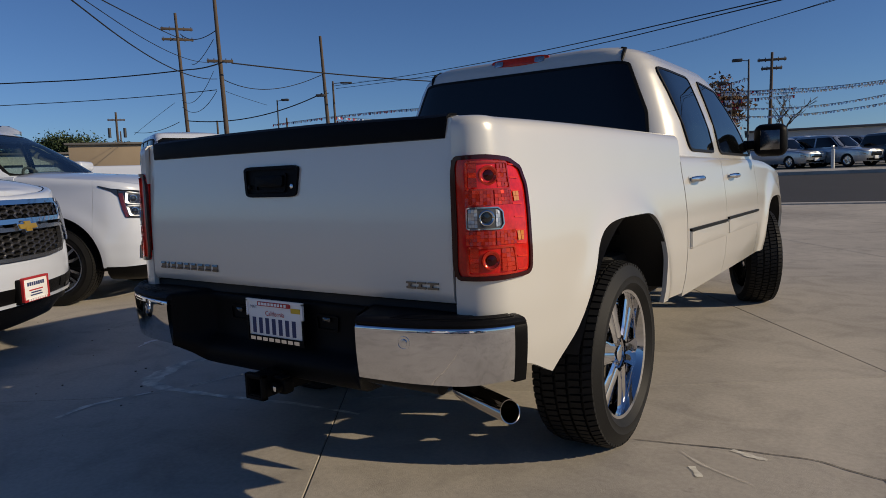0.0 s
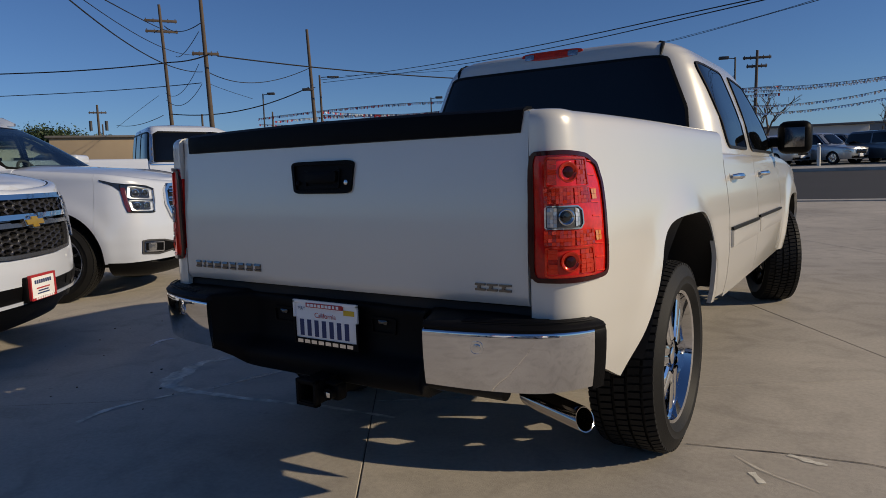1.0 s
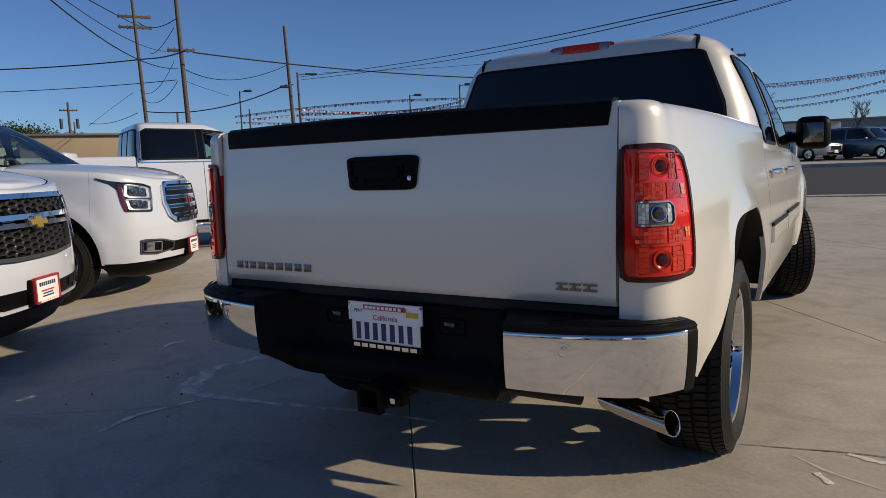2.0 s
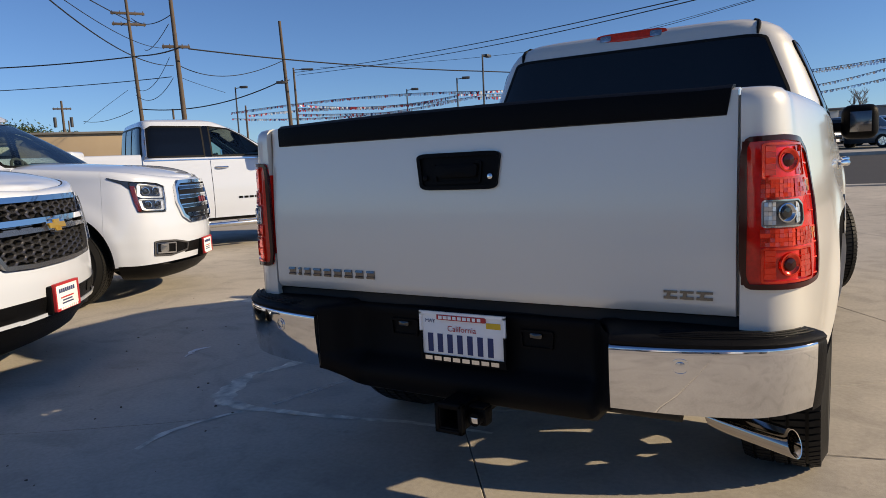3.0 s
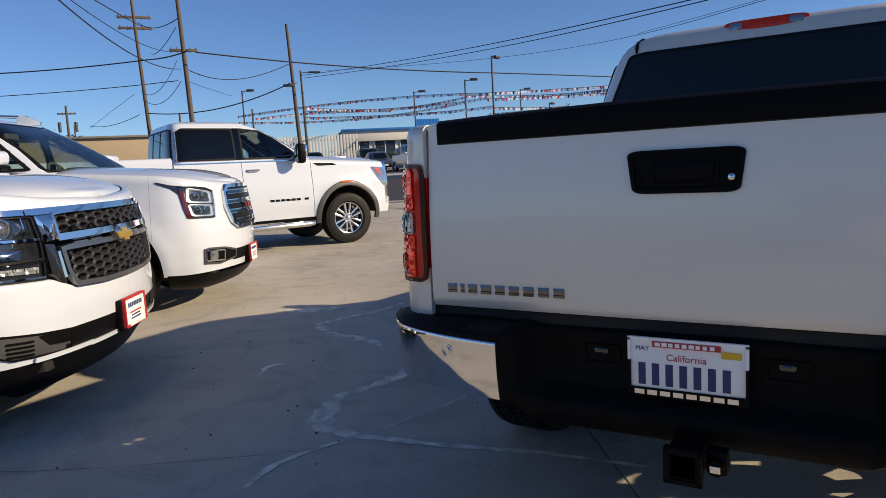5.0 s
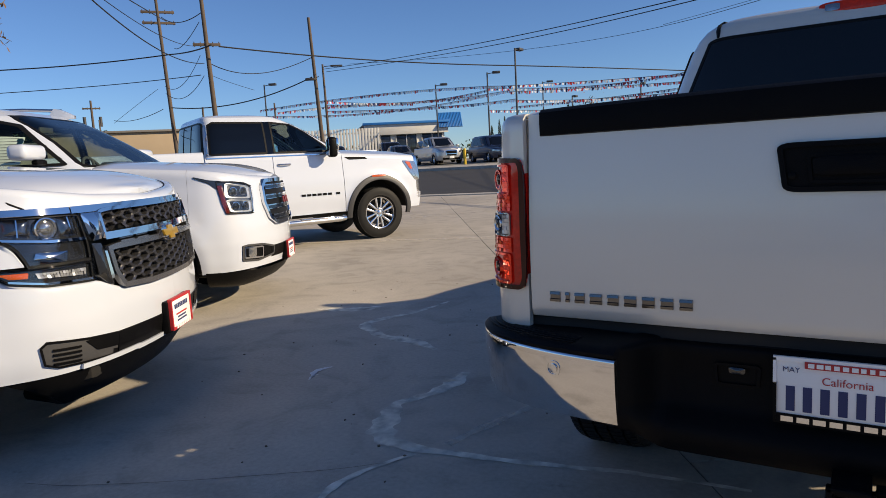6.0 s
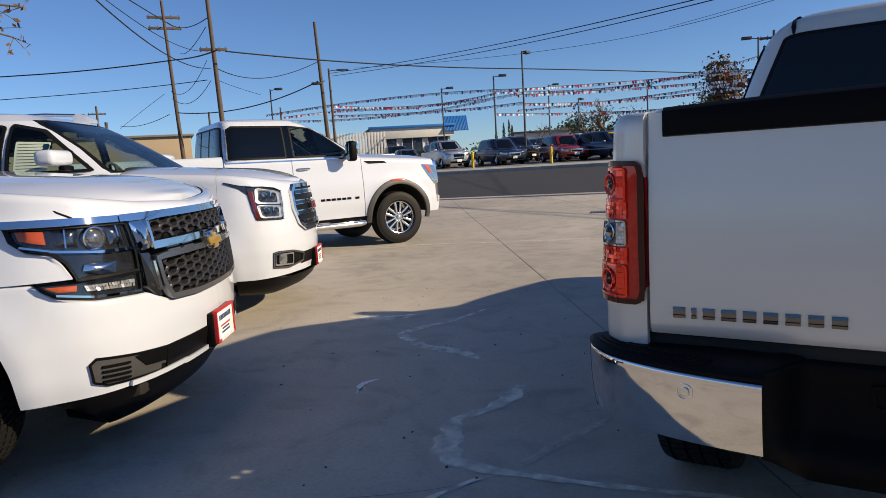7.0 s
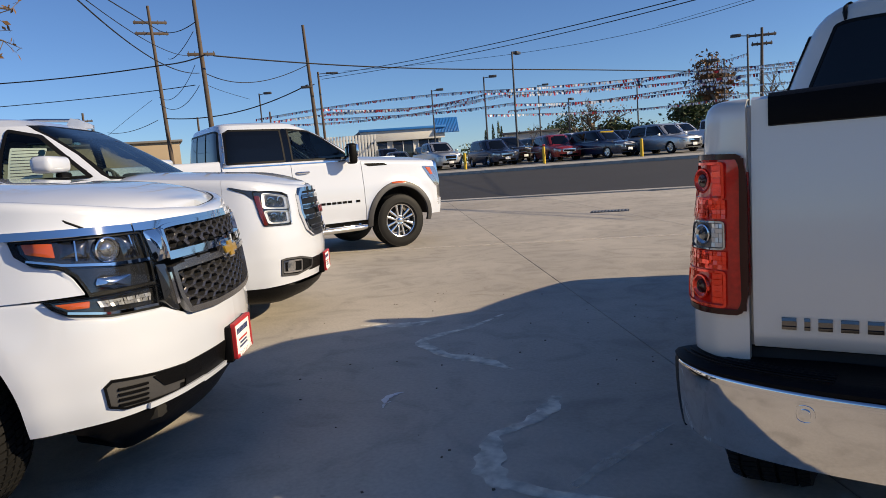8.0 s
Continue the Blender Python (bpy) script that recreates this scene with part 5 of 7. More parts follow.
        ring(g, f, shape, 0.012, 0.004, 0.02, 0.10)
        ring(g, f, foot, 0.010, 0.004, 0.02, 0.10)
        g.ob("lamp_surround", SEAL, hl, "black lamp surround")
        g = Geo()
        bar(g, f, (.665, .968), (.85, .974), 0.012, 0.006, 0.02, 8)
        bar(g, f, (.845, .974), (1.04, .996), 0.010, 0.006, 0.02, 8)
        bar(g, f, (1.03, .996), (1.15, 1.022), 0.008, 0.006, 0.02, 6)
        g.ob("lamp_divider", CHROME, hl)
        g = Geo()
        bar(g, f, (.675, .785), (.89, .795), 0.010, 0.006, 0.02, 8)
        bar(g, f, (.885, .795), (1.035, .822), 0.009, 0.006, 0.02, 6)
        g.ob("lower_strip", CHROME, hl)
        g = Geo()
        patch(g, f, [(1.055, 1.075), (1.165, 1.082), (1.15, 1.045), (1.05, 1.022)], 0.0, 0.012, 0.08, 3, 0.003)
        g.ob("side_marker", AMBER, hl, "amber side marker")
        g = Geo()
        patch(g, f, [(.955, .852), (1.075, .856), (1.03, .832), (.96, .828)], 0.0, 0.01, 0.08, 3, 0.003)
        g.ob("lower_marker", AMBER, hl, "amber turn lamp")
        for field in ([(.695, 1.072), (.785, 1.074), (.775, .99), (.69, .985)], [(.915, 1.076), (1.035, 1.078), (1.03, 1.012), (.925, .995)]):
            g = Geo()
            patch(g, f, field, -0.012, 0.006, 0.12, 6, 0.014)
            rf = g.ob("reflector", SMOKE, hl, "smoky lamp reflector")
            g = Geo()
            bar(g, f, tuple(np.mean(field[:2], axis=0)), tuple(np.mean(field[2:], axis=0)), 0.006, 0.006, 0.012, 4)
            g.ob("reflector_rib", CHROME, rf)
        g = Geo()
        facets(g, f, [(.70, .838), (.93, .846), (.92, .822), (.70, .806)], 16, 2, -0.002, 0.004, rnd)
        tagged(g.ob("light_strip", SILVERL, hl, "clear ribbed light strip"), kind="stuff")
        g = Geo()
        patch(g, f, [(.77, .925), (.915, .93), (.925, .905), (.86, .885), (.785, .880)], 0.0, 0.02, 0.08, 3, 0.006)
        g.ob("lower_reflector", MIRRORC, hl)
        for u, z, r, mt in ((.85, 1.030, .040, CLEAR),):
            c = f(u, z, .0)
            q = (f(u, z, .06) - f(u, z, 0)).normalized().to_track_quat("X", "Z").to_matrix().to_4x4()
            Geo().lathe([(-.014, r * 1.3), (.004, r * 1.22), (.006, r * 1.08), (-.006, r * .98), (-.01, r * .9)], 32, Matrix.Translation(c) @ q).ob("projector_ring", CHROME, hl)
            Geo().lathe([(-.012, r * .95), (.000, r * .82), (.008, r * .6), (.012, r * .3), (.013, .001)], 28, Matrix.Translation(c) @ q).ob("projector", mt, hl, "round projector lens")
        for nm, line in (("lamp_cover", shape), ("foot_cover", foot)):
            g = Geo()
            patch(g, f, line, 0.020, 0.016, 0.10, 8, 0.003)
            g.ob(nm, LAMPGLASS, hl, "clear lamp cover")
        # pocket beside the air intake
        pk = [(.56, .508), (.74, .524), (.925, .548), (.955, .525), (.945, .442), (.885, .418), (.56, .398)]
        g = Geo()
        patch(g, f, pk, 0.004, 0.02, 0.06, 4)
        fp = g.ob("fog_pocket", GREYP, root, "dark grey slatted bumper pocket")
        g = Geo()
        ring(g, f, pk, 0.009, 0.010, 0.02, 0.06)
        for k in range(4):
            bar(g, f, (.785, .432 + .021 * k), (.905, .442 + .021 * k), 0.009, 0.013, 0.012, 4)
        g.ob("pocket_slats", BLACK, fp)
        g = Geo()
        patch(g, f, [(.44, .500), (.76, .512), (.70, .455), (.44, .43)], 0.009, 0.012, 0.06, 3)
        g.ob("pocket_cover", BLACK, fp)
    # lower black band, pale lip, chin
    g = Geo()
    g.grid([[n(-.60 + 1.2 * k / 40, z + .012 * abs(-.6 + 1.2 * k / 40), o) for k in range(41)] for z, o in ((.500, .0), (.500, .006), (.40, .006), (.385, .002))])
    g.ob("lower_grille", BLACK, root, "black lower air intake")
    g = Geo()
    for a, b in (((-.78, .398), (-.40, .393)), ((-.41, .393), (.41, .388)), ((.40, .393), (.78, .398))):
        bar(g, n, a, b, 0.024, 0.018, 0.05, 14)
    g.ob("bumper_lip", WHITE, root)
    g = Geo()
    g.grid([[n(u, max(z, .18 + .26 * max(0.0, abs(u) - .75) / .46), o) for u in np.linspace(-1.215, 1.215, 61)] for z, o in ((.392, -.010), (.34, -.012), (.27, -.03), (.21, -.06), (.18, -.14), (.18, -.4))])
    g.ob("air_dam", BLACK, root, "black plastic air dam")
    dealer_plate(root, lambda u, z, o: body_n(u, z, o), 0.482, .29, .145)
    # glass
    window(cb, cab.end, [(-.66, 1.78), (.66, 1.78), (.86, 1.33), (-.86, 1.33)], "raked windscreen", SCREEN)
    for fn in (cab.flank, cab.left):
        window(cb, fn, [(-2.50, 1.34), (-2.02, 1.34), (-2.26, 1.53), (-2.44, 1.67), (-2.50, 1.70)])
        window(cb, fn, [(-3.25, 1.34), (-2.56, 1.34), (-2.56, 1.74), (-3.25, 1.74)])
        window(cb, fn, [(-4.85, 1.35), (-3.28, 1.34), (-3.28, 1.74), (-4.75, 1.73)])
    for sx in (-1, 1):
        mi = Geo().box((sx * 1.14, -2.15, 1.36), (.24, .12, .19), .05, seg=4).box((sx * 1.0, -2.13, 1.29), (.16, .06, .05), .02).ob("door_mirror", WHITE, root)
        Geo().box((sx * 1.14, -2.214, 1.36), (.18, .006, .13), .003).ob("mirror_glass", CHROME, mi)
        g = Geo()
        g.tube([body_n(sx * .93, 1.118, .001), body_n(sx * .99, 1.145, .0), body_n(sx * 1.04, 1.172, -.012), body_n(sx * 1.10, 1.185, -.04)], 0.0045, 6)
        g.ob("bonnet_gap", SEAL, root)
    for sx in (1, -1):
        face = Matrix.Rotation(0 if sx > 0 else math.pi, 4, "Z")
        for y in (-1.045, -4.0):
            wheel(root, Matrix.Translation((sx * .895, y, .40)) @ face, .40, .27, .26, 5, "split", SATIN)


FRONT_PANE = [(-2.30, 1.37), (-1.63, 1.37), (-1.84, 1.55), (-2.06, 1.73), (-2.30, 1.79)]
REAR_PANE = [(-3.15, 1.37), (-2.36, 1.37), (-2.36, 1.78), (-3.15, 1.78)]


def luxury_wagon():
    """White SUV with a chrome slatted grille in an angular frame."""
    root = thing("suv", "white full-size SUV with bright slatted grille and angular headlamps", "suv", pose(-4.86, 3.09, 0, 0, 0, 34 - 90), "white vehicles of the parked row")
    rnd = random.Random(42)
    outline = [(0, -5.2), (.8, -5.17), (.96, -5.0), (1.0, -4.5), (1.02, -3), (1.02, -1.6), (1.02, -1.0), (1.0, -.64), (.955, -.43), (.84, -.26), (.64, -.135), (.37, -.045), (.15, -.008), (0, 0)]
    skin, top, cab, cb = suv_shell(root, WHITE, (-1.045, -4.0), 0.49, (1.325, 1.265, 1.195, 1.17), 1.31,
        [(1.26, .95, -5.12, -1.22), (1.38, .935, -5.10, -1.39), (1.56, .885, -5.04, -1.66), (1.72, .815, -4.97, -1.92), (1.82, .755, -4.9, -2.11), (1.885, .66, -4.8, -2.28), (1.91, .56, -4.7, -2.42)],
        outline, [(0.22, 0.10), (0.33, 0.045), (0.45, 0.015), (0.60, 0.0), (0.72, 0.004), (0.88, 0.02), (1.02, 0.04), (1.14, 0.065), (1.3, 0.075)],
        0.38, (-3.2, -2.25, -1.40, -0.615), holes=(("front", [(-.615, 1.83), (.615, 1.83), (.825, 1.335), (-.825, 1.335)]), ("side", FRONT_PANE), ("side", REAR_PANE)))
    cabin_inside(root, -1.55, 1.35, .74, PALESEAT)
    n = skin.nose
    U = skin.len - skin.s_of_y(-0.615)
    for side in (1, -1):
        panel("bumper_skin", skin, skin.len - U, skin.len, lambda s: 0.37, top, WHITE, root, side, [(-1.045, .43, .49)], roll=.06, ds=.02, dz=.02, lip=.04)
    # grille: dark backing, bright slats, frame
    shape = [(-.42, 1.155), (.42, 1.155), (.50, 1.09), (.52, .94), (.455, .79), (.345, .728), (-.345, .728), (-.455, .79), (-.52, .94), (-.50, 1.09)]
    g = Geo()
    patch(g, n, shape, 0.006, 0.01, 0.12, 4)
    gb = g.ob("grille", SEAL, root, "chrome-framed grille with bright horizontal slats")
    g = Geo()
    ring(g, n, shape, 0.034, 0.030, 0.03, 0.12)
    g.ob("grille_frame", CHROME, gb, "chrome grille frame")
    for k in range(4):
        z = .800 + .093 * k
        hw = (.38, .455, .46, .43)[k]
        g = Geo()
        bar(g, n, (-hw, z), (hw, z), 0.040, 0.020, 0.018, 16)
        sl = g.ob("grille_slat", DARKCHROME, gb, "dark grille slat with a bright edge")
        g = Geo()
        bar(g, n, (-hw, z + .017), (hw, z + .017), 0.010, 0.025, 0.010, 16)
        bar(g, n, (-hw, z - .019), (hw, z - .019), 0.005, 0.022, 0.008, 16)
        g.ob("slat_edge", CHROME, sl, "bright slat edge")
    x = -.105
    for k in range(3):
        g = Geo()
        bar(g, n, (x, .945), (x + .058, .945), 0.072, 0.036, 0.014, 3)
        eb = g.ob("emblem_block", CHROME, gb, "chrome-edged emblem block")
        g = Geo()
        bar(g, n, (x + .006, .945), (x + .052, .945), 0.058, 0.038, 0.006, 3)
        g.ob("emblem_face", MAROON, eb)
        x += .078
    for sx in (-1, 1):
        f = lambda u, z, off=0.0, sx=sx: n(sx * u, z, off)
        main = [(.645, 1.100), (.74, 1.135), (.88, 1.152), (1.04, 1.158), (1.025, 1.06), (1.005, .97), (.98, .872), (.69, .856), (.66, .97)]
        g = Geo()
        patch(g, f, main, 0.004, 0.03, 0.10, 9)
        hl = g.ob("headlamp", LAMPDARK, root, "angular headlamp with a thin swept-back tip")
        g = Geo()
        patch(g, f, [(.98, 1.158), (1.10, 1.172), (1.235, 1.205), (1.235, 1.19), (1.10, 1.140), (1.03, 1.085)], 0.006, 0.02, 0.10, 4, 0.002)
        g.ob("lamp_tip", LAMPDARK, hl)
        g = Geo()
        patch(g, f, [(.982, 1.12), (1.030, 1.12), (1.004, .96), (.978, .880), (.948, .880), (.966, .97)], 0.0135, 0.012, 0.10, 3, 0.002)
        g.ob("marker_strip", MARKER, hl, "dark red side marker strip")
        g = Geo()
        ring(g, f, main, 0.010, 0.010, 0.02, 0.10)
        g.ob("lamp_surround", SEAL, hl)
        for field in ([(.675, 1.100), (.955, 1.142), (.975, 1.012), (.685, .988)], [(.685, .978), (.968, .998), (.942, .886), (.70, .874)]):
            g = Geo()
            patch(g, f, field, 0.008, 0.010, 0.18, 6, -0.010)
            rf = g.ob("reflector", SILVERL, hl, "silvery lamp bowl")
            g = Geo()
            ring(g, f, field, 0.005, 0.012, 0.014, 0.18)
            g.ob("bowl_edge", SILVERL, rf, "bright bowl edge")
            c = np.mean(field, axis=0)
            for du, r in ((-.055, .034), (.055, .036)):
                p = f(c[0] + du, c[1], .008)
                q = (f(c[0] + du, c[1], .06) - f(c[0] + du, c[1], 0)).normalized().to_track_quat("X", "Z").to_matrix().to_4x4()
                Geo().lathe([(-.012, r * 1.15), (.004, r * 1.1), (.005, r * .95), (-.004, r * .85)], 28, Matrix.Translation(p) @ q).ob("projector_ring", CHROME, rf)
                Geo().lathe([(-.006, r * .86), (.002, r * .7), (.007, r * .4), (.008, .001)], 24, Matrix.Translation(p) @ q).ob("projector", SMOKE, rf, "round projector lens")
        g = Geo()
        bar(g, f, (.665, 1.085), (.685, .875), 0.014, 0.012, 0.012, 6)
        g.ob("light_pipe", CLEAR, hl, "bright light pipe")
        g = Geo()
        patch(g, f, main, 0.022, 0.018, 0.10, 8, 0.004)
        g.ob("lamp_cover", LAMPGLASS, hl, "clear lamp cover")
        g = Geo()
        fog = [(.40, .535), (.60, .578), (.80, .592), (.862, .585), (.865, .448), (.66, .425), (.41, .452)]
        patch(g, f, fog, 0.003, 0.02, 0.08, 3)
        fp = g.ob("fog_pocket", BLACK, root, "chrome-edged fog lamp pocket")
        g = Geo()
        ring(g, f, fog, 0.016, 0.010, 0.02, 0.08)
        g.ob("fog_surround", GREYP, fp)
        g = Geo()
        ring(g, f, [(.60, .555), (.845, .572), (.845, .468), (.60, .448)], 0.013, 0.012, 0.02, 0.10)
        g.ob("fog_bezel", SATIN, fp)
        g = Geo()
        patch(g, f, [(.70, .555), (.80, .562), (.80, .478), (.70, .468)], 0.010, 0.008, 0.25, 3, 0.004)
        g.ob("fog_lens", CLEAR, fp)
    g = Geo()
    g.grid([[n(-.45 + .9 * k / 40, z, o) for k in range(41)] for z, o in ((.535, .0), (.532, .006), (.44, .006), (.43, .0))])
    g.ob("lower_grille", BLACK, root, "black lower air intake")
    g = Geo()
    rows = []
    for z, o in ((0, .006), (-.01, .006), (-.07, -.008), (-.12, -.05), (-.15, -.12), (-.15, -.3)):
        rows.append([n(u, .345 + .04 * max(0, abs(u) - .65) / .6 + z, o) for u in np.linspace(-1.20, 1.20, 71)])
    g.grid(rows)
    g.ob("air_dam", BLACK, root, "black plastic air dam")
    dealer_plate(root, lambda u, z, o: n(u, z, o), 0.46, .29, .145)
    ws = window(cb, cab.end, [(-.61, 1.825), (.61, 1.825), (.82, 1.34), (-.82, 1.34)], "raked clear windscreen", CLEARGLASS, 1.03, .10, .016)
    for fn in (cab.flank, cab.left):
        window(cb, fn, FRONT_PANE, "clear front door window", SIDEGLASS)
        window(cb, fn, REAR_PANE, "tinted rear door window", SIDEGLASS)
        window(cb, fn, [(-4.85, 1.38), (-3.28, 1.37), (-3.28, 1.78), (-4.75, 1.76)])
    g = Geo()
    patch(g, cab.flank, [(-2.24, 1.64), (-1.98, 1.62), (-1.98, 1.39), (-2.24, 1.39)], 0.012, 0.003, 0.05, 2)
    st = g.ob("window_sticker", STICKER, cb, "pale green price sheet on the window")
    for k in range(9):
        g = Geo()
        bar(g, cab.flank, (-2.22, 1.615 - .025 * k), (-2.02, 1.61 - .025 * k), 0.004, 0.014, 0.002, 3)
        g.ob("print_line", GREYP, st)
    for sx in (-1, 1):
        mi = Geo().box((sx * 1.13, -1.80, 1.475), (.33, .16, .125), .045, seg=4).ob("door_mirror", WHITE, root, "white door mirror on a black foot")
        Geo().box((sx * 1.0, -1.78, 1.395), (.16, .06, .045), .02).ob("mirror_foot", BLACK, mi)
        Geo().box((sx * 1.13, -1.877, 1.475), (.24, .006, .09), .003).ob("mirror_glass", CHROME, mi)
        front = -2.33 if sx < 0 else -2.85
        rr = Geo().tube([(sx * .545, front, 1.955), (sx * .55, front - .4, 1.985), (sx * .555, -3.6, 2.0), (sx * .55, -4.5, 1.985)], .017, 8).ob("roof_rail", SATIN, root, "roof rail on white feet")
        for y, d in ((front, 1), (-4.5, -1)):
            g = Geo()
            rows = [[(sx * .545 + w * k, y + d * a, z) for k in (-1, -.6, .6, 1)] for a, z, w in ((.13, 1.90, .018), (.08, 1.925, .026), (.0, 1.965, .028), (-.07, 1.98, .026), (-.11, 1.93, .026), (-.13, 1.88, .022))]
            g.grid(rows)
            for c in (0, 3):
                g.grid([[r[c] for r in rows], [(r[c][0], r[c][1], 1.87) for r in rows]])
            g.ob("rail_foot", WHITE, rr, "white roof rail foot")
    for sx in (1, -1):
        face = Matrix.Rotation(0 if sx > 0 else math.pi, 4, "Z")
        for y in (-1.045, -4.0):
            wheel(root, Matrix.Translation((sx * .885, y, .405)) @ face, .405, .275, .28, 6, "split", SATIN, disc=DARKRIM)


def heavy_pickup():
    """White four-door heavy-duty pickup seen from its right side."""
    root = thing("pickup_truck", "white heavy-duty crew-cab pickup with grey fender flares", "pickup truck", pose(-7.40, 8.52, 0, 0, 0, 65 - 90), "white vehicles of the parked row")
    outline = [(.82, -6.25), (.97, -6.2), (1.0, -5.8), (1.02, -4.4), (1.02, -3), (1.02, -1.6), (1.02, -1.0), (1.01, -.5), (.98, -.22), (.90, -.08), (.6, -.02), (.3, 0), (0, 0)]
    skin = Skin(outline, [(.35, .08), (.5, .03), (.7, .0), (1.0, .005), (1.2, .03), (1.4, .05), (1.5, .06)])
    sy = skin.s_of_y
    FY, RY, R, ZC = -.94, -5.06, .52, .46
    skin.flares = [(FY, ZC, R + .02, .03, .08), (RY, ZC, R + .02, .03, .08)]
    bed = lambda s: 1.535
    cabt = curve_fn([(sy(-4.2), 1.445), (sy(-1.6), 1.44), (sy(-1.3), 1.425), (sy(-.5), 1.375), (skin.len, 1.29)], .05)
    for side in (1, -1):
        panel("bed_side", skin, 0, sy(-3.71), lambda s: .55, bed, WHITE, root, side, [(RY, ZC, R)], roll=.05, ds=.04, dz=.04)
        panel("rear_door", skin, sy(-3.69), sy(-2.70), lambda s: .50, cabt, WHITE, root, side, roll=.03, ds=.06, dz=.04)
        panel("front_door", skin, sy(-2.69), sy(-1.565), lambda s: .50, cabt, WHITE, root, side, roll=.03, ds=.06, dz=.04)
        panel("front_fender", skin, sy(-1.555), sy(-.20), lambda s: .62 if s > sy(-.40) else .50, cabt, WHITE, root, side, [(FY, ZC, R)], roll=.06, ds=.026, dz=.026)
        panel("nose", skin, sy(-.20), skin.len, lambda s: .62, cabt, CHROME, root, side, roll=.06, ds=.04, dz=.04)
        panel("front_bumper_half", skin, sy(-.42), skin.len, lambda s: .48, lambda s: .74, WHITE, root, side, roll=.02, ds=.04, dz=.04)
        f = lambda y, z, off=0.0, side=side: Vector((side * (skin.at(sy(y), z, off).x), skin.at(sy(y), z, off).y, z))
        for yc in (FY, RY):
            liner(root, skin, yc, R, ZC, side)
            rows = []
            for k in range(41):
                a = radians(-8 + 196 * k / 40)
                row = []
                for rr, o in ((R - .005, -.03), (R - .005, .014), (R + .03, .020), (R + .075, .014), (R + .080, -.004)):
                    row.append(f(yc + rr * math.cos(a), ZC + rr * math.sin(a), o))
                rows.append(row)
            Geo().grid(rows).ob("fender_flare", GREYP, root, "grey plastic fender flare")
        g = Geo()
        patch(g, f, [(-1.08, 1.055), (-.82, 1.055), (-.82, 1.025), (-1.08, 1.025)], 0.024, 0.02, 0.3, 3, .003)
        g.ob("side_marker", AMBER, root, "amber side marker")
        g = Geo()
        patch(g, f, [(-.46, 1.27), (-.20, 1.25), (-.14, 1.14), (-.14, .93), (-.22, .93), (-.34, 1.08)], 0.006, 0.03, 0.12, 4, .004)
        hl = g.ob("headlamp", CLEAR, root, "wrap-round headlamp")
        g = Geo()
        patch(g, f, [(-.30, 1.22), (-.18, 1.20), (-.16, 1.0), (-.20, .98)], 0.012, 0.012, 0.15, 3, .003)
        g.ob("lamp_lens", CLEAR, hl)
        g = Geo()
        patch(g, f, [(-.40, 1.25), (-.30, 1.24), (-.26, 1.12), (-.31, 1.12)], 0.012, 0.012, 0.15, 3, .002)
        g.ob("lamp_marker", AMBER, hl)
        for yh in (-2.62, -3.60):
            g = Geo()
            g.tube([f(yh + .19 * t, 1.30, .008 + .03 * math.sin(math.pi * t) ** .5) for t in np.linspace(0, 1, 9)], .016, 8)
            g.ob("door_handle", CHROME, root, "chrome door handle")
        x0 = -2.30
        for k in range(8):
            wd = .066 if k != 6 else .03
            if k != 6:
                g = Geo()
                bar(g, f, (x0, .805), (x0 + wd, .805), .034, .008, .01, 2)
                g.ob("letter_block", BLACK, root, "black letter block")
            x0 += wd + .022
        g = Geo()
        g.tube([(side * 1.03, -3.75, .40), (side * 1.08, -3.6, .395), (side * 1.08, -1.70, .395), (side * 1.03, -1.6, .40)], .045, 12)
        for y in (-3.1, -2.1):
            g.box((side * 1.08, y, .435), (.11, .55, .02), .008)
        g.ob("side_step", SATIN, root, "bright tubular side step with dark pads")
        g = Geo()
        bar(g, f, (-3.67, 1.438), (-1.62, 1.432), .016, .006, .01, 16)
        g.ob("belt_trim", CHROME, root)
        g = Geo()
        patch(g, f, [(-1.52, 1.375), (-1.16, 1.36), (-1.10, 1.325), (-1.44, 1.325)], .006, .01, .15, 3)
        g.ob("fender_badge", BLACK, root, "dark fender badge")
    deck("bonnet", skin, sy(-1.6), skin.len, cabt, WHITE, root, .06, lambda y: .08 * min(1, max(0, -y / .4)), n=20, power=3)
    g = Geo()
    g.box((0, -1.05, 1.455), (.75, .9, .05), .024)
    g.ob("bonnet_scoop", WHITE, root)
    g = Geo()
    g.box((0, -4.95, 1.1), (1.6, 2.3, .1), .02)
    for sx in (-1, 1):
        g.box((sx * .86, -4.95, 1.34), (.05, 2.3, .32), .01)
    g.box((0, -6.2, 1.15), (1.6, .06, .55), .02)
    g.ob("bed_box", WHITE, root)
    cab = Cabin([(1.28, .965, -3.73, -1.20), (1.44, .945, -3.72, -1.44), (1.69, .895, -3.695, -1.85), (1.88, .84, -3.67, -2.15), (1.985, .795, -3.65, -2.38), (2.035, .75, -3.63, -2.50), (2.062, .68, -3.59, -2.62), (2.075, .60, -3.53, -2.72)], 9)
    tall = lambda fn: (lambda y, z, off=0.0: fn(y, 1.28 + (z - 1.28) * 1.10, off))
    up = lambda poly: [(u, 1.28 + (z - 1.28) * 1.10) for u, z in poly]
    rear_pane = [(-3.60, 1.468), (-2.77, 1.462), (-2.77, 1.895), (-3.50, 1.905), (-3.575, 1.865)]
    front_pane = [(-2.65, 1.462), (-1.70, 1.455), (-1.83, 1.56), (-2.12, 1.76), (-2.33, 1.86), (-2.65, 1.895)]
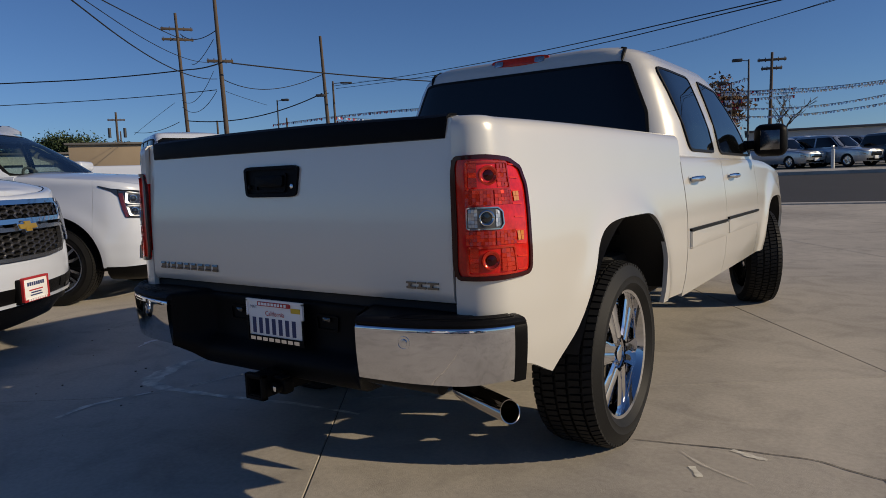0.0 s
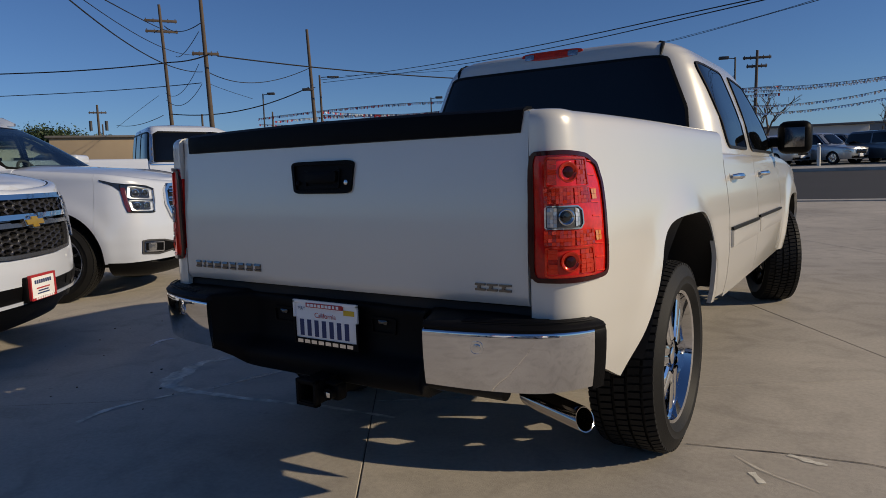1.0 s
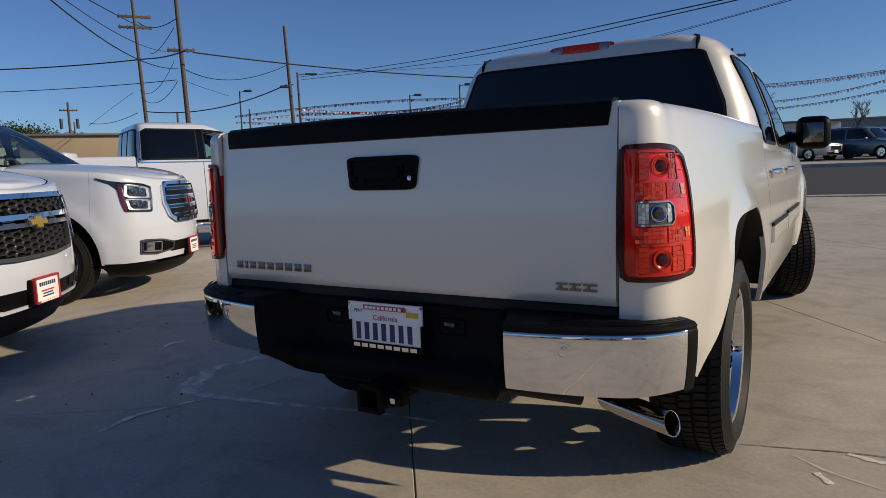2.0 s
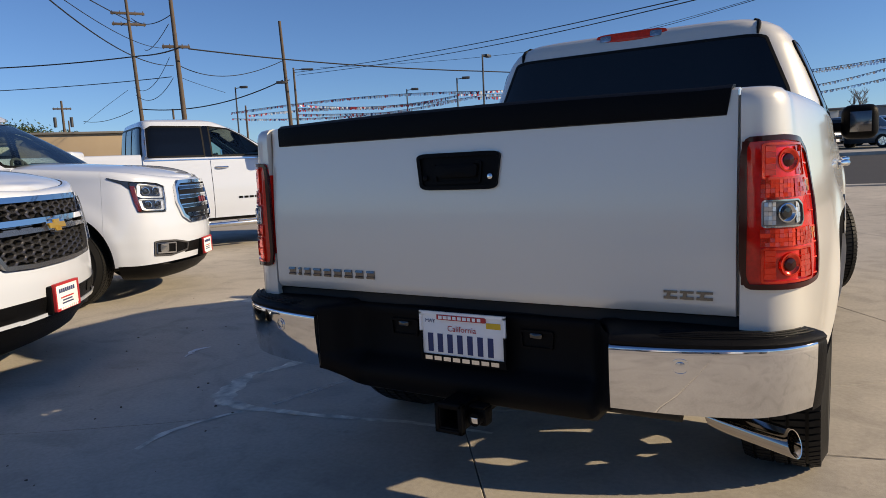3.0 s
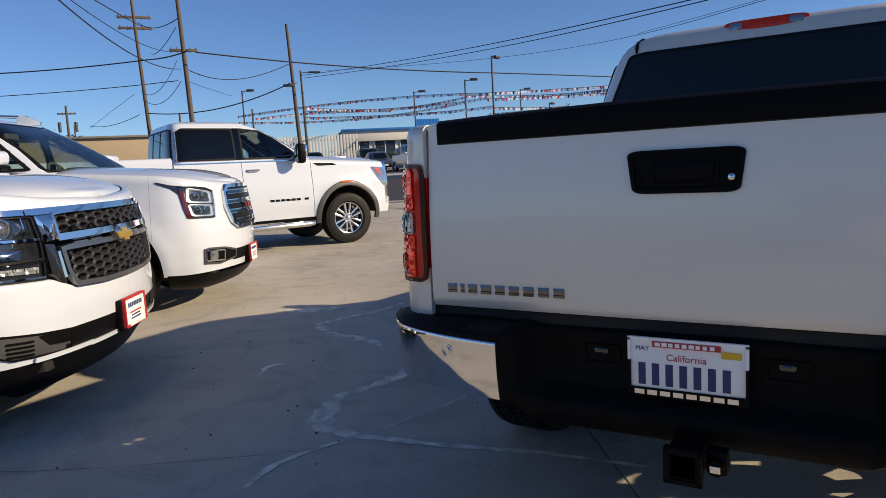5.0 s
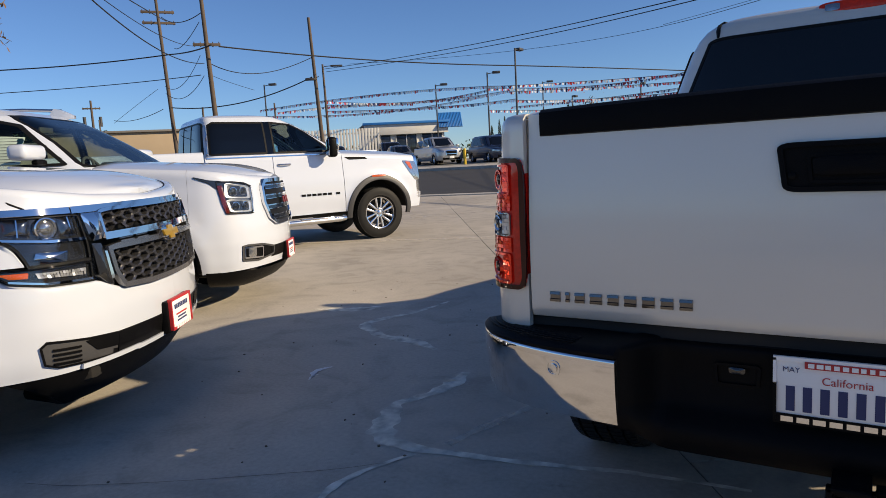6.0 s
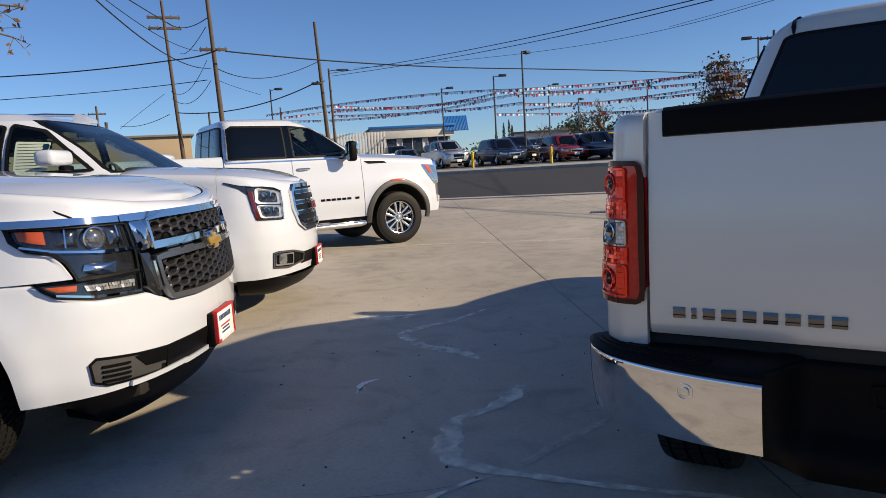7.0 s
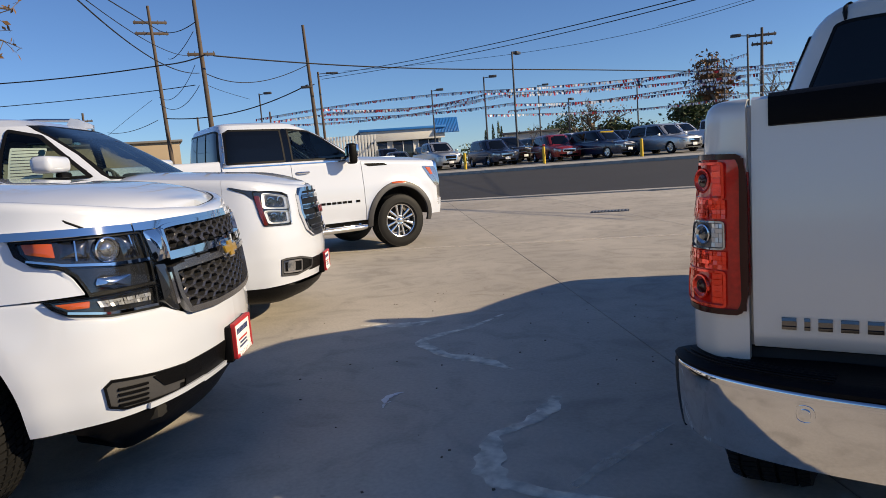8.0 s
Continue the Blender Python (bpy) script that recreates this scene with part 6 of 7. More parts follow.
    screen = [(-.66, 1.90), (.66, 1.90), (.84, 1.46), (-.84, 1.46)]
    holes = [("side", up(front_pane)), ("front", up(screen))]
    cb = cab.build("cab", WHITE, root, .04, 400, per=12, holes=holes)
    cab.shrunk(.03).build("headlining", CABINTRIM, cb, .03, 400, "dark cabin lining", 12, holes)
    cabin_inside(root, -1.72, 1.44, .78, PALESEAT, 1.78)
    for fn in (tall(cab.flank), tall(cab.left)):
        window(cb, fn, rear_pane, seal=1.03, r=.05)
        window(cb, fn, front_pane, "lightly tinted front window", SIDEGLASS, 1.03, .05)
        g = Geo()
        patch(g, fn, [(-2.78, 1.455), (-2.64, 1.455), (-2.64, 1.90), (-2.78, 1.90)], 0.009, 0.012, 0.04, 4)
        g.ob("door_pillar", TINT, cb, "black door pillar trim")
        g = Geo()
        bar(g, fn, (-3.635, 1.465), (-3.605, 1.87), .018, .012, .012, 6)
        g.ob("pillar_trim", CHROME, cb, "chrome pillar strip")
    window(cb, tall(cab.rear), [(-.70, 1.90), (.70, 1.90), (.80, 1.47), (-.80, 1.47)], "sliding rear window")
    window(cb, tall(cab.end), screen, "windscreen", CLEARGLASS)
    for x in (-.25, .25):
        g = Geo()
        bar(g, tall(cab.rear), (x, 1.48), (x, 1.89), .022, .016, .012, 8)
        g.ob("rear_window_post", SEAL, cb)
    for sx in (-1, 1):
        mi = Geo().box((sx * 1.17, -1.80, 1.53), (.17, .14, .31), .05, seg=4).box((sx * 1.02, -1.78, 1.47), (.2, .06, .06), .02).ob("door_mirror", BLACK, root, "tall chrome-capped towing mirror")
        Geo().box((sx * 1.17, -1.733, 1.57), (.165, .05, .20), .03).ob("mirror_cap", CHROME, mi)
        Geo().box((sx * 1.17, -1.874, 1.53), (.13, .006, .25), .003).ob("mirror_glass", CHROME, mi)
    Geo().box((0, -2.9, .55), (1.7, 4.2, .22), .05).ob("underbody", UNDER, root)
    for sx in (1, -1):
        face = Matrix.Rotation(0 if sx > 0 else math.pi, 4, "Z")
        for y in (FY, RY):
            wheel(root, Matrix.Translation((sx * .875, y, .425)) @ face, .425, .28, .262, 6, "broad", SATIN, disc=DARKRIM)


large_wagon()
luxury_wagon()
heavy_pickup()


# ---- across the street ----
def far_car(paint, m, label, kind="suv", L=4.8, W=.94, H=1.72, group="cars of the lot across the street"):
    """A parked car seen from afar: body, glass, lamps, wheels. Nose at y = 0."""
    root = thing("car", label, "car", m, group)
    belt = .58 * H if kind != "truck" else .62 * H
    outline = [(0, -L), (.75 * W, -L + .03), (.93 * W, -L + .15), (W, -L + .6), (W, -2), (W, -.9), (.96 * W, -.45), (.85 * W, -.2), (.55 * W, -.05), (0, 0)]
    skin = Skin(outline, [(.2, .08), (.35, .02), (.55, 0), (.8, .01), (1.0, .05), (1.2, .06)])
    sy = skin.s_of_y
    fy, ry, r = -.92, -L + .95, .36
    top = curve_fn([(0, belt), (sy(-1.7), belt), (sy(-1.2), belt - .02), (sy(-.4), belt - .12), (skin.len, belt - .22)], .08)
    for side in (1, -1):
        panel("body_side", skin, 0, skin.len, lambda s: .26, top, paint, root, side, [(fy, .33, r), (ry, .33, r)], roll=.05, ds=.07, dz=.07, lip=0)
    deck("bonnet", skin, sy(-1.6), skin.len, top, paint, root, .05, lambda y: .05, n=10)
    if kind == "truck":
        rings = [(belt - .05, .93 * W, -L + 1.75, -1.2), (belt + .1, .92 * W, -L + 1.78, -1.4), (H - .12, .8 * W, -L + 1.85, -2.05), (H - .04, .7 * W, -L + 1.95, -2.25)]
        Geo().box((0, -L + .9, belt - .1), (1.6 * W, 1.7, .12), .02).ob("bed", BLACK, root)
    elif kind == "sedan":
        rings = [(belt - .05, .93 * W, -L + .55, -1.25), (belt + .08, .91 * W, -L + .75, -1.45), (H - .1, .72 * W, -L + 1.45, -2.15), (H - .04, .62 * W, -L + 1.6, -2.35)]
    else:
        rings = [(belt - .05, .93 * W, -L + .06, -1.15), (belt + .08, .92 * W, -L + .10, -1.32), (H - .12, .78 * W, -L + .38, -1.95), (H - .04, .68 * W, -L + .5, -2.15)]
    cab = Cabin(rings, 6)
    cb = cab.build("upper_body", paint, root, .04, 48)
    z0, z1 = belt + .06, H - .15
    a, b = cab.dims(z0)[1], cab.dims(z0)[2]
    c, d = cab.dims(z1)[1], cab.dims(z1)[2]
    mid = (a + b) / 2 + .1
    for fn in (cab.flank, cab.left):
        for y0, y1, y2, y3 in ((a + .25, mid - .04, mid - .04, c + .2), (mid + .04, b - .22, d - .18, mid + .04)):
            g = Geo()
            patch(g, fn, [(y0, z0), (y1, z0), (y2, z1), (y3, z1)], .006, .01, .1, 3)
            g.ob("window", TINT, cb)
    for fn in (cab.end, cab.rear):
        g = Geo()
        w0, w1 = cab.dims(z0)[0] * .88, cab.dims(z1)[0] * .86
        patch(g, fn, [(-w0, z0), (w0, z0), (w1, z1 + .02), (-w1, z1 + .02)], .006, .01, .1, 3)
        g.ob("window", TINT, cb)
    n = skin.nose
    g = Geo()
    patch(g, n, [(-.4, belt - .26), (.4, belt - .26), (.36, .52), (-.36, .52)], .006, .02, .12, 3)
    gr = g.ob("grille", BLACK, root, "dark grille")
    g = Geo()
    ring(g, n, [(-.4, belt - .26), (.4, belt - .26), (.36, .52), (-.36, .52)], .03, .014, .02, .12)
    bar(g, n, (-.38, .66), (.38, .66), .03, .014, .02, 6)
    g.ob("grille_frame", CHROME, gr)
    g = Geo()
    bar(g, n, (-.6, .36), (.6, .36), .12, .008, .02, 8)
    g.ob("lower_grille", BLACK, root)
    Geo().box(tuple(n(0, .45, .02)), (.32, .02, .15), .004).ob("number_plate", PLATEW, root)
    for sx in (-1, 1):
        f = lambda u, z, off=0.0, sx=sx: n(sx * u, z, off)
        g = Geo()
        patch(g, f, [(.48, belt - .27), (.95, belt - .20), (.98, belt - .30), (.55, belt - .42)], .008, .02, .15, 3, .004)
        g.ob("headlamp", CLEAR, root, "clear headlamp")
        g = Geo()
        bar(g, lambda s, z, o, sx=sx: Vector((sx * skin.at(s, z, o).x, skin.at(s, z, o).y, z)), (.55, belt - .12), (.95, belt - .12), .2, .008, .02, 4)
        g.ob("tail_lamp", RED, root)
        Geo().box((sx * (W + .09), -1.62, belt + .06), (.18, .1, .13), .03).ob("door_mirror", paint, root)
        for y in (fy, ry):
            wh = new("wheel")
            wh.parent = root
            wh.matrix_basis = Matrix.Translation((sx * (W - .12), y, .345)) @ Matrix.Rotation(0 if sx > 0 else math.pi, 4, "Z")
            Geo().lathe([(-.1, .2), (-.1, .3), (-.08, .335), (.08, .335), (.1, .31), (.1, .23), (.07, .22)], 28).ob("tyre", RUBBER, wh)
            g = Geo().lathe([(.075, .23), (.06, .21), (.03, .2), (.03, .07), (.06, .06), (.065, .001)], 28)
            for k in range(5):
                q = Matrix.Rotation(2 * math.pi * k / 5, 4, "X")
                g.box(q @ Vector((.055, 0, .13)), (.03, .05, .17), .008, q.to_3x3(), 1)
            g.ob("rim", SATIN, wh)
    Geo().box((0, -L / 2, .36), (1.5 * W, L - .8, .2), .05).ob("underbody", UNDER, root)
    return root


def stand(x, y, heading):
    """The pose of something that stands on the land at (x, y)."""
    c = Vector((x, y, 0)).dot(ROAD_OUT)
    return pose(x, y, road_rise(c) + 0.06, 0, 0, heading - 90)


for paint, x, y, hd, kind, H, txt in (
        ("silver", -22.6, 35.4, -38, "truck", 1.85, "silver pickup truck facing the street"),
        ("grey", -28.2, 38.6, -40, "sedan", 1.50, "dark grey car parked behind a fence"),
        ("navy", -18.9, 35.9, -40, "suv", 1.72, "dark blue SUV facing the street"),
        ("black", -17.5, 43.5, -50, "suv", 1.76, "black SUV at the back of the lot"),
        ("red", -15.2, 36.6, -48, "suv", 1.68, "dark red SUV facing the street"),
        ("navy", -11.7, 36.9, -30, "suv", 1.70, "dark blue SUV with a yellow windscreen banner"),
        ("silver", -8.3, 37.4, -32, "suv", 1.74, "silver SUV facing the street"),
        ("white", -9.4, 46.5, -35, "truck", 1.85, "white pickup truck at the back of the lot"),
        ("white", -6.2, 44.5, -30, "truck", 1.88, "white pickup truck among parked cars"),
        ("silver", -1.9, 38.3, -38, "suv", 1.70, "silver SUV parked beside a white post"),
        ("silver", 0.7, 38.7, -35, "suv", 1.72, "pale silver SUV facing the street"),
        ("white", -0.9, 44.8, -30, "truck", 1.85, "white pickup truck in the second row"),
        ("grey", 3.9, 39.2, -35, "suv", 1.72, "grey SUV facing the street"),
        ("black", -5.5, 50.0, -30, "suv", 1.70, "black SUV in the back row"),
        ("black", -1.5, 51.0, -25, "sedan", 1.5, "dark car in the back row"),
        ("black", -19.5, 39.9, -35, "truck", 1.84, "black pickup truck behind the chain"),
        ("grey", -13.1, 40.6, -32, "sedan", 1.52, "dark grey car with bright grille"),
        ("grey", -19.9, 46.8, -30, "suv", 1.72, "grey SUV in the second row"),
        ("white", -17.6, 49.0, -25, "truck", 1.88, "white pickup truck in the back row"),
        ("black", -14.1, 48.6, -30, "suv", 1.78, "black SUV in the back row"),
        ("white", -11.6, 50.6, -20, "truck", 1.88, "white pickup truck in the back row"),
        ("navy", -25.9, 40.2, -35, "suv", 1.74, "dark blue SUV behind the silver pickup"),
        ("black", -31.0, 41.2, -40, "truck", 1.86, "black pickup truck beside the fence"),
        ("grey", 1.6, 46.0, -30, "suv", 1.72, "grey SUV in the second row"),
        ("white", 5.4, 45.0, -30, "suv", 1.72, "white SUV in the second row")):
    car = far_car(FLEET[paint], stand(x, y, hd), txt, kind, H=H, L=5.4 if kind == "truck" else 4.75)
    if "banner" in txt:
        Geo().box((0, -1.86, 1.52), (1.0, .03, .10), .01, Matrix.Rotation(radians(-30), 3, "X")).ob("banner", YELLOW, car, "yellow banner")
far_car(WHITE, pose(-40, 24, 0.2, 0, 0, -60), "white pickup truck parked far behind the row", "truck", H=1.85, L=5.4)
far_car(FLEET["black"], stand(-30.0, 33.5, -35), "dark car parked behind the row", "suv")


def utility_pole(x, y, top, lean=(0, 0), arms=(), r=.16, base=None):
    c = Vector((x, y, 0)).dot(ROAD_OUT)
    b = road_rise(c) - .3
    root = thing("utility_pole", "tall weathered wooden utility pole", "utility pole", Matrix.Translation((x, y, b)), "utility poles")
    h = top - b
    pts = [(lean[0] * t, lean[1] * t, h * t) for t in np.linspace(0, 1, 9)]
    Geo().tube(pts, [r * (1.15 - .45 * t) for t in np.linspace(0, 1, 9)], 12).ob("pole", WOOD, root)
    for z, half, ang in arms:
        t = (z - b) / h
        p = Vector((lean[0] * t, lean[1] * t, z - b))
        q = Matrix.Rotation(radians(ang), 3, "Z")
        Geo().box(p, (2 * half, .14, .19), .01, q).ob("crossarm", WOOD, root, "wooden crossarm")
        for k in (-.9, -.45, .45, .9):
            o = p + q @ Vector((half * k, 0, 0))
            Geo().tube([o + Vector((0, 0, -.14)), o + Vector((0, 0, .2))], [.05, .03], 8).ob("insulator", GALV, root, "glass insulator")
    return root


utility_pole(-48.4, 34.45, 15.6, (-.47, -.28), ((14.3, 1.25, 55), (13.45, 1.25, 55)))
utility_pole(-38.6, 30.6, 15.5, (-.35, -.2), ((10.0, .9, 52),), r=.17)
p3 = utility_pole(-37.0, 39.55, 12.85, (-.45, -.2))
Geo().tube([(0, 0, 7.6), (-.25, -.2, 7.5)], .03, 8).box((-.55, -.42, 7.42), (.75, .3, .2), .06, Matrix.Rotation(radians(38), 3, "Z")).ob("flood_light", GALV, p3, "flood light")
p4 = utility_pole(-36.65, 39.85, 9.25, (-.15, 0), r=.11)
Geo().tube([(0, 0, 8.35), (.35, .32, 8.38)], .03, 8).box((.72, .64, 8.38), (.95, .3, .12), .04, Matrix.Rotation(radians(41), 3, "Z")).ob("street_light", GALV, p4, "flat-headed street light")
p5 = utility_pole(-88.5, 51.6, 11.75, (0, 0), ((10.7, 1.1, 55),), r=.19)
for k in (-1, 1):
    Geo().tube([(k * .55, k * .8, 7.3), (k * .55, k * .8, 8.6)], .2, 12).ob("transformer", GALV, p5, "grey transformer can")
utility_pole(-47.0, 36.2, 6.7, (0, 0), r=.11)
utility_pole(-64.0, 37.5, 7.0, (0, 0), r=.09)
utility_pole(-7.7, 61.5, 10.5, (.15, 0), ((9.9, 1.1, 20), (9.2, .8, 20)), r=.15)
utility_pole(-43.4, 40.8, 6.9, (0, 0), r=.10)


def lot_lamp(x, y, top, heads=1, ang=0.0, r=.075):
    c = Vector((x, y, 0)).dot(ROAD_OUT)
    b = road_rise(c)
    root = thing("lamp_post", "dark steel parking lot lamp post with a box head", "lamp post", Matrix.Translation((x, y, b)), "lamp posts")
    Geo().tube([(0, 0, 0), (0, 0, top - b)], [r, r * .75], 10).ob("post", GALV, root)
    Geo().tube([(0, 0, 0), (0, 0, .5)], .2, 12).ob("footing", PALEC, root, "concrete footing")
    for k in range(heads):
        a = radians(ang + 180 * k)
        d = Vector((math.cos(a), math.sin(a), 0))
        Geo().tube([(0, 0, top - b - .1), d * .45 + Vector((0, 0, top - b - .05))], .03, 8).ob("bracket", GALV, root)
        Geo().box(d * .72 + Vector((0, 0, top - b - .02)), (.62, .36, .18), .03, Matrix.Rotation(a, 3, "Z")).ob("lamp_head", GALV, root, "box lamp head")
    return root


for x, y, top, heads, ang in ((-43.6, 40.0, 8.4, 1, 30), (-32.3, 49.2, 7.8, 1, 30), (-26.0, 47.0, 7.95, 1, 30), (-20.5, 40.8, 8.45, 1, 90), (-28.1, 62.6, 8.5, 1, 30), (-17.8, 60.9, 7.2, 1, 90), (-6.9, 47.8, 8.2, 1, 200), (-12.0, 67.3, 9.0, 1, 200), (-9.8, 57.0, 7.9, 1, 200), (-24.0, 60.0, 6.6, 1, 90), (-13.6, 63.0, 6.0, 1, 90)):
    lot_lamp(x, y, top, heads, ang)


def sag_line(a, m, b, n=24):
    """A curve through three points."""
    a, m, b = Vector(a), Vector(m), Vector(b)
    t0 = (m - a).length / ((m - a).length + (b - m).length)
    c = (m - a * (1 - t0) ** 2 - b * t0 ** 2) / (2 * t0 * (1 - t0))
    return [a * (1 - t) ** 2 + c * 2 * t * (1 - t) + b * t * t for t in np.linspace(0, 1, n)]


# spans that run on past the near poles: by their first and by their last point
WIRES_ON = [((-57.4, 27.6, 10.3), (-21.91, 11.78, 7.26), (-25.54, 14.45, 8.34), (-26.74, 16.26, 8.85), (-62.9, 30.1, 9.2)), ((-6.7, 24.6, 6.5), (-6.0, 24.7, 6.4), (-5.2, 34.0, 7.7), (-2.0, 38.0, 9.1))]
for a, m, b, r in (
        ((-57.4, 27.6, 10.3), (-52.2, 30.7, 10.4), (-47.5, 34.0, 10.8), .05), ((-47.5, 34.0, 10.8), (-42.6, 32.1, 10.2), (-37.8, 30.0, 9.8), .05),
        ((-21.91, 11.78, 7.26), (-25.78, 15.9, 7.17), (-38.98, 30.24, 8.75), .026), ((-25.54, 14.45, 8.34), (-29.53, 19.25, 8.32), (-39.2, 30.14, 9.95), .018),
        ((-26.74, 16.26, 8.85), (-29.94, 19.54, 9.32), (-48.36, 34.16, 13.84), .024), ((-48.36, 34.16, 13.84), (-43.57, 32.19, 12.44), (-38.76, 30.51, 12.29), .03),
        ((-62.9, 30.1, 9.2), (-56.1, 33.9, 9.3), (-46.9, 36.3, 9.3), .035), ((-37.5, 30.4, 9.7), (-34.9, 37.3, 9.4), (-26.4, 52.4, 9.0), .05),
        ((-26.4, 52.4, 9.0), (-19.6, 61.5, 8.7), (-13.3, 69.1, 8.3), .05), ((-36.6, 39.7, 8.85), (-22.6, 34.0, 7.8), (-6.7, 24.6, 6.5), .020),
        ((-36.5, 39.9, 8.65), (-21.5, 34.7, 7.7), (-6.0, 24.7, 6.4), .019), ((-37.0, 43.3, 9.6), (-17.7, 43.1, 8.6), (-5.2, 34.0, 7.7), .014),
        ((-48.32, 34.22, 6.7), (-44.6, 35.68, 6.5), (-37.4, 39.2, 8.3), .045), ((-38.75, 30.52, 8.75), (-39.04, 34.42, 8.38), (-37.3, 39.4, 9.86), .03),
        ((-39.02, 30.19, 11.51), (-41.72, 31.31, 10.89), (-47.11, 34.16, 11.24), .025), ((-39.11, 30.08, 9.29), (-41.89, 31.1, 8.15), (-48.52, 33.95, 8.42), .02),
        ((-39.03, 30.18, 7.92), (-42.75, 31.62, 7.02), (-48.51, 33.97, 7.84), .022), ((-38.68, 30.6, 7.91), (-41.39, 34.8, 7.92), (-42.59, 37.93, 7.74), .016),
        ((-48.84, 33.52, 8.21), (-52.89, 34.72, 7.66), (-60.92, 37.08, 6.45), .016), ((-60.92, 37.1, 6.7), (-54.9, 35.3, 6.26), (-48.7, 33.7, 6.6), .025),
        ((-14.5, 55.9, 11.1), (-7.1, 47.4, 10.3), (-2.0, 38.0, 9.1), .015)):
    line = sag_line(a, m, b)
    d0, d1 = (line[0] - line[1]).normalized(), (line[-1] - line[-2]).normalized()
    if a in WIRES_ON[0]:
        line.insert(0, line[0] + d0 * 22)
    if b in WIRES_ON[1]:
        line.append(line[-1] + d1 * 16)
    ob = Geo().tube(line, r, 6).ob("overhead_wire", WIRE)
    tagged(ob, "thin black overhead wire between the poles", "wire", "overhead wires")

rng = random.Random(7)
for a, m, b in (
        ((-44.0, 39.7, 6.3), (-34.0, 41.9, 6.7), (-20.9, 40.6, 6.0)), ((-40.0, 43.5, 6.5), (-31.8, 44.8, 6.1), (-20.9, 40.6, 5.7)),
        ((-46.9, 42.4, 6.1), (-39.1, 46.8, 5.8), (-26.3, 46.9, 6.2)), ((-20.9, 40.6, 6.0), (-15.0, 46.1, 6.2), (-4.3, 50.1, 6.3)),
        ((-20.9, 40.6, 5.6), (-14.0, 46.4, 5.7), (-4.4, 50.1, 5.8)), ((-26.6, 52.3, 5.5), (-16.1, 54.1, 5.7), (-7.4, 49.8, 5.8)),
        ((-26.0, 47.1, 5.0), (-16.2, 54.1, 4.6), (-6.9, 47.8, 4.4)), ((-10.7, 51.7, 6.9), (-5.0, 49.7, 6.2), (4.0, 44.5, 6.0)),
        ((-10.7, 51.7, 5.8), (-5.0, 49.7, 5.0), (4.0, 44.5, 5.6)), ((-9.4, 52.0, 4.9), (-4.4, 49.8, 4.5), (4.0, 44.5, 5.0)),
        ((-9.4, 52.0, 6.5), (-4.4, 49.8, 6.0), (4.0, 44.5, 5.9)), ((-41.7, 39.4, 5.9), (-38.7, 42.3, 6.2), (-32.0, 45.2, 6.0)),
        ((-36.7, 39.8, 5.6), (-30.0, 42.5, 5.35), (-20.5, 40.8, 5.1)), ((-36.7, 39.8, 6.4), (-30.5, 46.0, 6.2), (-26.0, 47.0, 6.6)), ((-20.5, 40.8, 5.0), (-14.0, 46.0, 4.9), (-6.9, 47.8, 5.2)), ((-26.0, 47.0, 6.7), (-17.0, 52.0, 6.5), (-6.9, 47.8, 7.0))):
    root = thing("pennant_string", "string of small red, white and blue pennants", "pennants", None, "pennant strings")
    line = sag_line(a, m, b, 60)
    Geo().tube(line, .014, 5).ob("cord", WIRE, root)
    total = sum((q - p).length for p, q in zip(line, line[1:]))
    count = int(total / .19)
    g = Geo()
    for k in range(count):
        t = (k + .5) / count * 59
        i = min(58, int(t))
        p = line[i].lerp(line[i + 1], t - i)
        d = (line[i + 1] - line[i]).normalized()
        w = Vector((rng.uniform(-.5, .5), rng.uniform(-.5, .5), -1)).normalized()
        h = rng.uniform(.15, .23) * (.75 if a[0] > -11 else 1)
        h2 = .12 + rng.uniform(-.015, .015)
        g.add([p - d * h2 * .62, p + d * h2 * .62, p + d * h2 * .45 + w * h, p - d * h2 * .45 + w * h], [(0, 1, 2, 3)])
    tagged(g.ob("bunting", FOIL if a[0] > -11 else FLAGS, root, fix=False), kind="stuff")


def low_building(name, label, x, y, heading, w, d, h, wall, roof, base, bays=0, glass=True, trim=None, flute=0, tall=.5):
    root = thing(name, label, "building", Matrix.Translation((x, y, base)) @ pose(0, 0, 0, 0, 0, heading))
    Geo().box((0, d / 2, h / 2), (w, d, h), .03).ob("wall", wall, root)
    Geo().box((0, d / 2, h + .1), (w + .6, d + .6, .2), .03).ob("roof", roof, root)
    if trim:
        Geo().box((0, -.36, h - tall / 2 + .1), (w + .6, .14, tall), .02).ob("fascia", trim, root, "painted fascia")
    for k in range(bays):
        x0 = -w / 2 + w * (k + .5) / bays
        win = new("window")
        win.parent = root
        bw = w / bays * .8
        Geo().box((x0, -.01, h * .40), (bw, .06, h * .66), .01).ob("pane", SHOPGLASS, win)
        for sx in (-1, 0, 1):
            Geo().box((x0 + sx * bw / 2, -.06, h * .40), (.07, .08, h * .68), .01).ob("frame", wall, win)
    for k in range(flute):
        Geo().box((-w / 2 + w * (k + .5) / flute, -.03, h * .5), (w / flute * .45, .08, h * .98), .01).ob("rib", wall, root)
    return root


